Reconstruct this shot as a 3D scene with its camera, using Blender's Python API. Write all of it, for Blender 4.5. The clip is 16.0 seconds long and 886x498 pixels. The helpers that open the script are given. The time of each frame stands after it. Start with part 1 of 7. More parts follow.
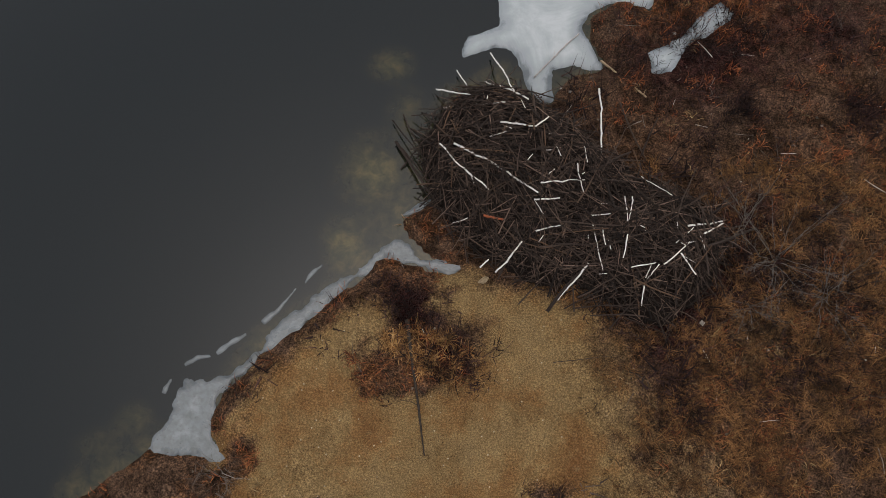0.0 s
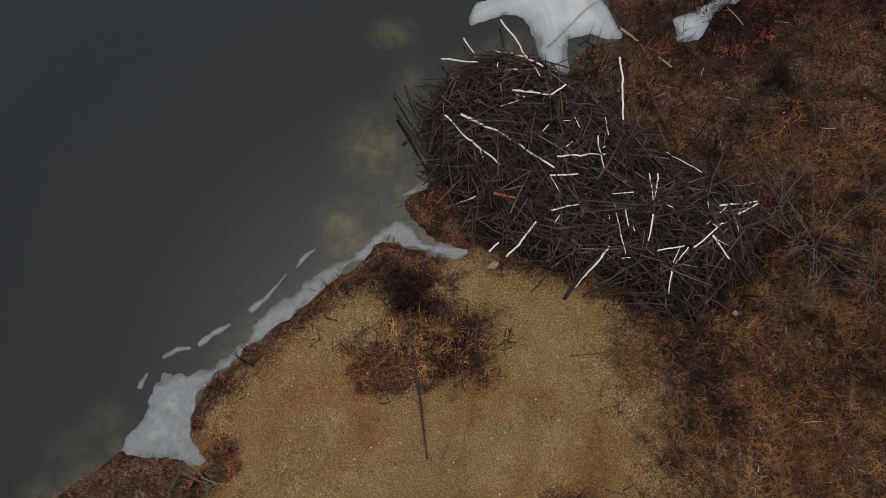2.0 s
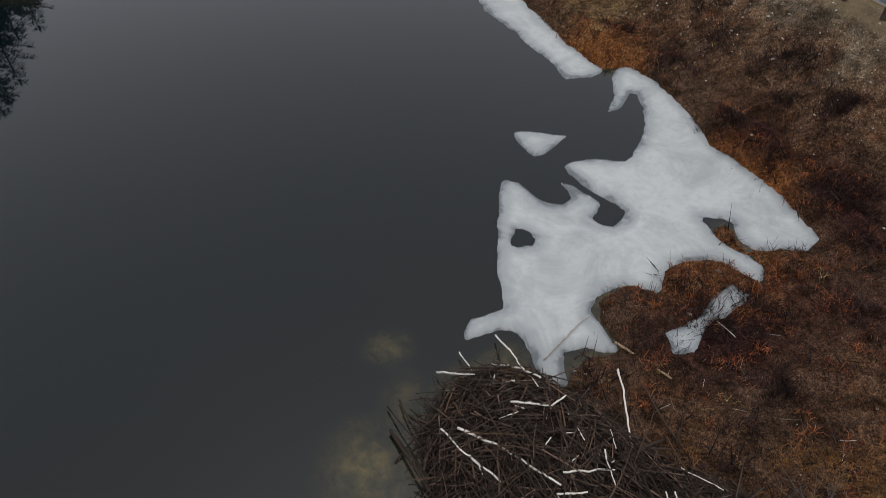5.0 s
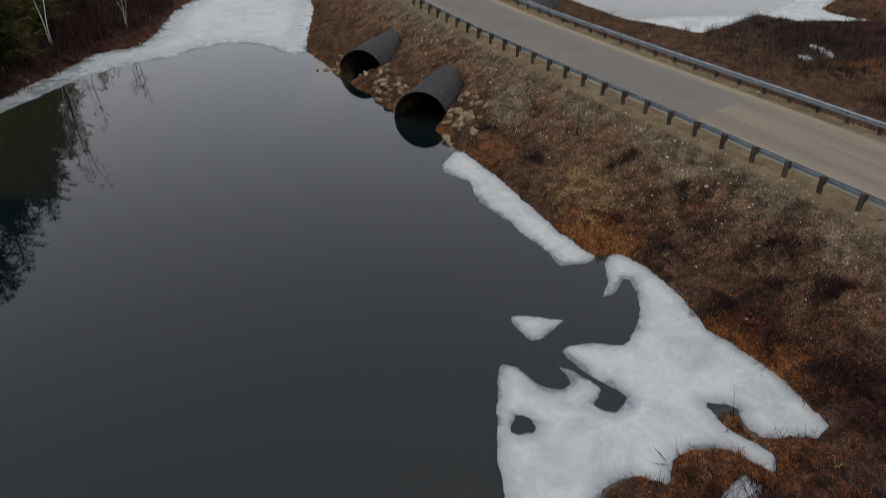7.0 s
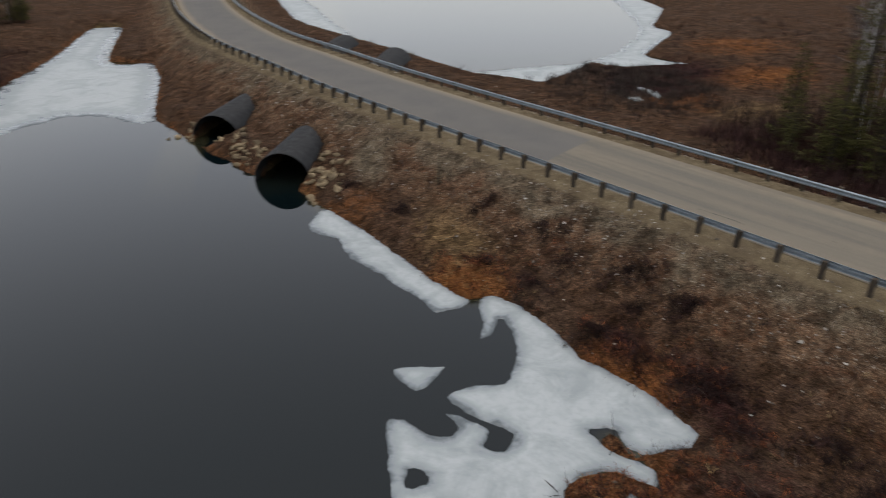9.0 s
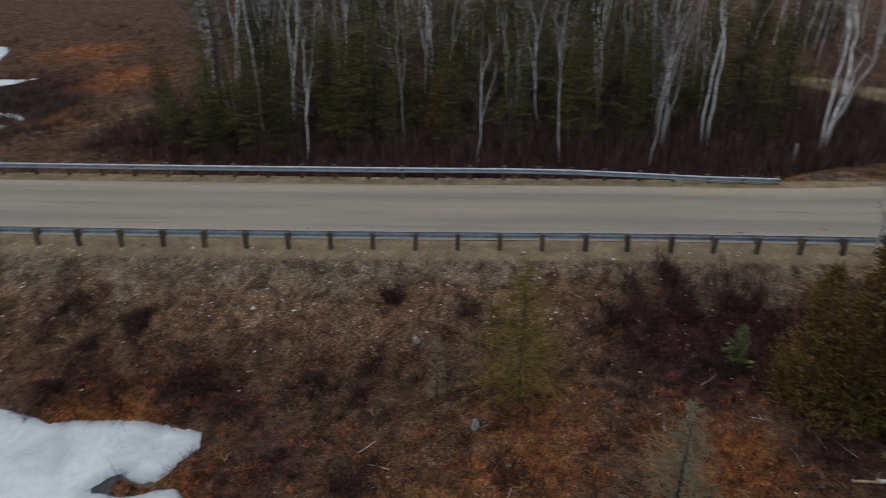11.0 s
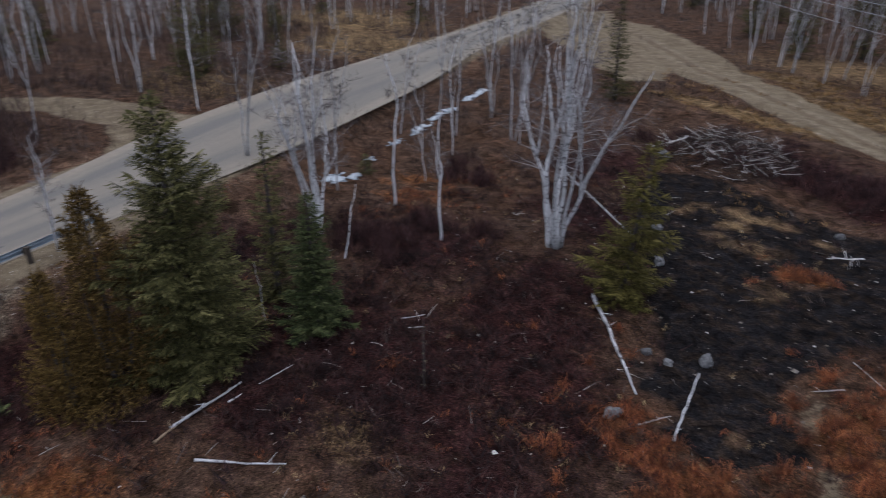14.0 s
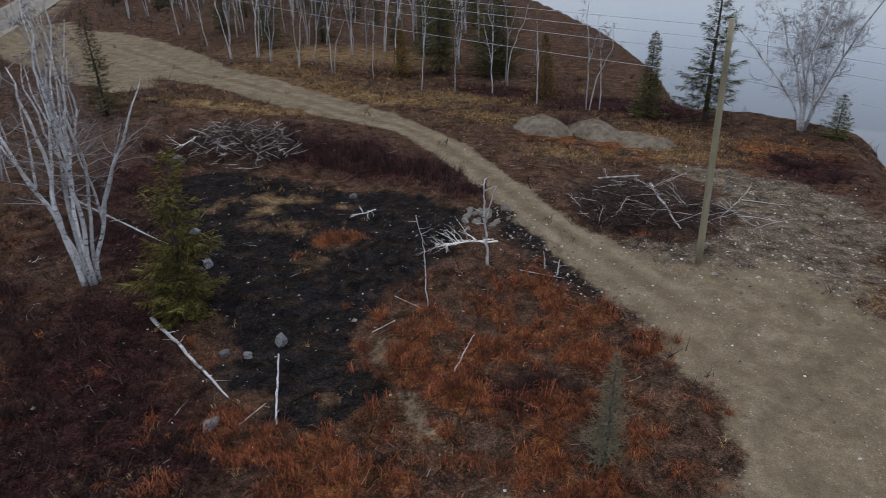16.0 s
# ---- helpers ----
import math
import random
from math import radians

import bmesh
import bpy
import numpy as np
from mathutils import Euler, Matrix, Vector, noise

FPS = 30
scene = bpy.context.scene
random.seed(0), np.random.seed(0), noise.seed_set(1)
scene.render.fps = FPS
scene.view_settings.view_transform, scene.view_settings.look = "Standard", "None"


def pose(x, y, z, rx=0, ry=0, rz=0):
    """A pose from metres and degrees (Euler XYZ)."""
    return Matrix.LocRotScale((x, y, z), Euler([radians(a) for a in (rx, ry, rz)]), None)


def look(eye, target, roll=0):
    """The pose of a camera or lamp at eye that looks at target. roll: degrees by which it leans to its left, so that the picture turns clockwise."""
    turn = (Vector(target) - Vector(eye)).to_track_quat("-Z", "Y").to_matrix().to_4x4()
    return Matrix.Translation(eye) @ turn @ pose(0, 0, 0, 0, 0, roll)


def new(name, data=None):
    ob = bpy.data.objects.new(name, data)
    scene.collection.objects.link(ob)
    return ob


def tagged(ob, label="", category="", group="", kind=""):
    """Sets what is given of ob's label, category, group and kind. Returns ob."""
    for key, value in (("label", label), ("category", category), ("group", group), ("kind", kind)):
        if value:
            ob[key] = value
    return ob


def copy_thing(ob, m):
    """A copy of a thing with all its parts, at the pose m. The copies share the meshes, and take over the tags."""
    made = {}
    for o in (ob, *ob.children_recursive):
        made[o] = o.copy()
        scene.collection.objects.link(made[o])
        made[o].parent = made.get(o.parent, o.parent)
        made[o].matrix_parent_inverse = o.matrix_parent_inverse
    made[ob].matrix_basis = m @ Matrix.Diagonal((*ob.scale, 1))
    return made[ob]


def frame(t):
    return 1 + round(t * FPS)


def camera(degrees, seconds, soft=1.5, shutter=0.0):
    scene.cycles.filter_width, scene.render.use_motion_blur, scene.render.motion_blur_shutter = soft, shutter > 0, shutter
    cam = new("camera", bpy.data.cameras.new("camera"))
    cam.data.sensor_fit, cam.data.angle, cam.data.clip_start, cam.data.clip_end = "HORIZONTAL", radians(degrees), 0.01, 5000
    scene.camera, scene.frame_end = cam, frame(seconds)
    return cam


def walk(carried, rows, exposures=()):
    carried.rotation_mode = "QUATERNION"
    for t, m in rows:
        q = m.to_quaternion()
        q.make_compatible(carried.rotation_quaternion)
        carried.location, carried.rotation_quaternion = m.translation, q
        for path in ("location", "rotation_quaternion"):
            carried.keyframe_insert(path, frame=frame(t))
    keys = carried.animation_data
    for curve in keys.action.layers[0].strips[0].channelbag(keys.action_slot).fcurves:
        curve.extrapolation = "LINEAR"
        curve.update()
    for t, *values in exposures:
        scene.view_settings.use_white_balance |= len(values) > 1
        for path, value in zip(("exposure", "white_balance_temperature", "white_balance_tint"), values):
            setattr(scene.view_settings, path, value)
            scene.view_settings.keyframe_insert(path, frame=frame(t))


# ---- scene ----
cam = camera(64.9, 16.0, 0.6, 0.35)
PATH = [
    (0, (0.041, 0.016, 20.324), (0.041, 2.941, 10.762), 0.30),
    (0.5, (0.034, 0.001, 19.855), (0.021, 2.944, 10.297), 0.13),
    (1, (0.006, -0.003, 19.335), (-0.023, 2.956, 9.783), 0.02),
    (1.5, (-0.013, 0.003, 18.845), (-0.048, 2.969, 9.295), -0.15),
    (2, (-0.033, 0.011, 18.299), (-0.069, 2.992, 8.754), -0.19),
    (2.5, (-0.054, -0.003, 17.781), (-0.088, 2.986, 8.238), -0.16),
    (3, (-0.067, -0.016, 17.420), (-0.099, 2.973, 7.877), -0.19),
    (3.5, (-0.080, -0.035, 17.400), (-0.105, 2.975, 7.864), -0.12),
    (3.7, (-0.069, -0.010, 17.400), (-0.093, 3.350, 7.981), -0.02),
    (4, (-0.052, 0.040, 17.400), (-0.072, 4.416, 8.408), 0.03),
    (4.2, (-0.025, 0.059, 17.400), (-0.040, 5.281, 8.872), -0.05),
    (4.5, (-0.010, 0.045, 17.400), (-0.015, 6.229, 9.541), 0.00),
    (4.9, (-0.010, 0.045, 17.400), (-0.016, 6.890, 10.110), 0.00),
    (5.4, (-0.010, 0.045, 17.400), (-0.016, 7.202, 10.416), 0.00),
    (5.9, (-0.010, 0.045, 17.400), (-0.016, 7.406, 10.631), 0.00),
    (6.3, (-0.016, 0.041, 17.400), (0.004, 7.641, 10.901), 0.04),
    (6.5, (-0.004, 0.053, 17.400), (0.014, 7.905, 11.208), -0.00),
    (7, (-0.015, 0.069, 17.400), (0.014, 8.636, 12.243), 0.08),
    (7.5, (-0.014, 0.047, 17.400), (0.014, 8.972, 12.890), -0.03),
    (8, (-0.009, 0.029, 17.400), (0.005, 8.961, 12.903), -0.06),
    (8.2, (0.003, 0.027, 17.400), (0.021, 8.962, 12.910), -0.23),
    (8.35, (0.020, 0.000, 17.400), (0.067, 8.941, 12.922), -0.00),
    (8.6, (0.020, 0.000, 17.400), (0.519, 8.928, 12.922), -0.00),
    (9, (0.020, 0.000, 17.400), (1.879, 8.746, 12.922), -0.00),
    (9.5, (0.020, 0.000, 17.400), (3.728, 8.136, 12.922), -0.00),
    (10, (0.020, 0.000, 17.400), (5.463, 7.094, 12.922), -0.00),
    (10.3, (0.067, -0.035, 17.400), (6.355, 6.341, 12.949), 0.12),
    (10.5, (0.096, -0.065, 17.400), (6.892, 5.769, 12.953), 0.19),
    (11, (0.112, -0.078, 17.400), (7.946, 4.271, 12.960), 0.22),
    (11.5, (0.159, -0.098, 17.400), (8.699, 2.638, 12.974), 0.07),
    (12, (0.127, -0.106, 17.400), (9.048, 0.904, 12.996), -0.01),
    (12.5, (0.108, -0.123, 17.400), (9.067, -0.820, 13.012), -0.12),
    (13, (0.072, -0.096, 17.400), (8.742, -2.498, 13.033), -0.06),
    (13.5, (0.039, -0.034, 17.400), (8.104, -4.049, 13.061), 0.04),
    (14, (0.033, 0.005, 17.400), (7.203, -5.454, 13.065), 0.05),
    (14.5, (-0.027, -0.008, 17.400), (6.014, -6.698, 13.070), -0.09),
    (15, (-0.089, 0.032, 17.400), (4.603, -7.664, 13.071), -0.29),
    (15.5, (-0.125, 0.091, 17.400), (3.073, -8.333, 13.063), -0.48),
    (15.6, (-0.117, 0.104, 17.400), (2.741, -8.436, 13.053), -0.51),
    (15.7, (-0.111, 0.116, 17.400), (2.444, -8.519, 13.049), -0.53),
    (15.8, (-0.105, 0.125, 17.400), (2.198, -8.580, 13.049), -0.56),
    (15.9, (-0.102, 0.132, 17.400), (2.031, -8.617, 13.050), -0.57),
    (16, (-0.099, 0.136, 17.400), (1.914, -8.642, 13.052), -0.58),
]
walk(cam, [(t, look(eye, target, roll)) for t, eye, target, roll in PATH],
     [(0, 0.08, 6750, 12), (3.5, 0.08, 6750, 12), (7, 0.0, 6750, 11), (10.5, 0.06, 6350, 10), (11.5, 0.16, 6050, 12), (12.5, 0.20, 5800, 16), (14.5, 0.22, 5600, 16), (16, 0.20, 5800, 12)])

# ---- daylight: a bright overcast sky ----
world = bpy.data.worlds.new("overcast")
scene.world = world
world.use_nodes = True
wn = world.node_tree
sky = wn.nodes.new("ShaderNodeTexSky")
sky.sky_type, sky.sun_disc = "NISHITA", False
sky.sun_elevation, sky.sun_rotation = radians(86), radians(20)
sky.air_density, sky.dust_density, sky.ozone_density = 1.0, 4.0, 1.0
grey = wn.nodes.new("ShaderNodeHueSaturation")
grey.inputs["Saturation"].default_value = 0.42
wn.links.new(sky.outputs[0], grey.inputs["Color"])
# thin overcast: paler towards the horizon
up = wn.nodes.new("ShaderNodeSeparateXYZ")
wn.links.new(wn.nodes.new("ShaderNodeTexCoord").outputs["Generated"], up.inputs[0])
pale = wn.nodes.new("ShaderNodeMapRange")
pale.interpolation_type = "SMOOTHSTEP"
for k, v in (("From Min", 0.0), ("From Max", .85), ("To Min", 1.9), ("To Max", .95)):
    pale.inputs[k].default_value = v
wn.links.new(up.outputs["Z"], pale.inputs["Value"])
veil = wn.nodes.new("ShaderNodeVectorMath")
veil.operation = "SCALE"
wn.links.new(grey.outputs[0], veil.inputs[0])
wn.links.new(pale.outputs["Result"], veil.inputs["Scale"])
wn.links.new(veil.outputs[0], wn.nodes["Background"].inputs["Color"])
wn.nodes["Background"].inputs["Strength"].default_value = 0.13
sun = new("sun", bpy.data.lights.new("sun", "SUN"))
sun.data.energy, sun.data.angle, sun.data.color = 0.5, radians(160), (1, .97, .93)
sun.matrix_basis = look((.7, 2, 30), (0, 0, 0))
scene.view_settings.exposure = 0.0

# ---- lie of the land (metres, water level at z = 0) ----
def vnoise(x, y, size, seed=0):
    """Smooth value noise, 0 to 1, with features of the given size."""
    x, y = np.asarray(x, float) / size + 37.7 * seed, np.asarray(y, float) / size - 19.3 * seed
    i, j = np.floor(x).astype(np.int64), np.floor(y).astype(np.int64)
    u, v = x - i, y - j
    u, v = u * u * (3 - 2 * u), v * v * (3 - 2 * v)

    def rnd(a, b):
        n = (a * 374761393 + b * 668265263 + seed * 974711) & 0x7FFFFFFF
        n = ((n ^ (n >> 13)) * 1274126177) & 0x7FFFFFFF
        n = (n ^ (n >> 16)) & 0xFFFF
        return n / 65535.0
    return (rnd(i, j) * (1 - u) + rnd(i + 1, j) * u) * (1 - v) + (rnd(i, j + 1) * (1 - u) + rnd(i + 1, j + 1) * u) * v


def fbm(x, y, size, seed=0, octaves=4):
    total, weight, amount = 0.0, 0.0, 1.0
    for k in range(octaves):
        total = total + amount * vnoise(x, y, size / 2 ** k, seed + 7 * k)
        weight += amount
        amount *= 0.55
    return total / weight


def away(x, y, line, closed=False):
    """Distance from points to a polyline, and the length along it at the nearest place."""
    x, y = np.asarray(x, float), np.asarray(y, float)
    best, along, run = np.full(x.shape, 1e18), np.zeros(x.shape), 0.0
    pts = list(line) + ([line[0]] if closed else [])
    for (ax, ay), (bx, by) in zip(pts, pts[1:]):
        dx, dy = bx - ax, by - ay
        long2 = dx * dx + dy * dy + 1e-12
        k = np.clip(((x - ax) * dx + (y - ay) * dy) / long2, 0, 1)
        d = (x - ax - k * dx) ** 2 + (y - ay - k * dy) ** 2
        near = d < best
        best = np.where(near, d, best)
        along = np.where(near, run + k * long2 ** 0.5, along)
        run += long2 ** 0.5
    return np.sqrt(best), along


def inside(x, y, poly):
    x, y = np.asarray(x, float), np.asarray(y, float)
    odd = np.zeros(x.shape, bool)
    for (ax, ay), (bx, by) in zip(poly, poly[1:] + poly[:1]):
        if ay != by:
            odd ^= ((ay > y) != (by > y)) & (x < (bx - ax) * (y - ay) / (by - ay) + ax)
    return odd


def sdist(x, y, poly):
    """Distance to the outline: positive inside, negative outside."""
    d, _ = away(x, y, poly, True)
    return np.where(inside(x, y, poly), d, -d)


def spline(points, step=0.5, closed=False):
    """A smooth line through the points."""
    p = [np.array(q, float) for q in points]
    n = len(p)
    out = []
    for i in range(n if closed else n - 1):
        a, b = p[i], p[(i + 1) % n]
        if closed:
            z, c = p[i - 1], p[(i + 2) % n]
        else:
            z, c = p[max(i - 1, 0)], p[min(i + 2, n - 1)]
        m = max(1, int(np.linalg.norm(b - a) / step))
        for k in range(m):
            t = k / m
            out.append(tuple(0.5 * (2 * a + (b - z) * t + (2 * z - 5 * a + 4 * b - c) * t * t + (3 * a - z - 3 * b + c) * t ** 3)))
    if not closed:
        out.append(tuple(p[-1]))
    return out


def smooth(a, b, v):
    k = np.clip((v - a) / (b - a), 0, 1)
    return k * k * (3 - 2 * k)


SHORE_POINT = [(-22, -61), (-20, -45), (-18, -32), (-15, -18), (-12, -6), (-9.9, -1), (-8.1, .3), (-6.8, .1), (-5.5, -.2),
               (-6.3, .6), (-6.6, 1.2), (-6.3, 1.9), (-5, 3.1), (-3.4, 4.5), (-1.7, 5.8), (-.8, 5.6), (.3, 5.3), (.9, 5.7),
               (-.1, 6.0), (-1.0, 6.5), (-1.15, 7.2), (-.5, 7.7)]
SHORE_LODGE = [(-.2, 8.3), (-.4, 9.5), (.4, 11.3), (2.2, 12.0), (3.5, 11.2), (4.2, 12.2), (5.3, 12.5), (4.9, 13.7), (5.0, 14.6),
               (6, 15.2), (7.1, 14.9), (7.4, 15.7), (8.6, 16.3), (9.7, 16.2), (10.5, 15.2), (10.8, 16), (10.4, 16.6), (12.5, 16.7),
               (13.1, 17.3)]
SHORE_BANK = [(12.8, 18.6), (12.4, 19.8), (11.5, 21.4), (10.8, 22.5), (10.3, 24.6), (9.6, 27.1), (8.5, 28.4), (7.2, 28.3),
              (6.1, 30), (4.8, 33), (3, 37.7), (.9, 41.6), (-1.0, 45.8), (-4.2, 49.3), (-8.4, 57), (-12.5, 64.4), (-14.4, 81.6),
              (-16.3, 89.2), (-21.9, 91.9), (-24.8, 117.9), (-29.4, 118.1)]
SHORE_WEST = [(-28.8, 96), (-29.7, 80.5), (-28.1, 67.2), (-31.4, 62.8), (-31.6, 58.4), (-33.1, 49.7), (-37, 38), (-50, 25),
              (-80, 5), (-110, -60), (-90, -160), (-60, -300), (60, -420), (70, -300), (40, -230), (17.8, -161), (6.3, -131),
              (-1.7, -108), (-6.3, -87), (-7.3, -73), (-9, -67), (-13.8, -66.8), (-18.4, -64)]
POND = SHORE_POINT + SHORE_LODGE + SHORE_BANK + SHORE_WEST
FAR_LAKE = [(4.3, 108.9), (12, 92), (19.5, 75.3), (25, 69.5), (32.7, 76.0), (34.4, 78.8), (37.6, 75), (46, 75), (43.4, 82), (54.8, 96),
            (55, 102.6), (66, 120), (68, 137), (75, 170), (90, 260), (20, 330), (-10, 250), (-2, 150), (1, 120)]
ROAD = spline([(-16, 140), (-11.0, 107.7), (-4.8, 84), (1.4, 69.5), (5.9, 59.3), (11.4, 48.4), (16.6, 38.6), (22.3, 27.6), (27.9, 17),
               (32.8, 8), (37.2, -.5), (41.8, -9), (47, -17.5), (53, -28), (59, -39), (66, -51), (80, -77), (98, -108), (140, -175)], 1.2)
SIDE_MOUTH = [(43.9, -5.2), (46.6, -8.2), (51.3, -10.0), (55, -10.6), (60.8, -7.8), (63, -10.6), (58.3, -13.2), (54.2, -15.4), (53.6, -21), (50, -20), (46, -13)]
SIDE_ROAD = spline([(49, -17), (53, -14.3), (58.9, -12.3), (64.5, -8.5), (68, -3.2), (70, 2), (71, 8), (71, 16)], 1.5)
TRACK = spline([(82, -80), (70, -82), (58, -77), (48, -70), (40, -64), (32, -60), (24, -56), (16, -51.3), (10.2, -46.5), (5.6, -40.4), (2, -35), (-2.2, -30),
                (-6.0, -25), (-8.2, -20.5), (-9, -15)], 1.0)
ROAD_Z = 3.5
LEVELS = [(0, 0, .35), (4, 5, .35), (9, 9, .4), (-8, -8, .5), (13, 12, .5), (18, 8, .9), (20, -3, 1.1), (14, -9, .9), (11, -20, .9),
          (5, -27, 1.5), (-5, -19, 1.6), (-5, -31, 2.3), (3, -37, 2.3), (16, -36, 1.5), (14, -50, 2.5), (35, -60, 2.9), (28, -24, 1.9),
          (40, -40, 3.0), (-15, -40, 1.5), (-9, -58, 1.3), (0, -62, 1.8), (50, 18, 2.1), (72, -5, 3.2), (55, 45, 1.4), (38, 66, .45),
          (-42, 70, .8), (-60, 95, 1.6), (75, 60, 2.0), (60, -100, 3.2)]


PIPES = [((-1.4, 46.4), (11.9, 82.6)), ((-6.6, 57.0), (6.9, 92.4))]


def height(x, y):
    """Height of the ground."""
    x, y = np.asarray(x, float), np.asarray(y, float)
    top, under = 0.0, 0.0
    for px, py, pz in LEVELS:
        w = 1 / ((x - px) ** 2 + (y - py) ** 2 + 6.0) ** 1.6
        top, under = top + w * pz, under + w
    base = top / under
    base = base + 0.5 * (fbm(x, y, 6.0, 3) - .5) * smooth(2, 10, np.hypot(x, y)) + 0.26 * (fbm(x, y, 1.3, 5) - .5) * smooth(3, 8, np.hypot(x, y - 1)) * smooth(2, 4.5, away(x, y, TRACK)[0]) * (1 - .85 * smooth(-2, -5, x) * smooth(-13, -17, y) * smooth(-34, -30, y))
    d, _ = away(x, y, ROAD)
    bank = ROAD_Z - .06 - 0.52 * np.maximum(0, d - 4.75) + 0.22 * (fbm(x, y, 2.0, 11) - .5) * smooth(5, 6.5, d)
    land = np.maximum(base, bank)
    land = np.where(d < 5.2, np.where(d < 4.75, ROAD_Z - .06, np.maximum(land, bank)), land)
    e, _ = away(x, y, SIDE_ROAD)
    e = np.minimum(e, np.maximum(0, -sdist(x, y, SIDE_MOUTH)))
    land = np.where(e < 9, land + (ROAD_Z - .1 - land) * smooth(9, 3.2, e) * smooth(4.5, 6, d), land)
    water = np.maximum(sdist(x, y, POND), sdist(x, y, FAR_LAKE)) + 0.5 * (fbm(x, y, 1.1, 21, 3) - .5)
    shore = -water + 1.6 * np.exp(-((x - 9.85) ** 2 + ((y - 17.6) / 1.2) ** 2) / .35)
    water = -shore
    land = np.minimum(land, 0.02 + 0.62 * np.maximum(shore, 0) + .03)
    bed = -np.minimum(0.02 + 0.52 * np.maximum(water, 0), 1.7)
    bar_ = np.exp(-(((x + 1.9) / 1.1) ** 2 + ((y - 8.6) / 1.3) ** 2)) + np.exp(-(((x + 2.9) / .8) ** 2 + ((y - 6.6) / .9) ** 2)) + np.exp(-(((x + 1.8) / .7) ** 2 + ((y - 12.4) / .6) ** 2))
    bed = bed * (1 - .85 * np.clip(bar_, 0, 1)) - .04
    out = np.where(shore > 0, land, bed)
    for mouth, far_end in PIPES:
        a, u = away(x, y, [mouth, far_end])
        out = np.where((a < 1.7) & (bank < 1.75), np.minimum(out, -1.6), out)
    return out

# ---- materials ----
class Shade:
    """A node material with a Principled surface, and short ways to add nodes."""

    def __init__(self, name, rough=0.8, metal=0.0, spec=0.3):
        self.mat = bpy.data.materials.new(name)
        self.mat.use_nodes = True
        self.nt = self.mat.node_tree
        self.b = self.nt.nodes["Principled BSDF"]
        self.b.inputs["Roughness"].default_value = rough
        self.b.inputs["Metallic"].default_value = metal
        self.b.inputs["Specular IOR Level"].default_value = spec
        self.world = self.nt.nodes.new("ShaderNodeNewGeometry").outputs["Position"]
        self.own = self.nt.nodes.new("ShaderNodeTexCoord").outputs["Object"]

    def put(self, socket, v):
        if isinstance(v, (int, float)):
            socket.default_value = v
        elif isinstance(v, (tuple, list)):
            socket.default_value = (*v, 1)[:len(socket.default_value)]
        else:
            self.nt.links.new(v, socket)

    def noise(self, size, detail=4, rough=0.55, at=None, stretch=None, warp=0.0):
        n = self.nt.nodes.new("ShaderNodeTexNoise")
        n.inputs["Scale"].default_value = 1 / size
        n.inputs["Detail"].default_value = detail
        n.inputs["Roughness"].default_value = rough
        n.inputs["Distortion"].default_value = warp
        at = at or self.world
        if stretch:
            m = self.nt.nodes.new("ShaderNodeMapping")
            m.inputs["Scale"].default_value = stretch
            self.nt.links.new(at, m.inputs["Vector"])
            at = m.outputs["Vector"]
        self.nt.links.new(at, n.inputs["Vector"])
        return n.outputs["Fac"]

    def cells(self, size, at=None, what="Distance", feature="F1"):
        n = self.nt.nodes.new("ShaderNodeTexVoronoi")
        n.feature = feature
        n.inputs["Scale"].default_value = 1 / size
        self.nt.links.new(at or self.world, n.inputs["Vector"])
        return n.outputs[what]

    def ramp(self, fac, *stops):
        n = self.nt.nodes.new("ShaderNodeValToRGB")
        while len(n.color_ramp.elements) < len(stops):
            n.color_ramp.elements.new(0.5)
        for e, (p, c) in zip(n.color_ramp.elements, stops):
            e.position = p
            e.color = (*c, 1) if isinstance(c, (tuple, list)) else (c, c, c, 1)
        self.put(n.inputs["Fac"], fac)
        return n.outputs["Color"]

    def mix(self, fac, a, b, blend="MIX"):
        n = self.nt.nodes.new("ShaderNodeMix")
        n.data_type, n.blend_type = "RGBA", blend
        self.put(n.inputs[0], fac)
        self.put(n.inputs[6], a)
        self.put(n.inputs[7], b)
        return n.outputs[2]

    def math(self, op, a, b=0.0):
        n = self.nt.nodes.new("ShaderNodeMath")
        n.operation = op
        self.put(n.inputs[0], a)
        self.put(n.inputs[1], b)
        return n.outputs[0]

    def attr(self, name, out="Fac"):
        n = self.nt.nodes.new("ShaderNodeAttribute")
        n.attribute_name = name
        return n.outputs[out]

    def split(self, colour):
        n = self.nt.nodes.new("ShaderNodeSeparateColor")
        self.nt.links.new(colour, n.inputs[0])
        return n.outputs[0], n.outputs[1], n.outputs[2]

    def island(self):
        return self.nt.nodes["Geometry"].outputs["Random Per Island"]

    def single(self):
        return self.nt.nodes.new("ShaderNodeObjectInfo").outputs["Random"]

    def bump(self, h, strength=0.5, far=0.02):
        n = self.nt.nodes.new("ShaderNodeBump")
        n.inputs["Strength"].default_value = strength
        n.inputs["Distance"].default_value = far
        self.put(n.inputs["Height"], h)
        self.nt.links.new(n.outputs[0], self.b.inputs["Normal"])

    def colour(self, c):
        self.put(self.b.inputs["Base Color"], c)
        return self

    def rough(self, r):
        self.put(self.b.inputs["Roughness"], r)
        return self


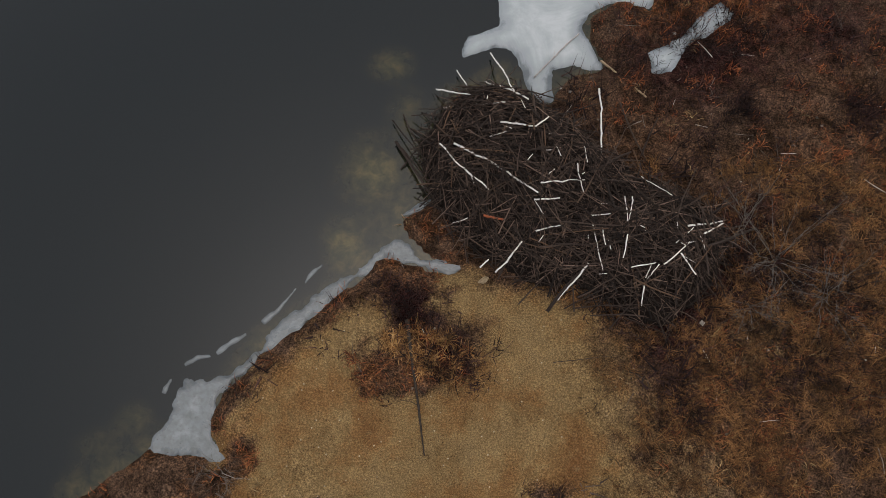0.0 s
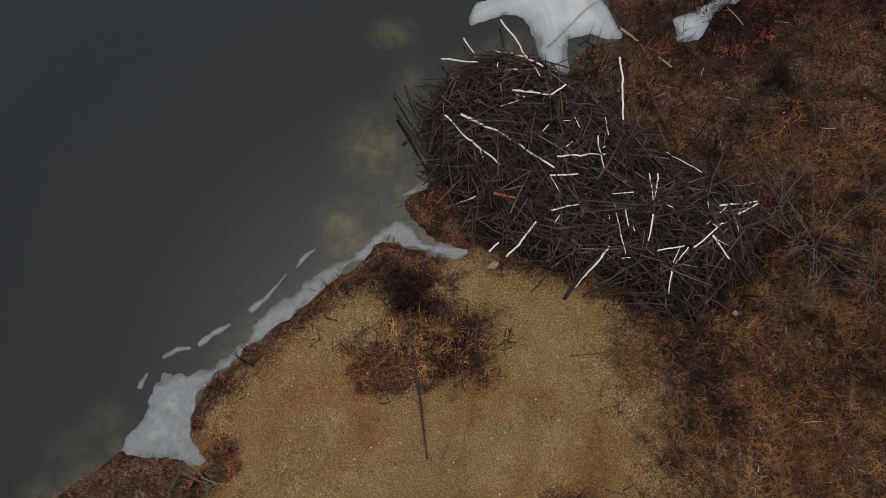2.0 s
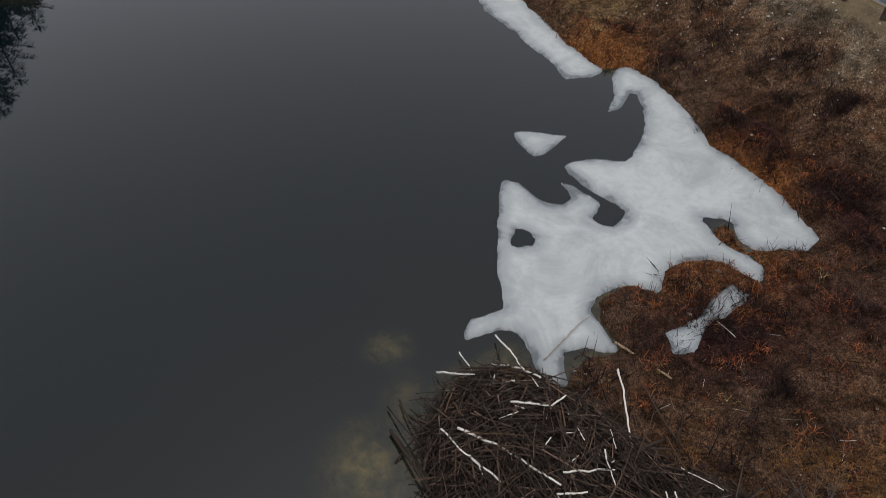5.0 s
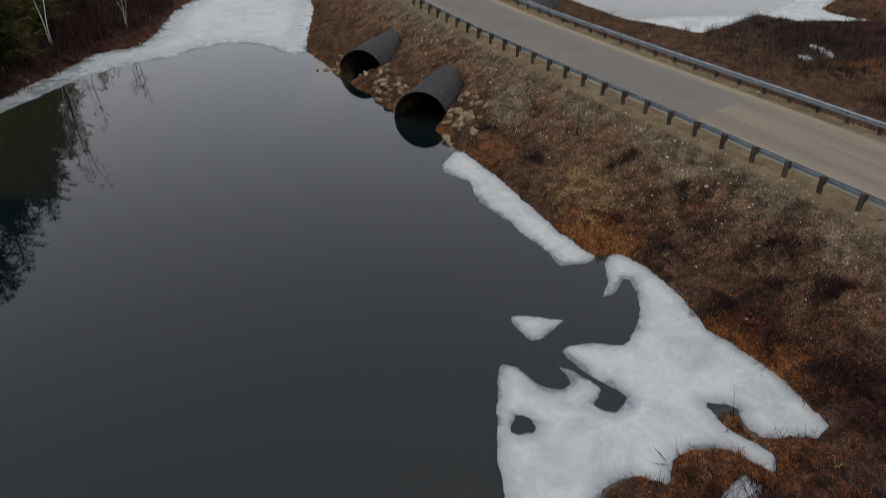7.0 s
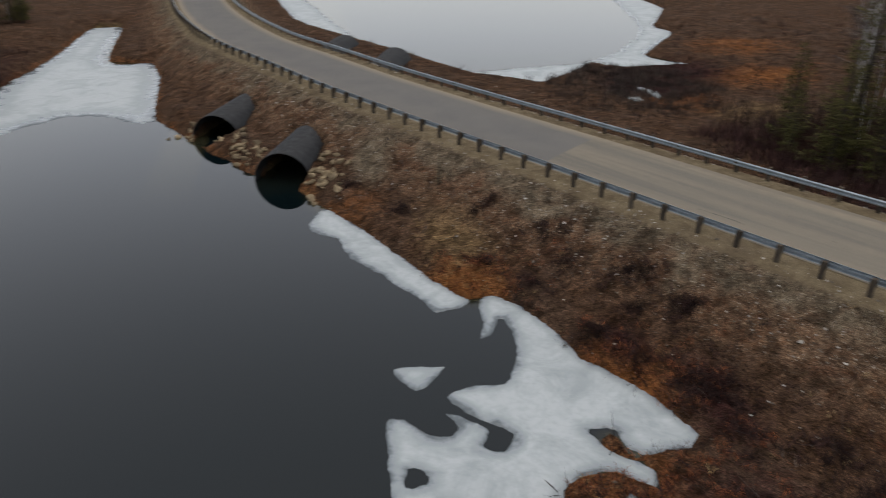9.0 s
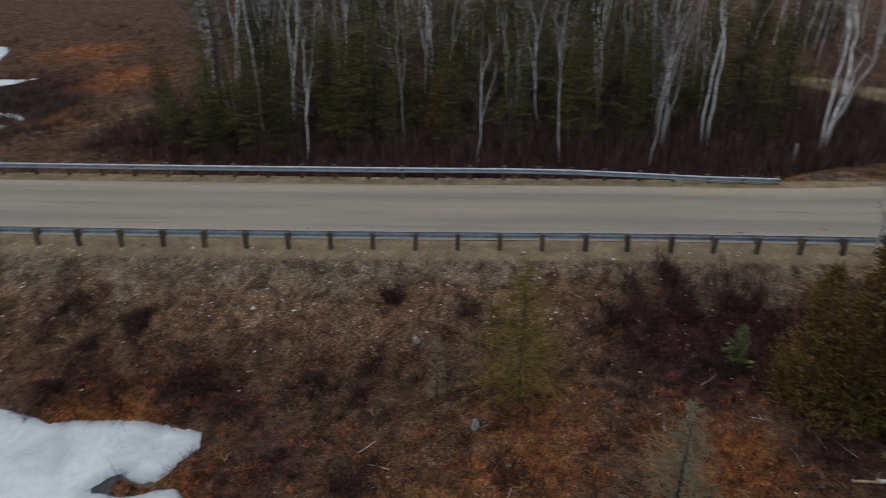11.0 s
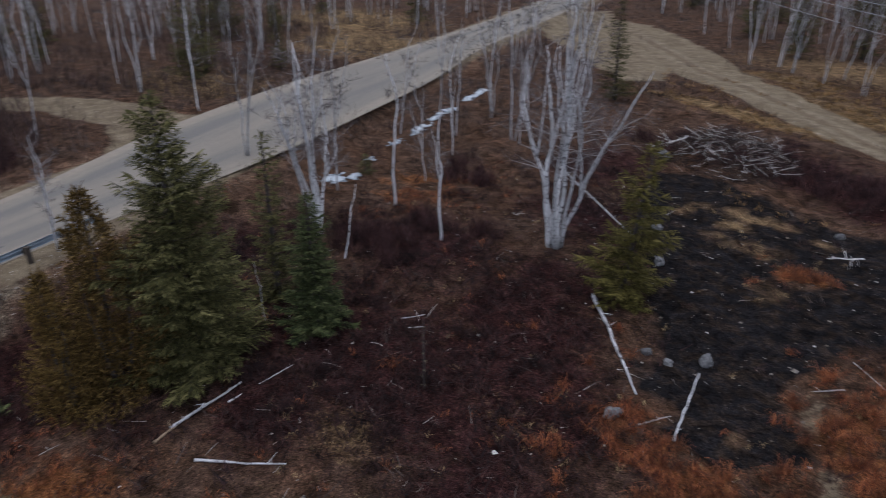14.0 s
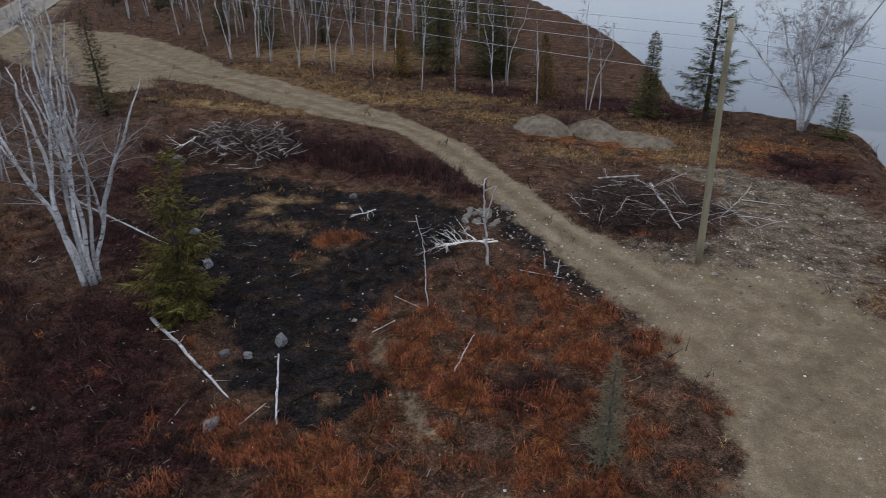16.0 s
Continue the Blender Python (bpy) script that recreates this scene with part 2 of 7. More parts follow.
def simple(name, low, high, size, rough=0.8, metal=0.0, spec=0.3, own=True, bump=0.3, far=0.01, stretch=None, vary=0.0):
    """A mottled surface between two colours, with grain and relief."""
    s = Shade(name, rough, metal, spec)
    at = s.own if own else s.world
    n = s.noise(size, 6, .65, at, stretch)
    c = s.ramp(n, (.3, low), (.7, high))
    if vary:
        k = s.ramp(s.single(), (0, 1 - vary), (1, 1 + vary * .6))
        c = s.mix(1.0, c, k, "MULTIPLY")
    s.colour(c)
    s.bump(s.noise(size * .25, 4, .6, at, stretch), bump, far)
    return s.mat


def ground_material():
    s = Shade("ground_cover", 1.0, 0, .02)
    sand, rust, heath = s.split(s.attr("zone_a", "Color"))
    gravel, char, straw = s.split(s.attr("zone_b", "Color"))
    bed, dirt, pit = s.split(s.attr("zone_c", "Color"))
    rut, crown, _ = s.split(s.attr("zone_d", "Color"))
    big, mid, fine, grain = s.noise(2.6, 5, .6), s.noise(.45, 5, .65), s.noise(.12, 4, .7), s.noise(.03, 3, .7)

    def edge(w, soft=.22):
        k = s.math("ADD", w, s.math("MULTIPLY", s.math("SUBTRACT", mid, .5), .9))
        k = s.math("ADD", k, s.math("MULTIPLY", s.math("SUBTRACT", fine, .5), .5))
        return s.ramp(k, (.5 - soft, 0.0), (.5 + soft, 1.0))
    c = s.ramp(fine, (.3, (.024, .015, .011)), (.5, (.062, .035, .021)), (.72, (.135, .074, .040)))
    c = s.mix(s.ramp(big, (.38, 0.0), (.62, 1.0)), c, s.ramp(fine, (.3, (.024, .015, .012)), (.7, (.105, .066, .042))))
    rustc = s.ramp(fine, (.25, (.045, .018, .008)), (.5, (.140, .055, .019)), (.75, (.27, .124, .047)))
    c = s.mix(edge(rust), c, rustc)
    heathc = s.ramp(fine, (.28, (.008, .004, .005)), (.5, (.026, .0115, .0105)), (.75, (.075, .034, .027)))
    c = s.mix(edge(heath), c, heathc)
    strawc = s.ramp(fine, (.25, (.07, .042, .02)), (.5, (.16, .105, .05)), (.75, (.28, .20, .10)))
    c = s.mix(edge(straw), c, strawc)
    pebble = s.mix(s.ramp(s.cells(.11), (.22, 1.0), (.36, 0.0)), (0, 0, 0), s.cells(.11, None, "Color"))
    gravelc = s.ramp(fine, (.25, (.040, .028, .021)), (.5, (.104, .066, .041)), (.75, (.20, .142, .092)))
    gravelc = s.mix(s.ramp(s.split(pebble)[0], (.62, 0.0), (.85, .9)), gravelc, (.34, .31, .265))
    gravelc = s.mix(s.ramp(mid, (.46, 0.0), (.64, .65)), gravelc, s.ramp(fine, (.3, (.045, .022, .014)), (.7, (.15, .072, .034))))
    gravelc = s.mix(s.ramp(s.noise(1.9, 5, .65, None, None, .5), (.50, 0.0), (.64, .7)), gravelc, s.ramp(fine, (.3, (.028, .015, .011)), (.7, (.105, .050, .027))))
    c = s.mix(edge(gravel), c, gravelc)
    charc = s.ramp(fine, (.3, (.005, .0045, .005)), (.6, (.015, .0135, .0135)), (.8, (.045, .039, .035)))
    speck = s.mix(s.ramp(s.cells(.13), (.12, 1.0), (.22, 0.0)), (0, 0, 0), s.cells(.13, None, "Color"))
    charc = s.mix(s.ramp(s.noise(.7, 5, .7, None, None, .5), (.46, 0.0), (.64, .55)), charc, s.ramp(fine, (.3, (.014, .009, .006)), (.7, (.062, .040, .024))))
    charc = s.mix(s.ramp(s.split(speck)[1], (.97, 0.0), (.985, .7)), charc, (.24, .23, .22))
    c = s.mix(edge(char, .3), c, charc)
    tint = s.noise(2.3, 6, .7, None, None, .2)
    sandc = s.ramp(tint, (.34, (.198, .137, .066)), (.48, (.196, .130, .058)), (.57, (.178, .100, .040)), (.66, (.135, .066, .026)))
    sandc = s.mix(s.ramp(mid, (.28, .45), (.46, 0.0)), sandc, (.130, .084, .038))
    sandc = s.mix(s.ramp(mid, (.58, 0.0), (.75, .35)), sandc, (.27, .205, .108))
    sandc = s.mix(s.ramp(s.noise(.022, 2, .6), (.38, .6), (.50, 0.0), (.62, 0.0), (.70, .4)), sandc, (.095, .060, .027))
    sandc = s.mix(s.ramp(s.noise(.17, 5, .75, None, None, .3), (.60, 0.0), (.69, .8)), sandc, (.066, .036, .016))
    sandc = s.mix(s.ramp(s.noise(.060, 3, .6), (.65, 0.0), (.70, .7)), sandc, (.060, .036, .018))
    sandc = s.mix(s.ramp(s.cells(.33), (.05, .7), (.08, 0.0)), sandc, (.40, .34, .24))
    c = s.mix(edge(sand, .24), c, sandc)
    pitc = s.ramp(fine, (.25, (.062, .047, .031)), (.5, (.118, .094, .064)), (.75, (.185, .152, .108)))
    pitc = s.mix(s.ramp(s.split(pebble)[0], (.72, 0.0), (.9, .8)), pitc, (.30, .28, .245))
    pitc = s.mix(s.ramp(s.noise(1.3, 5, .7, None, None, .6), (.5, 0.0), (.66, .75)), pitc, s.ramp(fine, (.3, (.035, .024, .017)), (.7, (.10, .070, .044))))
    c = s.mix(edge(pit), c, pitc)
    dirtc = s.ramp(s.noise(1.1, 6, .7), (.30, (.098, .074, .046)), (.5, (.158, .124, .077)), (.72, (.225, .180, .118)))
    dirtc = s.mix(s.ramp(s.noise(3.4, 5, .65, None, None, .6), (.54, 0.0), (.68, .55)), dirtc, (.088, .066, .045))
    dirtc = s.mix(s.ramp(fine, (.3, .35), (.6, 0.0)), dirtc, (.10, .078, .05))
    dirtc = s.mix(s.ramp(s.noise(.30, 4, .7), (.60, 0.0), (.70, .6)), dirtc, (.070, .048, .030))
    dirtc = s.mix(s.ramp(s.split(pebble)[0], (.88, 0.0), (.97, .6)), dirtc, (.46, .43, .38))
    dirtc = s.mix(s.math("MULTIPLY", rut, .42), dirtc, (.235, .192, .132))
    dirtc = s.mix(s.math("MULTIPLY", crown, .55), dirtc, s.ramp(fine, (.3, (.055, .038, .024)), (.7, (.13, .092, .055))))
    c = s.mix(edge(dirt, .16), c, dirtc)
    silt = s.ramp(big, (.3, (.022, .026, .026)), (.7, (.034, .036, .034)))
    shallow = s.ramp(mid, (.3, (.035, .032, .018)), (.7, (.13, .10, .04)))
    c = s.mix(s.ramp(bed, (.1, 0.0), (.5, 1.0)), c, s.mix(s.ramp(bed, (.55, 0.0), (.95, 1.0)), shallow, silt))
    clump = s.ramp(s.noise(.8, 5, .65, None, None, .8), (.34, .34), (.5, .95), (.66, 1.7))
    open_ground = s.math("MAXIMUM", s.math("MAXIMUM", sand, dirt), bed)
    c = s.mix(s.ramp(open_ground, (.3, .9), (.7, .14)), c, s.mix(1.0, c, clump, "MULTIPLY"))
    speckle = s.ramp(s.noise(.045, 3, .75), (.34, .22), (.5, .95), (.65, 2.2))
    c = s.mix(s.ramp(s.math("MAXIMUM", s.math("MULTIPLY", sand, .5), s.math("MAXIMUM", bed, dirt)), (.2, .95), (.6, .3)), c, s.mix(1.0, c, speckle, "MULTIPLY"))
    s.colour(c)
    relief = s.math("ADD", s.math("MULTIPLY", mid, .7), s.math("ADD", s.math("MULTIPLY", fine, .5), s.math("MULTIPLY", grain, .2)))
    s.bump(s.math("MULTIPLY", relief, s.split(s.ramp(open_ground, (.3, 1.0), (.7, .22)))[0]), 1.0, .12)
    return s.mat


def water_material():
    s = Shade("pond_water", .02, 0, .5)
    s.b.inputs["IOR"].default_value = 1.43
    deep = s.ramp(s.noise(9.0, 3, .5), (.3, (.0018, .0058, .0074)), (.7, (.0030, .0063, .0073)))
    weed = s.ramp(s.noise(.45, 5, .7, None, None, .4), (.34, (.022, .025, .014)), (.5, (.056, .051, .022)), (.68, (.125, .096, .036)))
    s.colour(s.mix(s.ramp(s.attr("shallow"), (.05, 0.0), (.9, .85)), deep, weed))
    return s.mat


def ice_material(name="snow_ice", pale=1.0):
    s = Shade(name, .45, 0, .4)
    rim = s.attr("rim")
    big, mid, fine = s.noise(2.6, 6, .68, None, None, 1.2), s.noise(.3, 5, .6), s.noise(.06, 4, .7)
    k = s.math("ADD", s.math("MULTIPLY", rim, .9), s.math("MULTIPLY", s.math("SUBTRACT", big, .5), 2.0))
    c = s.ramp(k, (.0, (.12, .14, .15)), (.16, (.25, .28, .295)), (.55, (.315, .35, .357)), (1, (.445, .48, .485)))
    c = s.mix(s.ramp(mid, (.30, .35), (.55, 0.0)), c, (.27, .31, .325))
    c = s.mix(s.ramp(fine, (.70, 0.0), (.78, .35)), c, (.32, .29, .25))
    if pale < 1:
        c = s.mix(s.ramp(s.noise(.22, 5, .7), (.35, .75), (.6, 0.0)), c, (.20, .215, .21))
        c = s.mix(s.ramp(s.noise(.05, 3, .6), (.68, 0.0), (.73, .8)), c, (.07, .055, .04))
        c = s.mix(1.0, c, (pale, pale, pale), "MULTIPLY")
    s.colour(c)
    s.rough(s.ramp(k, (.1, .15), (.6, .6)))
    s.bump(s.math("ADD", mid, s.math("MULTIPLY", fine, .4)), .35, .03)
    return s.mat


def road_material():
    s = Shade("worn_asphalt", .92, 0, .08)
    across, _, newer = s.split(s.attr("lane", "Color"))
    big, mid, fine = s.noise(3.0, 4, .6), s.noise(.5, 4, .6), s.noise(.02, 3, .7)
    c = s.ramp(fine, (.3, (.125, .116, .099)), (.7, (.200, .184, .154)))
    k = s.math("ADD", across, s.math("MULTIPLY", s.math("SUBTRACT", big, .5), .10))
    dust = s.ramp(k, (.02, 1.0), (.10, .85), (.20, .28), (.30, .12), (.40, .42), (.52, .55), (.64, .35), (.74, .12), (.84, .35), (.93, .9))
    dust = s.mix(s.ramp(mid, (.3, .55), (.7, 1.0)), (0, 0, 0), dust)
    newc = s.mix(s.ramp(big, (.35, 0.0), (.65, .5)), s.ramp(fine, (.3, (.105, .104, .102)), (.7, (.152, .149, .145))), (.165, .158, .146))
    newer = s.ramp(newer, (.45, 0.0), (.55, 1.0))
    c = s.mix(newer, c, newc)
    dust = s.mix(newer, dust, s.ramp(k, (.02, 1.0), (.09, .55), (.16, .12), (.5, .06), (.86, .12), (.95, .9)))
    c = s.mix(dust, c, (.27, .23, .17))
    way = s.nt.nodes.new("ShaderNodeCombineXYZ")
    s.put(way.inputs[0], s.math("MULTIPLY", across, 7.0))
    s.put(way.inputs[1], s.math("MULTIPLY", s.split(s.attr("lane", "Color"))[1], 300.0))
    plain = c
    long_ = s.noise(1.1, 5, .55, way.outputs[0], (1, .05, 1), .3)
    c = s.mix(s.ramp(long_, (.38, .42), (.52, 0.0)), c, (.118, .114, .106))
    c = s.mix(s.ramp(long_, (.52, 0.0), (.68, .35)), c, (.265, .228, .172))
    crack = s.ramp(s.noise(.5, 5, .7, way.outputs[0], (1, .16, 1), 1.2), (.665, 0.0), (.69, .75))
    c = s.mix(crack, c, (.06, .058, .056))
    c = s.mix(newer, c, plain)
    s.colour(c)
    s.bump(s.math("ADD", fine, mid), .25, .01)
    return s.mat

# ---- building helpers ----
class Soup:
    """Collects corners and faces into one mesh."""

    def __init__(self):
        self.v, self.f, self.n = [], [], 0

    def add(self, verts, faces):
        self.v.append(np.asarray(verts, float))
        self.f += [tuple(i + self.n for i in f) for f in faces]
        self.n += len(verts)

    def bulk(self, verts, faces):
        """Many corners and equal faces at once, as arrays."""
        self.v.append(np.asarray(verts, float))
        self.f += (np.asarray(faces) + self.n).tolist()
        self.n += len(verts)

    def mesh(self, name, material, smooth_faces=False):
        me = bpy.data.meshes.new(name)
        me.from_pydata(np.concatenate(self.v).tolist() if self.v else [], [], self.f)
        me.materials.append(material)
        if smooth_faces:
            me.polygons.foreach_set("use_smooth", [True] * len(me.polygons))
        me.update()
        return me


def tube(points, radii, sides=6, cap=True):
    """Corners and faces of a round bar along points."""
    p = np.asarray(points, float)
    n = len(p)
    along = np.gradient(p, axis=0) if n > 2 else np.repeat((p[1:] - p[:1]), 2, 0)
    along /= np.linalg.norm(along, axis=1, keepdims=True) + 1e-9
    ref = np.array((0, 0, 1.0)) if abs(along[0][2]) < .9 else np.array((1.0, 0, 0))
    a = np.cross(along, ref)
    a /= np.linalg.norm(a, axis=1, keepdims=True) + 1e-9
    b = np.cross(along, a)
    w = np.arange(sides) * 2 * math.pi / sides
    r = np.asarray(radii, float).reshape(-1, 1, 1)
    v = p[:, None] + r * (np.cos(w)[None, :, None] * a[:, None] + np.sin(w)[None, :, None] * b[:, None])
    f = []
    for i in range(n - 1):
        for j in range(sides):
            k = (j + 1) % sides
            f.append((i * sides + j, i * sides + k, (i + 1) * sides + k, (i + 1) * sides + j))
    if cap:
        f.append(tuple(range(sides - 1, -1, -1)))
        f.append(tuple((n - 1) * sides + j for j in range(sides)))
    return v.reshape(-1, 3), f


def part(name, data, parent, label="", m=None):
    """One mesh as a part under a thing or a part."""
    ob = new(name, data)
    ob.parent = parent
    if m is not None:
        ob.matrix_basis = m
    return tagged(ob, label)


def thing(name, label, category, group="", kind="", data=None, m=None):
    ob = new(name, data)
    if m is not None:
        ob.matrix_basis = m
    return tagged(ob, label, category, group, kind)


def box(sx, sy, sz, bevel=0.0):
    """A block's bmesh, standing on z = 0, with its edges broken."""
    bm = bmesh.new()
    bmesh.ops.create_cube(bm, size=1)
    for v in bm.verts:
        v.co = (v.co.x * sx, v.co.y * sy, (v.co.z + .5) * sz)
    if bevel:
        bmesh.ops.bevel(bm, geom=bm.edges[:], offset=bevel, segments=1, affect="EDGES")
    return bm


def to_mesh(bm, name, material):
    me = bpy.data.meshes.new(name)
    bm.to_mesh(me)
    bm.free()
    me.materials.append(material)
    return me


def lie(x, y):
    """Height of the built ground under many places."""
    x, y = np.asarray(x, float), np.asarray(y, float)
    i = np.clip(np.searchsorted(gx, x) - 1, 0, len(gx) - 2)
    j = np.clip(np.searchsorted(gy, y) - 1, 0, len(gy) - 2)
    u, v = (x - gx[i]) / (gx[i + 1] - gx[i]), (y - gy[j]) / (gy[j + 1] - gy[j])
    return (Z[j, i] * (1 - u) + Z[j, i + 1] * u) * (1 - v) + (Z[j + 1, i] * (1 - u) + Z[j + 1, i + 1] * u) * v


def on(x, y, dz=0.0):
    """A place on the ground."""
    return (x, y, float(lie(x, y)) + dz)


def rock_mesh(name, material, seed, flat=.7, cuts=2):
    bm = bmesh.new()
    bmesh.ops.create_icosphere(bm, subdivisions=cuts, radius=1)
    rng = random.Random(seed)
    off = Vector((rng.random() * 50, rng.random() * 50, rng.random() * 50))
    for v in bm.verts:
        k = 1 + .55 * noise.noise(v.co * 1.1 + off) + .22 * noise.noise(v.co * 2.9 + off)
        v.co = Vector((v.co.x * k, v.co.y * k * (.75 + .2 * rng.random() * 0), v.co.z * k * flat))
    me = to_mesh(bm, name, material)
    return me

# ---- ground, water and ice ----
def marks(lo, hi, core, mid, fine, coarse):
    """Grid lines: fine in the core, coarser round it, then growing to the horizon."""
    out = list(np.arange(core[0], core[1], fine))
    p = core[1]
    while p < mid[1]:
        out.append(p)
        p += coarse
    step = coarse
    while p < hi:
        out.append(p)
        step *= 1.11
        p += step
    p, step = core[0] - coarse, coarse
    while p > lo:
        out.insert(0, p)
        if p < mid[0]:
            step *= 1.11
        p -= step
    return np.array(out)


def grid_mesh(name, gx, gy, z, material, keep=None):
    nx, ny = len(gx), len(gy)
    X, Y = np.meshgrid(gx, gy)
    verts = np.stack([X.ravel(), Y.ravel(), z.ravel()], 1)
    i = (np.arange(ny - 1)[:, None] * nx + np.arange(nx - 1)[None, :]).ravel()
    quads = np.stack([i, i + 1, i + nx + 1, i + nx], 1)
    if keep is not None:
        quads = quads[keep.ravel()[quads].any(1)]
        used = np.unique(quads)
        order = np.zeros(len(verts), np.int64)
        order[used] = np.arange(len(used))
        verts, quads = verts[used], order[quads]
    me = bpy.data.meshes.new(name)
    me.vertices.add(len(verts))
    me.vertices.foreach_set("co", verts.ravel())
    me.loops.add(quads.size)
    me.loops.foreach_set("vertex_index", quads.ravel().astype(np.int32))
    me.polygons.add(len(quads))
    me.polygons.foreach_set("loop_start", (np.arange(len(quads)) * 4).astype(np.int32))
    me.polygons.foreach_set("use_smooth", np.ones(len(quads), bool))
    me.materials.append(material)
    me.update(calc_edges=True)
    return me, verts


def colour_layer(me, name, r, g, b):
    layer = me.color_attributes.new(name, "FLOAT_COLOR", "POINT")
    data = np.ones((len(r), 4))
    data[:, 0], data[:, 1], data[:, 2] = r, g, b
    layer.data.foreach_set("color", data.ravel())


SAND = [(.3, 5.3), (2.5, 5.1), (3.6, 4.4), (5.4, 3.6), (6.0, 2.4), (6.6, .9), (6.2, -1.5), (3, -4), (-1, -7), (-6, -9), (-8, -6),
        (-5.8, -1.2), (-6.3, .7), (-5.1, 2.9), (-3.4, 4.2), (-2.1, 4.7), (-1.7, 4.0), (-1.6, 2.0), (1.1, 2.0), (1.2, 3.8), (-.2, 4.4)]
CHAR = [(26.5, -37.2), (25.6, -39.8), (22, -40.2), (19, -39.6), (16.7, -39), (13.9, -38.7), (11.7, -38.4), (9.3, -37.2), (7.6, -36), (6.6, -34.4), (6.6, -32), (7.4, -29.3),
        (8.4, -27.1), (8.2, -25.2), (8.2, -22), (6.7, -20.4), (7.6, -18.9), (9.1, -18.6), (10.7, -18.2), (12.2, -19.1), (13.5, -20), (14.6, -21.7), (16.2, -23.7),
        (17.8, -26.1), (20.6, -29.4), (24.4, -34.4)]
BERM = [(6.5, -36), (4.4, -33), (2.2, -30), (-.8, -27), (-2.7, -25.9), (-2.4, -27.0), (.2, -30.6), (3.6, -35.6), (5.0, -37.6)]
SANDPAD = [(.6, -32), (-1.3, -28.6), (-2.8, -25.7), (-3.6, -24.1), (-4.6, -22.7), (-5.3, -21.5), (-5.8, -18.8), (-5.2, -16.8), (-5.5, -11), (-9, -9), (-15, -14), (-17, -24),
           (-13, -28), (-9.5, -32), (-5, -31), (-2.5, -31.5)]
PIT_GRAVEL = [(-3.5, -30), (-1.5, -33), (-6.5, -34), (-8, -38), (-7.5, -44), (-4, -47), (-6, -48.5), (-11, -46.5), (-15.5, -44), (-16.4, -38), (-13.5, -33), (-12, -29)]
APRON = [(84, -82), (69, -70), (54, -61.5), (43, -54.5), (41, -58), (49, -71), (56, -76), (66, -82), (80, -95)]
FOOTPATH = spline([(8.2, -23.4), (7.6, -22.2), (6.5, -20.8), (5.7, -19.5), (5, -18.4), (3.4, -17.6), (2.6, -16.8), (1.6, -15.6), (.4, -13.5)], .4)
# centre, reach along x and y, strength
RUST = [(-11, -42, 2, 2, .6), (-13.8, -33, 1.4, 3, .65), (-9, -47, 3, 1.5, .6), (-5.6, .9, .7, .9, .55), (-1.7, 5.0, 1.0, .6, .6), (-1.9, 2.3, .8, 1.0, .75), (-2.4, 3.4, .9, 1.2, .5), (.6, -1.7, 1.6, .8, .6), (3.2, -.8, 1.8, 1.0, .5), (-3.2, -1.4, 1.4, .8, .6), (7.6, 1.2, 1.4, 1.4, .6), (5.8, .2, 1.4, 1, .5), (9.3, .6, 1.5, 2.2, .7), (9, 15, 5, 4, .55), (13, 9, 5, 5, .3), (17, 6, 5, 3, .6), (19.5, .5, 3.2, 2.5, .9), (3, -22, 5, 5, .95), (-1.5, -25, 3.5, 3, .9),
        (8, -16, 5, 2.2, .9), (13.2, -32, 1.8, 2.0, .85), (8.9, -24, .8, 1.6, .95), (14.2, -21.6, 1.3, 1.0, .7), (10.5, -16.8, 2.5, 1.6, .9), (1, -28, 2.5, 2.5, .8), (0, -18, 3.5, 3, .8), (11.5, 20.5, 3, 3, .8),
        (7, 29, 3, 3, .85), (3.3, 40, 2, 4, .5), (34, -24, 4, 5, .6), (-2, -52, 9, 6, .75), (20, -60, 9, 3, .45), (41, 42, 6, 9, .6),
        (36, 60, 5, 7, .6), (48, 66, 9, 6, .7), (30, 84, 8, 8, .5), (55, 80, 8, 8, .6), (44, 1, 4, 1.4, .7), (-.8, 2.6, 1.5, 1.2, .75), (-4, -.2, .8, .8, .5), (-.2, 6.7, .8, .6, .9), (-6.5, -1.3, 1.3, .9, .7),
        (26, -44, 5, 4, .5), (-13, -52, 6, 7, .7), (11, 3, 3, 3, .4)]
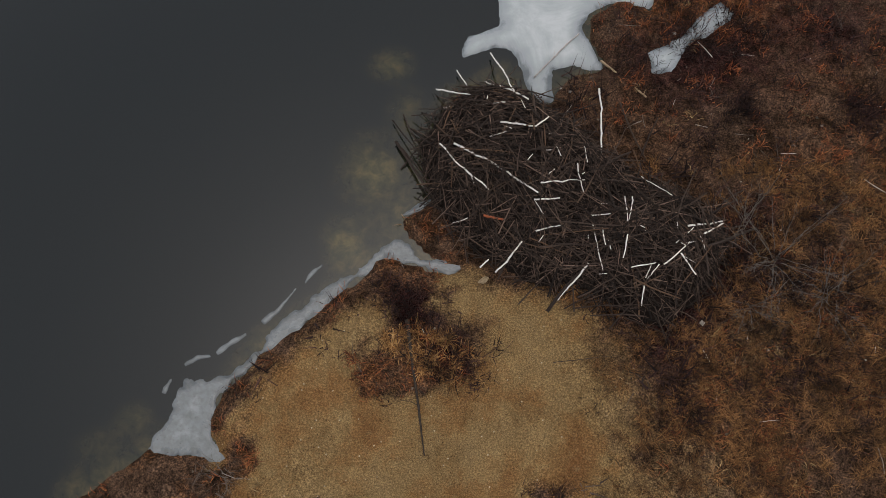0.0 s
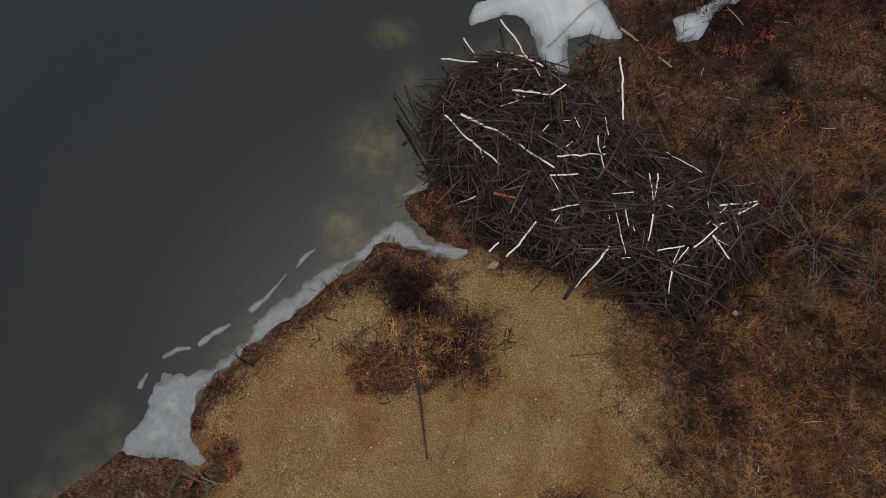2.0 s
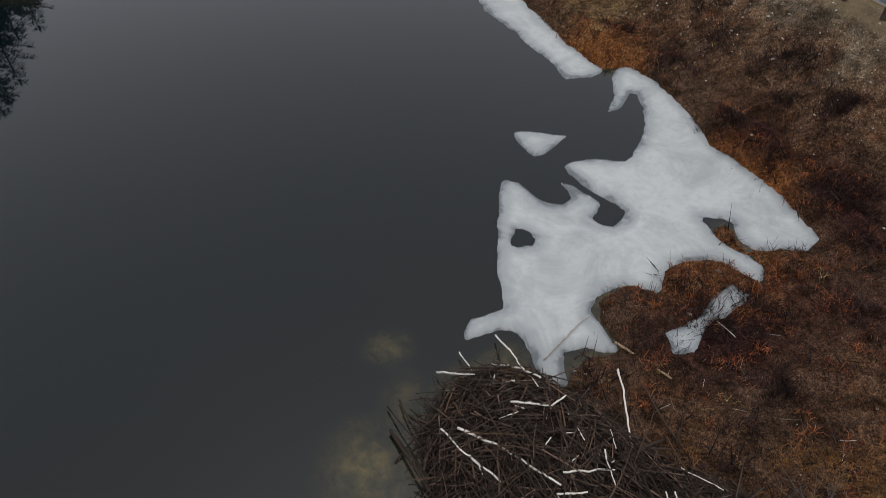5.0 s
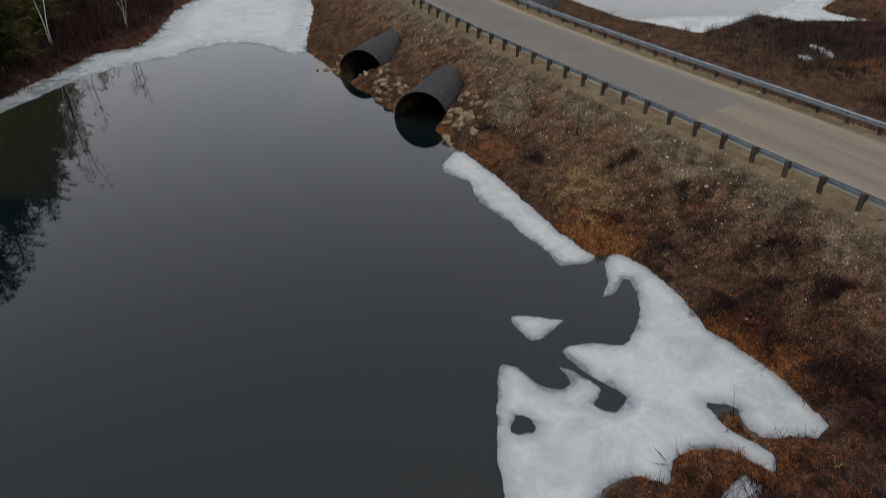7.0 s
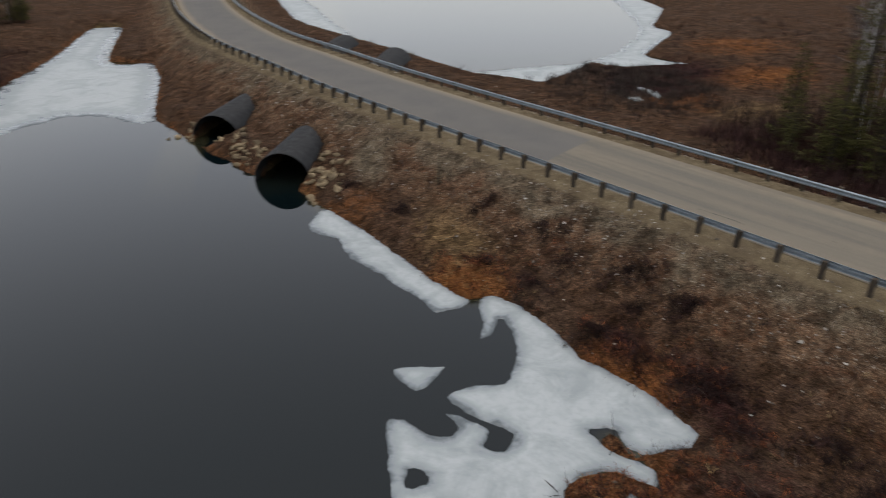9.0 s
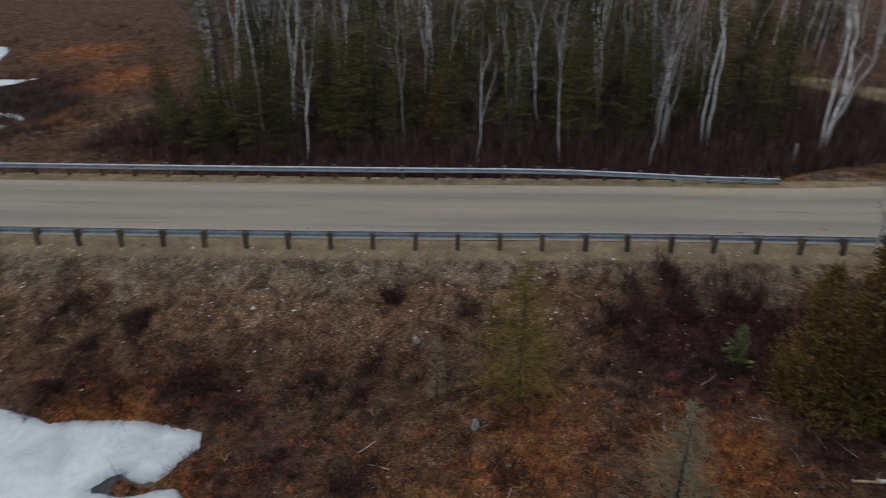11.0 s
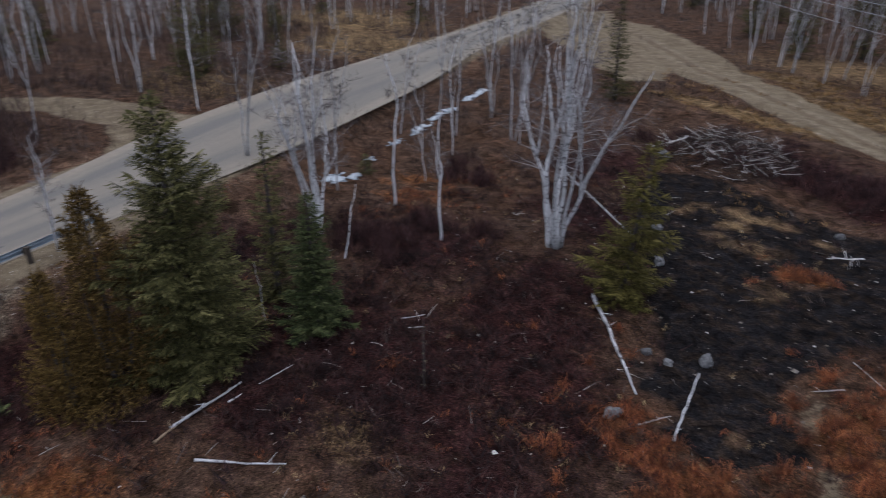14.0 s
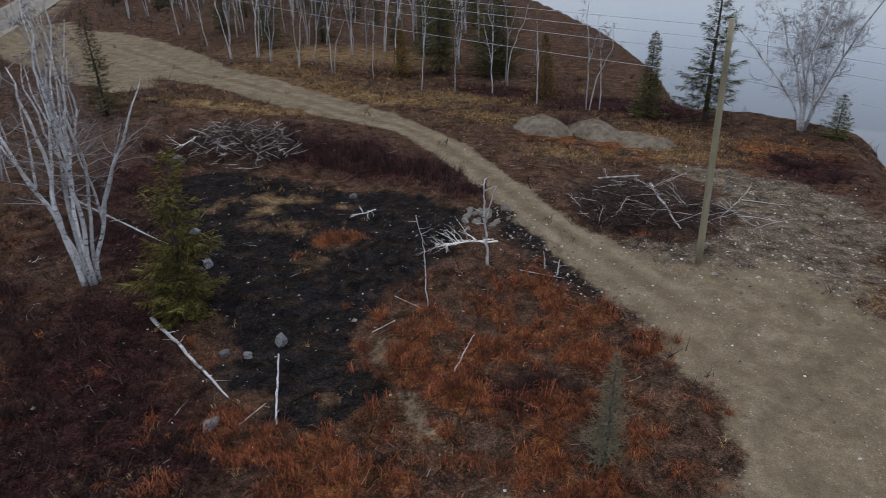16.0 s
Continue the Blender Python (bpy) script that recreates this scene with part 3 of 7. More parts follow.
HEATH = [(-2, -63, 8, 3.4, 1.0), (9, -66, 8, 3.5, .9), (22, -70, 8, 3, .7), (8.4, 4.8, 1.5, 1.5, .95), (6.8, 3.2, 1.6, .7, .9), (9.3, 7, 1.2, 1.5, .75), (4.6, 4.1, 1.0, .5, .7), (20.5, -7.5, 3, 3, .9), (22, -3, 2.2, 2, .6), (19, -12, 6, 4.5, 1.0), (14.5, -15, 4, 2.6, 1.0), (26, 2, 4.5, 4.5, .9), (13, -42.5, 6, 2.6, .9), (7, -40, 2.2, 2.6, .8), (.2, 3.0, .8, 1.0, .8), (1.1, 2.3, .5, .5, .9), (16.5, -16, 5, 4, 1.0), (19, -19, 4, 4, 1.0), (12.5, -11, 4, 4, .8), (24, -29, 5, 4, .85), (29, -36, 5, 6, .7), (18, -44.5, 6, 3, .95), (-3, -38, 4.5, 4, .8), (-14.5, -49.5, 4, 4, .9), (1.6, -20.6, 1.6, 1.6, .9),
         (22, -12, 8, 8, .75), (27, -19, 6, 5, .8), (28, 1, 5, 4, .85), (46, 12, 9, 8, .7), (38, 33, 6, 7, .6), (14, -13, 5, 5, .75), (20, -22, 4, 3, .8),
         (33, -10, 4, 5, .8), (8.5, 12.5, 4, 2.2, .7), (12.5, 14, 3, 2.5, .6), (-40, 70, 14, 28, 1.0), (-36, 50, 6, 10, 1.0), (36, 66, 6, 6, 1.0), (22, -46, 8, 4, .7), (9, -41, 5, 3, .6), (7, 4.5, 2.5, 2.5, .8), (-.9, 4.3, 1.1, .8, .95), (.6, 2.4, .5, .5, .8), (52, 25, 16, 14, .75), (70, -20, 8, 10, .4), (48, 40, 10, 10, .7),
         (14.5, 18.5, 1.6, 3, .8), (12.7, 22.5, 1.3, 2.2, .7), (42, 72, 7, 9, .8)]
STRAW = [(6.5, -.5, 2.5, 2.5, .5), (9, 3.2, 2, 2, .45), (80, -48, 14, 10, .9), (100, -58, 20, 12, .9), (18.5, -36.8, 3.6, 1.6, .66), (21.5, -35.2, 1.8, 2.8, .62), (14.2, -36.4, 2.4, 1.2, .55), (11.6, -33.2, 1.2, .8, .5), (8, -56, 5, 3, .6), (34, -68, 8, 3, .6), (13, -62.5, 6, 2.5, .7), (18.8, -35, 2.8, 2.2, .62), (30, -53.2, 9, 1.3, .9), (20, -59.6, 9, 2.2, .9), (2, -48, 4, 2, .6), (-6, -50.5, 4, 2.5, .7), (17.5, -9, 2.2, 1.6, .5), (-12.5, -30.5, 1.2, 2.5, .6),
         (12.8, -29, 3.5, 2.5, .55), (17, -33, 4, 2, .6), (14.5, -14, 4, 2, .3), (8, 34, 3, 6, .6), (-5, -55, 7, 4, .5), (40, 52, 6, 6, .6),
         (68, -22, 10, 8, .7), (27, -62, 14, 5, .5), (30, -78, 20, 10, .6), (9, -19.5, 2, 1.4, .45), (-1, 42, 3, 5, .4)]


def blobs(x, y, rows):
    out = np.zeros(x.shape)
    for cx, cy, rx, ry, k in rows:
        out = np.maximum(out, k * np.exp(-(((x - cx) / rx) ** 2 + ((y - cy) / ry) ** 2)))
    return out


def zones(x, y, z):
    """How much of each cover lies at a place."""
    d, _ = away(x, y, ROAD)
    e, _ = away(x, y, SIDE_ROAD)
    t, _ = away(x, y, TRACK)
    wob = fbm(x, y, 1.6, 41) - .5
    fade = smooth(1.0, 4.4, x - .2 * y) * smooth(4.2, 2.2, y)
    sand = smooth(-1.0 - 1.6 * fade, .8 + 2.6 * fade, sdist(x, y, SAND) + 1.3 * wob + 3.6 * (fbm(x, y, 1.8, 43) - .5) * fade)
    sand = sand * (1 - .8 * smooth(.3, .62, blobs(x, y, RUST) + .55 * (fbm(x, y, .8, 59) - .5)))
    strand = smooth(-1.15, -.25, sdist(x, y, POND) + .7 * wob) * (x < 3) * (y > -3)
    sand = sand * (1 - .72 * strand * smooth(.36, .52, fbm(x, y, .9, 60)))
    rust, heath, straw = np.maximum(blobs(x, y, RUST), .45 * strand) * (1 - .38 * smooth(16, 12, y) * smooth(-6, -2, y) * smooth(15, 11, x)) + .35 * wob, blobs(x, y, HEATH) + .3 * wob, blobs(x, y, STRAW)
    rust = rust * (1 - .95 * smooth(.55, .43, fbm(x, y, 1.5, 65)) * smooth(-8, -14, y))
    north = smooth(2, 9, y)
    gravel = np.maximum(smooth(6.8, 5.0, d), smooth(11.5, 6.5, d) * .80 * north + 0.25 * wob * smooth(13, 10, d))
    pit = np.maximum(.9 * np.exp(-(((x - 4.6) / 1.6) ** 2 + ((y - 45) / 3.6) ** 2)), smooth(-1.2, 1.2, sdist(x, y, PIT_GRAVEL) + 2.4 * wob + 1.5 * (fbm(x, y, 3.0, 49) - .5)))
    pit = np.maximum(pit, .66 * smooth(8.0, 5.6, d + 4.5 * wob) * smooth(-6, 0, y) * (x < 60))
    rust, heath = rust * (1 - .35 * gravel), heath * (1 - .5 * smooth(8, 6, d))
    char = smooth(-1.0, .5, sdist(x, y, CHAR) + 2.0 * wob + 3.4 * (fbm(x, y, 2.6, 45) - .5)) * (1 - .9 * smooth(.35, .7, blobs(x, y, RUST))) * (1 - .85 * smooth(.35, .7, blobs(x, y, STRAW) + .5 * (fbm(x, y, 1.1, 47) - .5)))
    berm = smooth(-.7, .6, sdist(x, y, BERM) + 1.6 * wob)
    char = np.maximum(char, .8 * berm)
    wide = 1.25 + 1.5 * smooth(-48, -58, y) + .6 * smooth(-34, -30, y)
    dirt = smooth(.7, -.5, t - wide - 2.5 * smooth(-60, -76, y) + 1.1 * wob) * (1 - .30 * np.exp(-(t / .32) ** 2))
    dirt = np.maximum(dirt, smooth(-1.7, 1.3, sdist(x, y, SANDPAD) + 2.4 * wob + 2.2 * (fbm(x, y, .7, 58) - .5)))
    dirt = np.maximum(dirt, smooth(-1.0, 1.0, sdist(x, y, APRON) + 2.0 * wob))
    dirt = np.maximum(dirt, .56 * smooth(.9, .0, away(x, y, FOOTPATH)[0] + 1.6 * wob) * smooth(.44, .60, fbm(x, y, 1.1, 53)))
    dirt = np.maximum(dirt, smooth(5.6, 4.7, d) * .9)
    dirt = np.maximum(dirt, .8 * smooth(-.8, .6, sdist(x, y, SIDE_MOUTH) + 1.2 * wob))
    dirt = np.maximum(dirt, smooth(2.9, 2.0, e + .8 * wob) * .75 * smooth(9, 1, y))
    bed = smooth(.02, -.9, z + .35 * (fbm(x, y, 1.5, 51) - .5))
    return sand, rust, heath, gravel, char, straw, bed, dirt, pit


def ruts(x, y):
    """Two wheel ruts and the rough crown between them, along the track."""
    t, _ = away(x, y, TRACK)
    t = t + .25 * (fbm(x, y, 2.5, 67) - .5)
    return np.exp(-((t - .78) / .24) ** 2) * smooth(-25, -31, y), np.exp(-(t / .30) ** 2) * smooth(-24, -30, y)


GROUND = ground_material()
gx = marks(-1500, 1500, (-11, 33), (-36, 62), .22, .5)
gy = marks(-1500, 1500, (-36, 34), (-76, 98), .22, .5)
X, Y = np.meshgrid(gx, gy)
Z = height(X, Y)
ground_data, gv = grid_mesh("ground", gx, gy, Z, GROUND)
sand, rust, heath, gravel, char, straw, bed, dirt, pit = zones(gv[:, 0], gv[:, 1], gv[:, 2])
colour_layer(ground_data, "zone_a", sand, rust, heath)
colour_layer(ground_data, "zone_b", gravel, char, straw)
colour_layer(ground_data, "zone_c", bed, dirt, pit)
rut, crown = ruts(gv[:, 0], gv[:, 1])
colour_layer(ground_data, "zone_d", rut, crown, 0 * rut)
thing("ground", "rusty heath, sand and gravel shore in early spring", "ground", kind="structure", data=ground_data)

wx = np.r_[-1400., -300, -100, -40, np.arange(-14, 16, .3), 40, 100, 300, 1400]
wy = np.r_[-1400., -300, -100, -40, np.arange(-3, 42, .3), 60, 100, 300, 1400]
water_data, wv = grid_mesh("water", wx, wy, np.zeros((len(wy), len(wx))), water_material())
shallow = water_data.attributes.new("shallow", "FLOAT", "POINT")
SHOALS = [(-2.2, 8.8, .9, 1.0, .95), (-2.9, 6.4, .6, .8, .9), (-1.7, 12.6, .6, .5, .8), (-1.1, 10.6, .6, .9, .55), (-1.4, 7.6, .8, .6, .6), (-8.7, 1.1, .5, .4, .6), (-9.4, .2, .8, .6, .4)]
shallow.data.foreach_set("value", np.maximum(.55 * smooth(-.62, -.05, lie(wv[:, 0], wv[:, 1]) + .3 * (fbm(wv[:, 0], wv[:, 1], 1.2, 55) - .5)),
                                            np.clip(blobs(wv[:, 0], wv[:, 1], SHOALS) * (.35 + 1.3 * fbm(wv[:, 0], wv[:, 1], .9, 56)), 0, 1)))
thing("water", "still dark pond water reflecting a grey sky", "water", kind="structure", data=water_data)

ICE = ice_material()
CRUST = ice_material("thin_grey_ice", .62)


def ice_sheet(outline, label, step=.12, holes=(), thick=.05, wave=.25, level=None, name="ice_sheet", category="ice", rim_reach=.6, look_=None, inset=0.0):
    """A thin sheet whose margin dips below its support."""
    edge = spline(outline, .4, True)
    ex, ey = [p[0] for p in edge], [p[1] for p in edge]
    ax = np.arange(min(ex) - .5, max(ex) + .5, step)
    ay = np.arange(min(ey) - .5, max(ey) + .5, step)
    x, y = np.meshgrid(ax, ay)
    d = sdist(x, y, edge)
    for h in holes:
        d = np.minimum(d, -sdist(x, y, spline(h, .2, True)))
    d = d - inset + wave * (fbm(x, y, .9, 61, 4) - .5) + wave * .9 * (fbm(x, y, .32, 63, 3) - .5)
    z = np.clip(d * .9, -.16, thick) + .012 * fbm(x, y, .5, 71)
    if level is not None:
        z = z + np.maximum(height(x, y), 0)
    me, v = grid_mesh(name, ax, ay, z, look_ or ICE, d > -.1)
    k = np.clip(d.ravel(), 0, rim_reach) / rim_reach
    keepers = me.attributes.new("rim", "FLOAT", "POINT")
    lookup = {(round(a, 3), round(b, 3)): c for a, b, c in zip(x.ravel().tolist(), y.ravel().tolist(), k.tolist())}
    keepers.data.foreach_set("value", [lookup[(round(a, 3), round(b, 3))] for a, b in v[:, :2].tolist()])
    return thing(name, label, category, data=me)


ICE_MAIN = [(7.0, 24.9), (7.5, 26.2), (7.7, 27.8), (8.5, 28.5), (9.7, 27.2), (10.5, 24.6), (11.0, 22.6), (11.7, 21.4), (12.6, 19.8), (13.0, 18.6),
            (13.3, 17.2), (12.5, 16.6), (10.8, 16.8), (10.3, 17.5), (10.4, 18.1), (9.3, 18.4), (9.7, 17.3), (10.3, 16.6), (10.8, 16.0), (10.3, 15.1),
            (9.6, 16.1), (8.6, 16.2), (7.4, 15.6), (7.0, 14.8), (6.0, 15.1), (4.9, 14.6), (4.8, 13.7), (5.4, 12.4), (4.4, 12.6), (3.7, 12.4),
            (3.6, 11.2), (2.8, 11.6), (2.5, 12.9), (1.7, 13.3), (.7, 12.9), (.9, 13.7), (1.9, 14.1)]
ICE_MAIN += [(1.8, 15.8), (1.9, 17.3), (2.1, 19.6), (2.4, 20.5), (3.1, 20.0), (3.6, 19.3), (4.4, 19.1), (4.8, 19.4), (4.4, 20.4), (4.8, 20.2),
             (5.8, 19.0), (5.3, 18.3), (6.1, 17.9), (6.7, 18.7), (5.7, 19.7), (4.7, 21.3), (6.1, 21.8), (7.2, 21.6), (8.1, 23.2), (8.5, 24.4), (8.5, 26.2),
             (8.2, 26.3), (7.6, 25.1)]
ice_sheet(ICE_MAIN, "melting white ice sheet with dark thawed channels", .12, [[(2.6, 17.8), (3.0, 17.7), (3.2, 17.1), (2.4, 17.0)]], wave=.2)
ice_sheet([(.1, 38.1), (.7, 40.7), (1.4, 40.9), (3.2, 37.4), (5.0, 33.1), (6.3, 30.1), (7.4, 28.3), (6.8, 27.7), (5.5, 27.5), (5.1, 28.6), (3.5, 31.7),
           (2.0, 34.3), (1.6, 36.5)], "narrow strip of white ice along the bank", .14)
ice_sheet([(2.9, 23.5), (5.0, 23.2), (4.5, 22.6), (3.6, 21.9)], "small loose triangle of thawing ice", .1, wave=.12)
ice_sheet([(9.3, 14.8), (9.8, 14.4), (8.9, 13.6), (8.0, 13.1), (7.4, 12.1), (6.8, 12.1), (6.7, 12.8), (7.8, 13.4)], "frozen puddle of white ice in brown moss", .1,
          level=1, wave=.2, thick=.07)
ice_sheet([(-1.4, 6.8), (-.8, 6.05), (.5, 5.95), (.8, 5.6), (.3, 5.35), (-.8, 5.65), (-1.6, 5.85), (-2.7, 5.1), (-3.4, 4.4), (-4.2, 3.7), (-5.0, 3.0),
           (-5.7, 2.4), (-6.4, 1.7), (-6.6, 1.1), (-6.3, .5), (-5.6, -.2), (-6.3, -.2), (-6.9, .1), (-8.1, .3), (-7.7, 1.5), (-7.3, 2.3),
           (-6.1, 2.45), (-5.2, 3.4), (-4.2, 4.4), (-3.2, 5.1), (-2.3, 5.8)], "ragged ribbon of ice along the sandy shore", .05, wave=.36, rim_reach=.75, thick=.02, look_=CRUST, inset=.02)
ice_sheet([(-1.25, 7.3), (-.7, 7.75), (-.2, 7.9), (-.5, 7.4)], "sliver of ice beside the lodge", .06, wave=.1, rim_reach=.3, thick=.02, look_=CRUST)
for crust in ([(-7.5, 2.72), (-7.1, 2.95), (-6.75, 2.98), (-6.72, 2.92), (-7.05, 2.85), (-7.4, 2.62)], [(-6.6, 3.05), (-6.2, 3.38), (-5.75, 3.62), (-5.7, 3.54), (-6.1, 3.27), (-6.5, 2.96)],
              [(-5.3, 3.98), (-4.95, 4.3), (-4.6, 4.75), (-4.38, 5.0), (-4.32, 4.95), (-4.5, 4.66), (-4.85, 4.22), (-5.22, 3.9)], [(-4.15, 5.15), (-3.95, 5.5), (-3.62, 5.75), (-3.58, 5.68), (-3.87, 5.42), (-4.07, 5.1)],
              [(-8.0, 1.9), (-7.8, 2.3), (-7.73, 2.26), (-7.9, 1.86)], [(-9.9, -1.6), (-9.5, -1.2), (-9.2, -1.0), (-9.17, -1.06), (-9.45, -1.28), (-9.84, -1.66)]):
    ice_sheet(crust, "thin broken crust of ice on the water", .03, wave=.14, rim_reach=.2, thick=.012, look_=CRUST)
ice_sheet([(-34, 48), (-31.7, 47.3), (-29.8, 54.4), (-27.6, 59.2), (-24.5, 61.8), (-20.8, 66.6), (-16.8, 66.1), (-12.6, 64), (-14.2, 81.6), (-16.3, 89.4), (-22, 92),
           (-25, 118), (-29.4, 118), (-28.9, 96), (-29.8, 80.5), (-28.2, 67.2), (-31.5, 62.8), (-31.8, 58.4)], "broad shelf of grey-white ice below the woods", .3, wave=.8, rim_reach=3)
ice_sheet([(19.6, 75), (25, 69.2), (32.9, 76), (34.4, 79), (37.6, 74.8), (46.4, 74.8), (43.6, 82), (55, 96), (55.2, 102.6), (66.2, 120), (69, 138), (64, 138), (52.6, 102.7), (43.0, 87.5),
           (38, 82), (32.6, 78.8), (20.5, 77)], "rim of white ice round the far lake", .3, wave=.8, rim_reach=1.5)
ice_sheet([(4.3, 109), (1, 120), (-2, 150), (2, 150), (5, 135), (6.5, 120), (8.5, 106), (7.5, 102)], "rim of white ice by the causeway", .3, wave=.8, rim_reach=1.5)

# ---- roads ----
def strip(name, line, offsets, material, lift, label, width_at=None):
    """A paved strip along a line, with its place across and along stored."""
    p = np.array(line)
    tan = np.gradient(p, axis=0)
    tan /= np.linalg.norm(tan, axis=1, keepdims=True)
    side = np.stack([tan[:, 1], -tan[:, 0]], 1)
    run = np.r_[0, np.cumsum(np.linalg.norm(np.diff(p, axis=0), axis=1))]
    n, m = len(p), len(offsets)
    o = np.array(offsets)[None, :, None] * np.ones((n, 1, 1))
    if width_at is not None:
        o = o * width_at(run)[:, None, None]
    xy = p[:, None] + o * side[:, None]
    k = (np.array(offsets) - offsets[0]) / (offsets[-1] - offsets[0])
    crown = lift + .07 * (1 - (2 * k - 1) ** 2)
    verts = np.concatenate([xy, np.broadcast_to(crown[None, :, None], (n, m, 1))], 2).reshape(-1, 3)
    i = (np.arange(n - 1)[:, None] * m + np.arange(m - 1)[None]).ravel()
    s = Soup()
    s.bulk(verts, np.stack([i, i + 1, i + m + 1, i + m], 1)[:, ::-1])
    me = s.mesh(name, material, True)
    fresh = (p[:, None, :] + o * side[:, None])
    newer = np.clip(.5 + (-0.623 * fresh[..., 0] + 0.782 * fresh[..., 1] - 20.25) / 1.5, 0, 1).ravel()
    colour_layer(me, "lane", np.tile(k, n), np.repeat(run / 300, m), newer)
    return thing(name, label, "road", kind="structure", data=me)


ASPHALT = road_material()
ROAD_FINE = spline(ROAD[::4] + [ROAD[-1]], .5)
strip("road", ROAD_FINE, list(np.linspace(-3.5, 3.5, 15)), ASPHALT, ROAD_Z - .03, "worn grey asphalt road with sandy edges",
      lambda run: 1 + .55 * smooth(150, 172, run) * smooth(215, 185, run) + .12 * smooth(160, 180, run))

# ---- guard rails ----
ZINC = simple("galvanised_steel", (.17, .21, .24), (.30, .34, .37), .35, .5, .25, .5, True, .08)
POST_WOOD = simple("weathered_post", (.042, .034, .027), (.115, .092, .068), .12, .9, 0, .2, True, .5, .01, (1, 1, .2), .3)


def offset_line(line, off):
    p = np.array(line)
    tan = np.gradient(p, axis=0)
    tan /= np.linalg.norm(tan, axis=1, keepdims=True)
    return p + off * np.stack([tan[:, 1], -tan[:, 0]], 1)


def every(line, step, start=0.0):
    """Places and headings at even steps along a line."""
    p = np.array(line)
    run = np.r_[0, np.cumsum(np.linalg.norm(np.diff(p, axis=0), axis=1))]
    at = np.arange(start, run[-1], step)
    x, y = np.interp(at, run, p[:, 0]), np.interp(at, run, p[:, 1])
    a = np.arctan2(np.gradient(y), np.gradient(x))
    return list(zip(x.tolist(), y.tolist(), a.tolist()))


def beam_mesh(length):
    """One panel of W-shaped rail along x, its face to +y."""
    prof = [(.000, -.155), (.028, -.150), (.080, -.110), (.080, -.070), (.010, -.030), (.010, .030), (.080, .070), (.080, .110), (.028, .150), (.0, .155)]
    s = Soup()
    v = [(x, y, z) for x in (-.04, length + .04) for y, z in prof]
    v += [(x, y - .006, z) for x in (-.04, length + .04) for y, z in prof]
    n = len(prof)
    f = [(i, i + 1, n + i + 1, n + i) for i in range(n - 1)] + [(2 * n + n + i, 2 * n + n + i + 1, 2 * n + i + 1, 2 * n + i) for i in range(n - 1)]
    f += [(0, n, 3 * n, 2 * n), (2 * n - 1, n - 1, 3 * n - 1, 4 * n - 1)]
    s.add(v, f)
    return s.mesh("rail_beam", ZINC)


def guard_rail(line, toward, label, drop=0):
    rail = thing("guard_rail", label, "guard rail", "guard rails along the road")
    spots = every(line, 1.905)
    post = to_mesh(box(.20, .16, 1.25, .012), "post", POST_WOOD)
    block = to_mesh(box(.17, .16, .36, .01), "blockout", POST_WOOD)
    beam = beam_mesh(3.81)
    rng = random.Random(4)
    last = len(spots) - 1
    for i, (x, y, a) in enumerate(spots):
        down = .42 * smooth(last - drop, last, i) if drop else 0.0
        turn = math.degrees(a)
        p = part("post", post, rail, "", pose(x, y, ROAD_Z - .50 - down, rng.uniform(-2.2, 2.2), rng.uniform(-2.2, 2.2), turn))
        b = part("blockout", block, p, "", pose(0, toward * .165, .83))
        if i % 2 == 0 and i + 2 <= last:
            x2, y2, _ = spots[i + 2]
            d2 = .42 * smooth(last - drop, last, i + 2) if drop else 0.0
            heading = math.atan2(y2 - y, x2 - x)
            tilt = math.degrees(math.atan2(d2 - down, 3.81))
            nx, ny = -math.sin(heading) * toward, math.cos(heading) * toward
            m = Matrix.Translation((x + .25 * nx, y + .25 * ny, ROAD_Z + .56 - down)) @ Matrix.Rotation(heading, 4, "Z") @ Matrix.Rotation(radians(tilt), 4, "Y")
            if toward < 0:
                m = m @ Matrix.Translation((3.81, 0, 0)) @ Matrix.Rotation(math.pi, 4, "Z")
            part("rail_beam", beam, rail, "", m)
    return rail


near_line = [tuple(p) for p in offset_line(ROAD, 4.5) if -7.5 < p[1] < 125]
far_line = [tuple(p) for p in offset_line(ROAD, -4.5) if -.2 < p[1] < 125]
guard_rail(near_line, 1, "steel guard rail on dark weathered wooden posts")
guard_rail(far_line, -1, "long steel guard rail dipping to the ground at its end", 8)

# ---- culverts ----
PIPE_STEEL = simple("dull_corrugated_steel", (.014, .015, .017), (.046, .048, .050), .5, .62, .3, .35, True, .2)


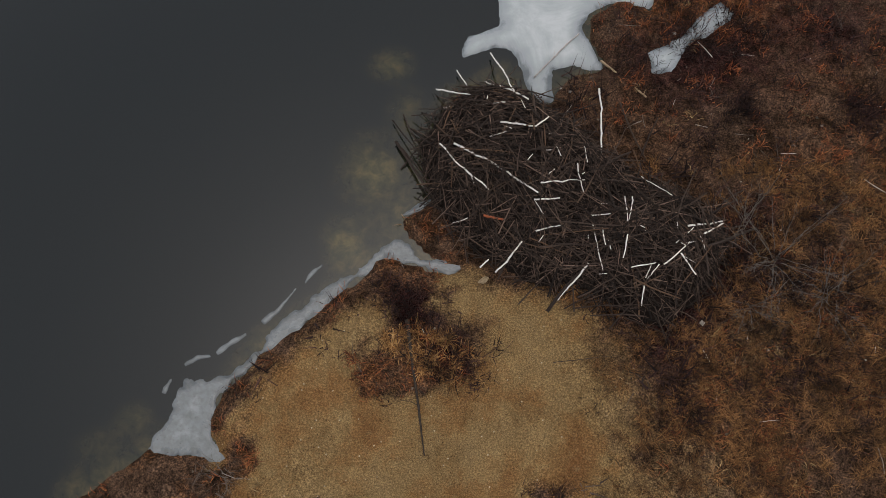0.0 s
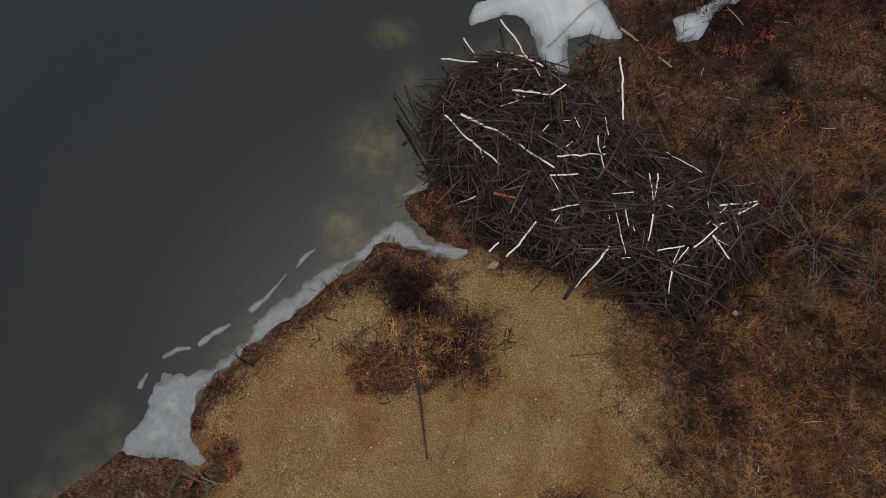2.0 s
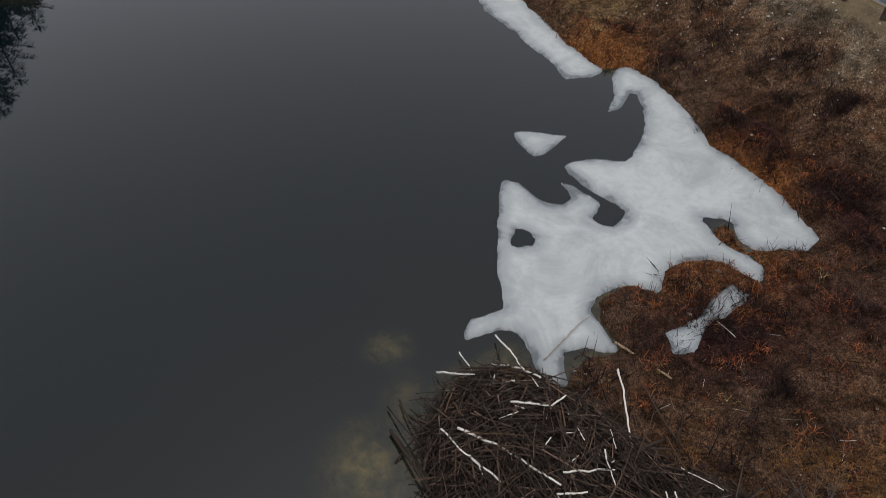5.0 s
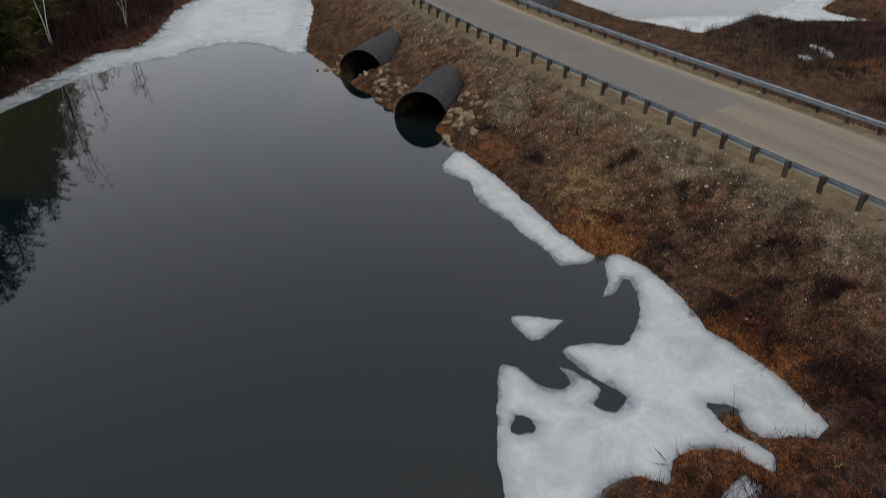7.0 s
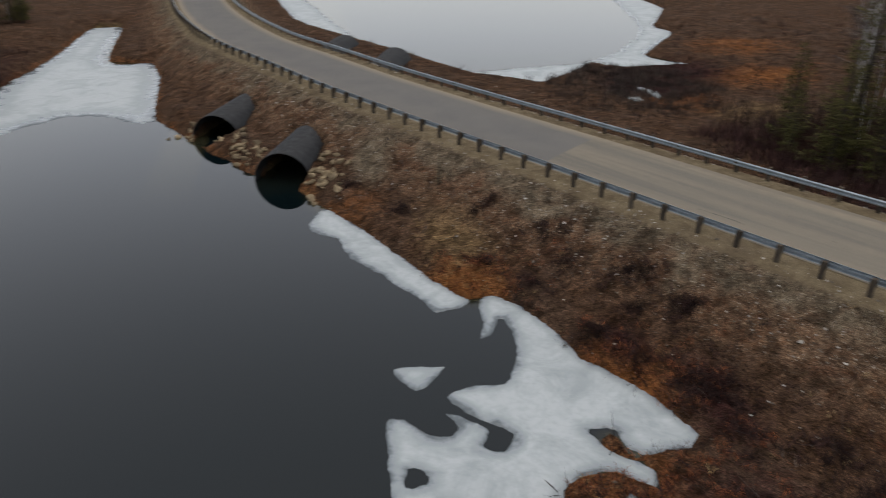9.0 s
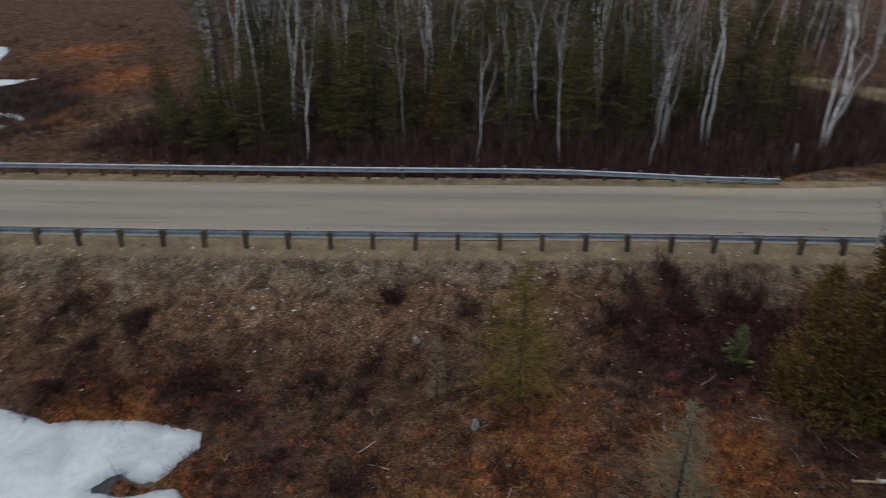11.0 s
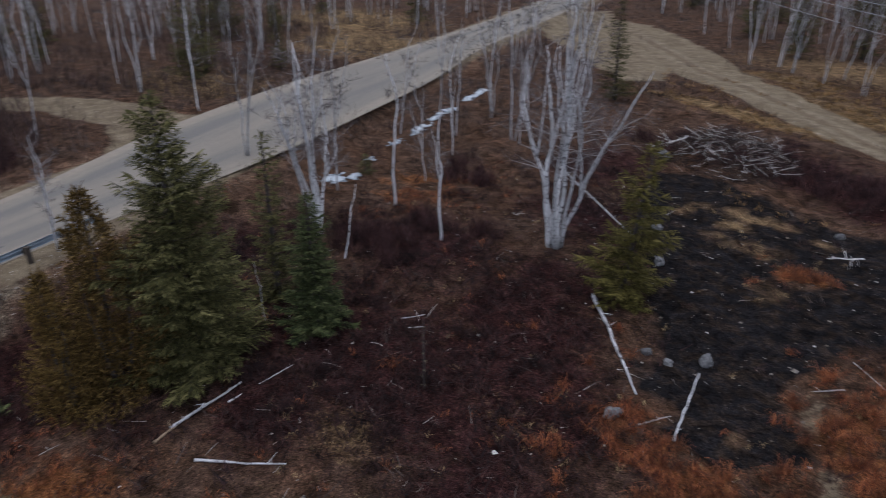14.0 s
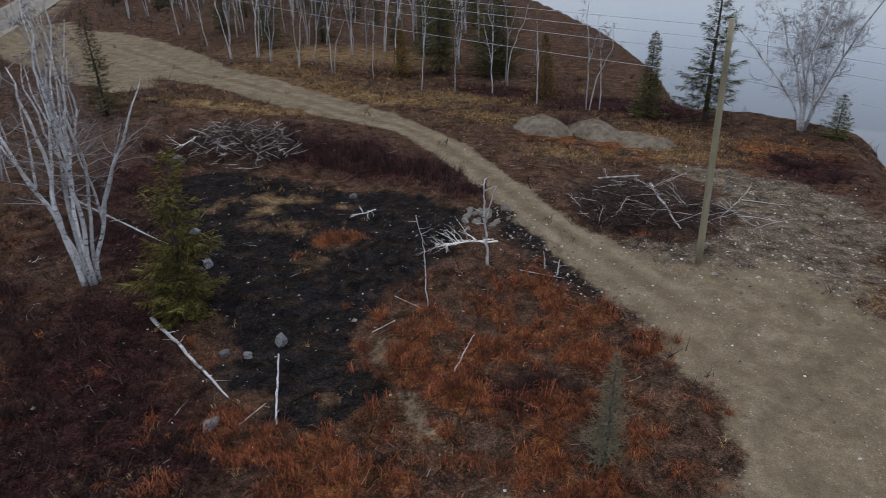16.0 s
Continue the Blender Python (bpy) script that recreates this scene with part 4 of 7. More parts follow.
def culvert(mouth, far_end, radius=1.98, level=.02):
    a, b = np.array(mouth), np.array(far_end)
    length = float(np.linalg.norm(b - a))
    sides, pitch, per = 36, .26, 4
    n = int(length / pitch * per)
    w = np.arange(sides) * 2 * math.pi / sides
    s = Soup()
    rows = []
    for shell, thick in ((1, .03), (-1, 0)):
        k = np.arange(n + 1)
        r = radius + thick + .035 * np.cos(k * 2 * math.pi / per)
        v = np.stack([np.outer(r, np.cos(w)), np.repeat((k * pitch / per)[:, None], sides, 1), np.outer(r, np.sin(w))], 2).reshape(-1, 3)
        i = (np.arange(n)[:, None] * sides + np.arange(sides)[None])
        j = np.roll(i, -1, 1)
        q = np.stack([i, j, j + sides, i + sides], 2).reshape(-1, 4)
        s.bulk(v, q if shell > 0 else q[:, ::-1])
        rows.append(s.n - len(v))
    for start in (0, n * sides):
        s.f += [(rows[0] + start + j, rows[1] + start + j, rows[1] + start + (j + 1) % sides, rows[0] + start + (j + 1) % sides) for j in range(sides)]
    me = s.mesh("culvert_pipe", PIPE_STEEL, True)
    ob = thing("culvert", "dark corrugated steel culvert pipe half under water", "culvert", "pair of culverts", "", me,
               pose(a[0], a[1], level, 0, 0, math.degrees(math.atan2(b[1] - a[1], b[0] - a[0])) - 90))
    return ob


for mouth, far_end in PIPES:
    culvert(mouth, far_end)

# ---- stones ----
TAN_STONE = simple("tan_riprap", (.15, .11, .062), (.34, .265, .165), .5, .9, 0, .25, True, .5, .03, None, .45)
GREY_STONE = simple("grey_granite", (.07, .07, .068), (.21, .205, .195), .3, .88, 0, .25, True, .5, .03, None, .3)
rocks = [rock_mesh("riprap", TAN_STONE, 50 + i, .62, 2) for i in range(5)]
rng = random.Random(12)
for (mx, my), spread, count in (((1.6, 44.2), 1.0, 30), ((-3.6, 51.2), .9, 26), ((-9.2, 58.6), .9, 10), ((1.6, 47.5), .8, 12), ((-4.6, 54), .9, 12)):
    for k in range(count):
        x, y = mx + rng.gauss(0, spread) * .75, my + rng.gauss(0, spread)
        z = max(on(x, y)[2], -.05)
        size = rng.uniform(.13, .33)
        thing("riprap_stone", "tan angular stone beside the culvert", "stone", "riprap round the culverts", "", rng.choice(rocks),
              pose(x, y, z + size * .2, rng.uniform(0, 40), rng.uniform(0, 40), rng.uniform(0, 360)) @ Matrix.Diagonal((size, size * rng.uniform(.7, 1.2), size, 1)))
greys = [rock_mesh("boulder", GREY_STONE, 80 + i, .75, 3) for i in range(4)]
PALE_STONE = simple("pale_fieldstone", (.105, .094, .075), (.27, .248, .208), .3, .9, 0, .2, True, .5, .03, None, .3)
pales = [rock_mesh("boulder", PALE_STONE, 180 + i, .75, 2) for i in range(4)]
for x, y, size, up, label in ((12.3, -22.8, .62, .9, "pale pointed boulder standing in burnt ground"), (14.2, -21.4, .40, .7, "grey rounded stone at the burn's edge"),
                              (13.2, -21.5, .38, .7, "grey rounded stone at the burn's edge"), (18.4, -27.7, .55, .8, "grey stone under the spruce"),
                              (21.1, -31.0, .6, .7, "grey stone beside burnt ground"), (27.7, -40.3, 1.1, .5, "flat grey boulder beside the brush pile"),
                              (14.3, -37.9, .5, .7, "grey stone in dry grass"), (12.5, -17.3, .6, .7, "dark grey boulder half sunk in sedge"),
                              (6.6, -36, .38, .7, "pale stone in a heap by the track"), (6.0, -34.5, .42, .7, "pale stone in a heap by the track"), (5.4, -35.2, .45, .7, "pale stone in a heap by the track"),
                              (5.0, -34.2, .36, .7, "pale stone in a heap by the track"), (5.8, -35.6, .34, .7, "pale stone in a heap by the track"), (-8.5, -43.9, .42, .7, "pale stone on gravel"), (-9.4, -28.4, .2, .7, "small pale stone on gravel"),
                              (-10.4, -30.6, .22, .7, "small pale stone on gravel"), (17.6, 8.3, .34, .6, "flat pale stone on the slope"), (20.4, 12.4, .3, .6, "flat pale stone on the slope")):
    size *= .62
    thing("boulder", label, "boulder", "", "", rng.choice(pales if "heap" in label or "small pale" in label else greys), pose(x, y, on(x, y)[2] + size * .25, 0, rng.uniform(-12, 12), rng.uniform(0, 360)) @ Matrix.Diagonal((size, size * .85, size * up * 1.2, 1)))
for k in range(16):
    x, y, size = 5.7 + rng.gauss(0, .75), -35.3 + rng.gauss(0, .85), rng.uniform(.14, .30)
    thing("boulder", "pale stone in a heap by the track", "boulder", "stone heap", "", rng.choice(pales), pose(x, y, on(x, y)[2] + size * .3, rng.uniform(0, 30), rng.uniform(0, 30), rng.uniform(0, 360)) @ Matrix.Diagonal((size, size * .85, size, 1)))
LEDGE = simple("sandy_spoil", (.075, .060, .042), (.20, .168, .125), .6, 1.0, 0, .0, False, .5, .05)
def mound_mesh(seed):
    """A soft dome of loose earth, one metre in reach and height, with slumped sides."""
    rg = np.random.default_rng(seed)
    ph = rg.uniform(0, 6.28, 4)
    rings, sides = 14, 40
    s = Soup()
    q, w = np.meshgrid(np.linspace(0, 1, rings + 1), np.arange(sides) * 2 * math.pi / sides, indexing="ij")
    r = q * (1 + .16 * np.sin(2 * w + ph[0]) + .10 * np.sin(3 * w + ph[1]) + .05 * np.sin(7 * w + ph[2]))
    x, y = r * np.cos(w), r * np.sin(w)
    z = (1 - q ** 2) ** 1.25 * (1 + .12 * np.sin(2 * w + ph[3])) + .55 * (fbm(x, y, .5, seed) - .5) * (1 - q ** 2) - .12 * q
    i = np.arange(rings)[:, None] * sides + np.arange(sides)[None]
    j = np.roll(i, -1, 1)
    s.bulk(np.stack([x, y, z], 2).reshape(-1, 3), np.stack([i, i + sides, j + sides, j], 2).reshape(-1, 4))
    return s.mesh("earth_mound", LEDGE, True)


mounds = [mound_mesh(95 + i) for i in range(2)]
thing("earth_mound", "pale heap of sandy spoil on rusty ground", "earth heap", "spoil heaps", "", mounds[0], pose(4.4, -53.6, on(4.4, -53.6)[2], 0, 0, 20) @ Matrix.Diagonal((2.6, 2.3, 1.25, 1)))
thing("earth_mound", "low pale heap of sandy spoil", "earth heap", "spoil heaps", "", mounds[1], pose(.4, -54.6, on(.4, -54.6)[2], 0, 0, 70) @ Matrix.Diagonal((2.8, 2.4, .95, 1)))
thing("earth_mound", "low pale heap of sandy spoil", "earth heap", "spoil heaps", "", mounds[0], pose(-3.4, -53.4, on(-3.4, -53.4)[2], 0, 0, 160) @ Matrix.Diagonal((3.4, 2.4, .6, 1)))

# ---- wood ----
def birch_bark(name="birch_bark", pale=1.0):
    s = Shade(name, .75, 0, .25)
    mark = s.noise(.30, 5, .75, s.own, (.9, .9, 1.7), .5)
    blot = s.noise(.30, 5, .75, s.own, None, .5)
    c = s.ramp(s.noise(.5, 3, .6, s.own), (.3, (.43 * pale, .415 * pale, .395 * pale)), (.7, (.76 * pale, .75 * pale, .735 * pale)))
    c = s.mix(1.0, c, s.ramp(s.single(), (0, .58), (.5, .9), (1, 1.15)), "MULTIPLY")
    c = s.mix(s.ramp(blot, (.56, 0.0), (.66, .7)), c, (.15, .13, .115))
    c = s.mix(s.ramp(mark, (.56, 0.0), (.61, .88)), c, (.055, .047, .040))
    s.colour(c)
    s.bump(mark, .3, .01)
    return s.mat


def peeled_bark():
    s = Shade("peeled_birch", .7, 0, .3)
    n = s.noise(.09, 4, .7, s.own, (1, 1, 1))
    c = s.ramp(s.noise(.02, 3, .6, s.own), (.3, (.60, .57, .51)), (.7, (.84, .82, .78)))
    s.colour(s.mix(s.ramp(n, (.72, 0.0), (.78, .3)), c, (.26, .22, .18)))
    s.bump(n, .3, .006)
    return s.mat


BIRCH, PEELED = birch_bark(), peeled_bark()
# Grey bark, further darkened to paint in the shade inside the wood.
SHADED_GREY_BIRCH = birch_bark("shaded_grey_birch_bark", .74)
DEAD_GREY = simple("bleached_wood", (.30, .27, .24), (.58, .55, .51), .15, .85, 0, .2, True, .4, .006, None, .25)


def stick_bark():
    s = Shade("wet_brown_bark", .8, 0, .25)
    c = s.ramp(s.single(), (0, (.030, .021, .016)), (.5, (.054, .037, .028)), (.85, (.088, .061, .045)), (1, (.14, .082, .046)))
    k = s.ramp(s.island(), (0, .14), (.45, .5), (.75, 1.1), (.93, 2.3), (1, 3.6))
    s.colour(s.mix(1.0, s.mix(1.0, c, k, "MULTIPLY"), s.ramp(s.noise(.08, 4, .7), (.3, .7), (.7, 1.25)), "MULTIPLY"))
    s.bump(s.noise(.02, 3, .6), .4, .005)
    return s.mat


STICK = stick_bark()
RED_WOOD = simple("fresh_red_wood", (.22, .055, .02), (.36, .11, .045), .1, .8)
TAN_WOOD = simple("tan_wood", (.22, .15, .085), (.40, .30, .19), .12, .8)
BLACK_WOOD = simple("charred_log", (.020, .015, .011), (.058, .045, .034), .12, .85, 0, .25, True, .6, .01)


def bar(a, b, r1, r2, bend=.04, seed=0, n=5, sides=6):
    """A slightly crooked round bar from a to b."""
    r = random.Random(seed)
    a, b = np.array(a, float), np.array(b, float)
    far = np.linalg.norm(b - a)
    k = np.linspace(0, 1, n)[:, None]
    off = np.array([r.uniform(-1, 1), r.uniform(-1, 1), r.uniform(-.3, .8)]) * bend * far
    off2 = np.array([r.uniform(-1, 1), r.uniform(-1, 1), 0]) * bend * .5 * far
    p = a + (b - a) * k + off * np.sin(k * math.pi) + off2 * np.sin(k * 2 * math.pi)
    return tube(p, r1 + (r2 - r1) * k[:, 0], sides)


def crook(a, b, r1, r2, amount, seed, n=15, sides=8):
    """A knotty, crooked stem from a to b with an uneven girth."""
    rg = np.random.default_rng(seed + 9000)
    a, b = np.array(a, float), np.array(b, float)
    far = np.linalg.norm(b - a)
    k = np.linspace(0, 1, n)
    step = rg.normal(0, 1, (n, 3)) * (1, 1, .6)
    wander = np.cumsum(step, 0) / math.sqrt(n)
    wander = wander - wander[0] - np.outer(k, wander[-1] - wander[0])
    p = a + np.outer(k, b - a) + wander * amount * far
    return tube(p, (r1 + (r2 - r1) * k ** .8) * rg.uniform(.82, 1.15, n), sides), p


def log(name, label, a, b, r1, r2, material, seed=0, lift=None, stubs=0, bend=.03):
    """A log lying on the ground, with its broken side branches."""
    za = on(*a)[2] + (r1 * .7 if lift is None else lift[0])
    zb = on(*b)[2] + (r2 * .7 if lift is None else lift[1])
    floor_a, floor_b = (.02, .02) if lift is None else lift
    base = np.array((*a, max(za, floor_a)))
    s = Soup()
    r1, r2 = r1 * .66, r2 * .5
    body, line = crook((0, 0, 0), np.array((*b, max(zb, floor_b))) - base, r1, r2, bend * .42, seed)
    s.add(*body)
    ob = thing(name, label, "log", "", "", s.mesh("log", material, True), Matrix.Translation(base.tolist()))
    r = random.Random(seed + 1)
    span = np.array((*b, max(zb, floor_b))) - base
    for k in range(stubs * 2 + 2):
        p = line[r.randint(3, 13)]
        q = p + np.array([r.uniform(-1, 1), r.uniform(-1, 1), r.uniform(0, .8)]) * r.uniform(.12, .28) * (1 if k % 3 else 2.4) * min(1, .25 + r1 * 12)
        t = Soup()
        t.add(*bar(p, q, max(r2 * .55, .008), max(r2 * .15, .004), .12, seed + k, 4, 5))
        part("branch_stub", t.mesh("branch_stub", material), ob)
    return ob


log("fallen_log", "white fallen birch log at the edge of burnt ground", (18.4, -22.8), (12.7, -18.9), .15, .08, BIRCH, 1, None, 3)
log("fallen_log", "thin white birch pole lying on burnt ground", (12.0, -21.9), (10.2, -17.8), .05, .075, BIRCH, 2, None, 1)
log("fallen_log", "broken white birch log in dry heath", (21.2, -4.1), (22.2, -7.1), .10, .07, BIRCH, 3, None, 3)
log("fallen_log", "thin pale fallen birch pole in heath", (21.5, -6.3), (22.2, -9.3), .05, .03, BIRCH, 4)
log("fallen_log", "white birch log lying in brown grass", (19.1, -4.2), (17.3, -6.6), .085, .06, BIRCH, 5, None, 1)
log("fallen_log", "tan broken stub of a log", (20.8, -3.4), (21.4, -4.6), .09, .07, TAN_WOOD, 6)
log("fallen_log", "short pale pole in dark heath", (22.4, -14.7), (21.9, -15.6), .05, .045, BIRCH, 7)
log("fallen_log", "short pale pole in dark heath", (21.6, -14.5), (21.2, -15.1), .045, .04, BIRCH, 8)
log("fallen_log", "short weathered birch limb in sedge", (11.6, -17.6), (11.2, -19.0), .05, .03, DEAD_GREY, 9, None, 2)
log("fallen_log", "short pale stick on burnt ground", (7.8, -24.8), (8.6, -24.0), .045, .04, DEAD_GREY, 10)
log("fallen_log", "short pale stick in rusty sedge", (8.4, -26.8), (6.8, -25.8), .04, .03, DEAD_GREY, 11)
log("fallen_log", "pale forked branch in rusty sedge", (4.5, -21.6), (4.0, -23.2), .06, .02, DEAD_GREY, 12, (.05, .7), 3, .08)
log("fallen_log", "white birch limb on the brush heap", (-3.5, -41.1), (-4.8, -35.1), .11, .07, BIRCH, 13, (.7, .15), 4, .05)
log("fallen_log", "white crooked limb on the brush heap", (-.4, -42.0), (-3.0, -42.6), .09, .05, BIRCH, 14, (.3, .7), 3, .06)
log("fallen_log", "pale thin pole beside the brush heap", (-8.9, -41.9), (-11.8, -41.9), .05, .03, DEAD_GREY, 15, None, 3)
log("fallen_log", "pale thin pole on gravel", (3.0, -30.0), (.8, -29.3), .05, .03, DEAD_GREY, 16, None, 1)
log("fallen_log", "dead birch leaning through the spruce", (24.4, -26.4), (18.6, -27.8), .09, .05, BIRCH, 17, (3.4, .1), 4, .02)
log("fallen_log", "bleached log on the far bank", (-36.8, 57.2), (-32.6, 54.2), .16, .08, BIRCH, 18, (.5, .1), 4, .05)
log("fallen_log", "bleached pole on the far bank", (-37.2, 82.5), (-30.4, 79.6), .10, .06, BIRCH, 19, (.2, .1), 2)
log("fallen_log", "bleached pole on the far bank", (-41, 93), (-36.5, 91.5), .1, .06, BIRCH, 20, (.4, .2), 2)
log("fallen_log", "pale pole on the far bank", (-37.2, 85.5), (-33, 84), .07, .05, BIRCH, 21, (.3, .1), 2)
log("fallen_log", "charred tapering trunk lying across sand", (-.98, 3.95), (-.44, .18), .10, .035, BLACK_WOOD, 22, None, 2, .012)
log("fallen_log", "half bare birch log on frozen moss", (5.23, 12.73), (6.46, 11.13), .06, .055, TAN_WOOD, 23, (.13, .13))
log("fallen_log", "thin grey branch lying on the ice", (3.0, 12.1), (4.55, 13.75), .035, .045, DEAD_GREY, 24, (.12, .14), 1)
log("fallen_log", "thin white stick on brown ground", (7.49, 3.18), (7.67, 2.75), .025, .02, PEELED, 25)
log("fallen_log", "thin dry twig lying on sand", (3.2, 2.75), (5.0, 2.95), .018, .012, STICK, 26)


# ---- beaver lodge ----
LODGE = [(-1.0, 9.4), (-.1, 11.2), (1.4, 11.9), (2.6, 11.5), (3.4, 10.5), (5.1, 9.2), (6.8, 8.3), (8.4, 7.4), (8.7, 6.7), (8.0, 4.9), (6.4, 3.5), (4.4, 4.5), (2.9, 4.9), (.9, 5.9), (-.3, 7.5)]


def lodge_shape(x, y):
    a = 1.55 * np.exp(-(((x - 2.3) / 2.8) ** 2 + ((y - 8.7) / 2.6) ** 2) ** 1.3)
    b = .80 * np.exp(-(((x - 6.1) / 2.7) ** 2 + ((y - 6.1) / 2.2) ** 2) ** 1.3)
    c = .80 * np.exp(-(((x - 3.2) / 2.0) ** 2 + ((y - 6.4) / 1.7) ** 2) ** 1.3)
    return np.maximum(np.maximum(a, b), c) * smooth(-.25, .75, sdist(x, y, LODGE) + .5 * (fbm(x, y, .8, 83) - .5))


LODGE_RISE = lodge_shape(*np.meshgrid(np.arange(-3, 12, .08), np.arange(1, 15, .08)))


def lodge_rise(x, y):
    """Height of the heap above the ground, looked up between the knots of its table."""
    single = isinstance(x, float)
    h, w = LODGE_RISE.shape
    if single:
        u, v = (x + 3) / .08, (y - 1) / .08
        i, j = int(u), int(v)
        if u < 0 or v < 0 or i > w - 2 or j > h - 2:
            return 0.0
        u, v = u - i, v - j
        return float((LODGE_RISE[j, i] * (1 - u) + LODGE_RISE[j, i + 1] * u) * (1 - v) + (LODGE_RISE[j + 1, i] * (1 - u) + LODGE_RISE[j + 1, i + 1] * u) * v)
    u, v = (np.asarray(x, float) + 3) / .08, (np.asarray(y, float) - 1) / .08
    out = (u < 0) | (v < 0) | (u > w - 2) | (v > h - 2)
    i, j = np.clip(u, 0, w - 2).astype(int), np.clip(v, 0, h - 2).astype(int)
    return np.where(out, 0.0, LODGE_RISE[j, i])


def lodge_top(x, y):
    x, y = float(x), float(y)
    return float(max(on(x, y)[2], 0) + lodge_rise(x, y))


lodge = thing("beaver_lodge", "large beaver lodge of dark sticks with peeled birch", "beaver lodge")
# Mud core, coloured near black to stand in for shade between the sticks.
GAP_MUD = simple("lodge_mud_gap_shade", (.005, .0036, .003), (.020, .013, .010), .15, .95, 0, .15, False, .8, .05)
lx, ly = np.arange(-1.6, 10.2, .14), np.arange(3.0, 13, .14)
LX, LY = np.meshgrid(lx, ly)
rise = lodge_rise(LX, LY)
mound, _ = grid_mesh("mound", lx, ly, np.maximum(height(LX, LY), -.1) + rise + .22 * (fbm(LX, LY, .5, 81) - .5) - .16 * (rise < .16), GAP_MUD, rise > .03)
part("mound", mound, lodge, "muddy core of the lodge, blackened for shade between sticks")
PALE = [(1.58, 12.95, 2.17, 10.76, .045), (1.39, 11.83, 1.79, 11.08, .04), (1.93, 10.93, 2.56, 10.34, .045), (.47, 12.3, .82, 11.63, .035), (-.2, 11.59, .86, 10.82, .045),
        (.05, 10.82, 1.87, 10.28, .045), (1.67, 9.5, 2.69, 9.26, .045), (2.69, 9.26, 3.1, 9.64, .04), (.36, 9.03, 1.17, 8.39, .06), (1.17, 8.39, 2.73, 7.34, .055),
        (-.07, 9.18, .63, 8.19, .045), (.63, 8.19, 1.34, 7.49, .05), (2.63, 7.18, 3.37, 7.25, .04), (2.8, 7.6, 4.12, 7.85, .04), (3.9, 8.26, 4.1, 7.51, .03),
        (4.96, 11.34, 4.79, 8.93, .05), (4.32, 6.93, 4.92, 6.97, .03), (4.39, 6.63, 4.62, 5.28, .03)]
PALE2 = [(5.41, 7.55, 5.39, 6.72, .03), (5.63, 7.55, 5.42, 6.76, .03), (5.34, 6.3, 5.18, 5.61, .035), (7.14, 6.59, 8.38, 6.94, .05), (7.62, 6.39, 8.39, 6.86, .04), (6.82, 5.74, 7.23, 5.14, .04),
         (5.4, 5.34, 6.1, 5.47, .03), (5.86, 5.01, 6.19, 5.43, .035), (6.33, 5.43, 7.12, 6.1, .04), (5.75, 4.83, 5.7, 4.29, .03), (4.22, 5.49, 3.37, 4.52, .05), (6.02, 8.31, 6.8, 7.57, .022),
         (4.67, 6.59, 4.71, 6.01, .035), (2.7, 6.37, 3.44, 6.55, .035), (1.59, 5.36, 2.31, 6.09, .05), (1.14, 5.54, 1.39, 5.74, .045), (.29, 6.81, .75, 6.83, .03)]
for i, (x1, y1, x2, y2, r) in enumerate(PALE + PALE2):
    s = Soup()
    s.add(*crook((x1, y1, lodge_top(x1, y1) + .21), (x2, y2, lodge_top(x2, y2) + .21), r * .64, r * .46, .032, 200 + i, 12, 7)[0])
    part("birch_stick", s.mesh("birch_stick", PEELED, True), lodge, "white peeled birch stick")
rg = np.random.default_rng(17)
for i in range(34):
    x1, y1 = (rg.uniform(.0, 5.4), rg.uniform(6.0, 11.0)) if i % 2 else (rg.uniform(4.2, 8.2), rg.uniform(4.4, 7.6))
    if lodge_rise(x1, y1) < .3:
        continue
    turn, far = rg.uniform(0, math.pi), rg.uniform(.08, .5)
    x2, y2 = x1 + far * math.cos(turn), y1 + far * math.sin(turn)
    s = Soup()
    s.add(*crook((x1, y1, lodge_top(x1, y1) + .17), (x2, y2, lodge_top(x2, y2) + .19), .014, .010, .03, 260 + i, 6, 6)[0])
    part("birch_stick", s.mesh("birch_stick", PEELED, True), lodge, "short white peeled birch stick")
s = Soup()
s.add(*bar((1.21, 6.84, lodge_top(1.21, 6.84) + .16), (1.77, 6.7, lodge_top(1.77, 6.7) + .16), .045, .03, .03, 3))
part("red_stick", s.mesh("red_stick", RED_WOOD), lodge, "fresh reddish split stick")
DARK = [(-1.47, 9.74, -.2, 7.59, .05), (-1.28, 9.52, -.35, 8.2, .03), (7.64, 6.01, 9.41, 6.75, .05), (3.06, 4.2, 4.25, 5.49, .055), (-1.26, 10.71, -.68, 9.46, .025), (6.16, 9.11, 6.79, 10.41, .03),
        (4.35, 8.13, 5.83, 9.22, .05), (-.9, 10.1, .2, 8.6, .035), (8.3, 7.4, 9.2, 8.0, .03), (6.0, 7.4, 7.0, 8.3, .04), (-1.6, 10.5, -.1, 8.3, .022), (-1.0, 10.2, .5, 8.7, .03), (2.6, 11.6, 4.0, 11.0, .025), (2.9, 11.3, 4.2, 11.7, .02),
        (5.6, 10.9, 6.3, 9.0, .03), (3.4, 10.2, 5.2, 10.9, .022), (7.9, 7.0, 9.0, 7.7, .03), (5.2, 6.9, 7.9, 6.3, .045), (4.6, 7.2, 6.2, 7.0, .05), (1.2, 6.3, 4.2, 6.6, .05)]
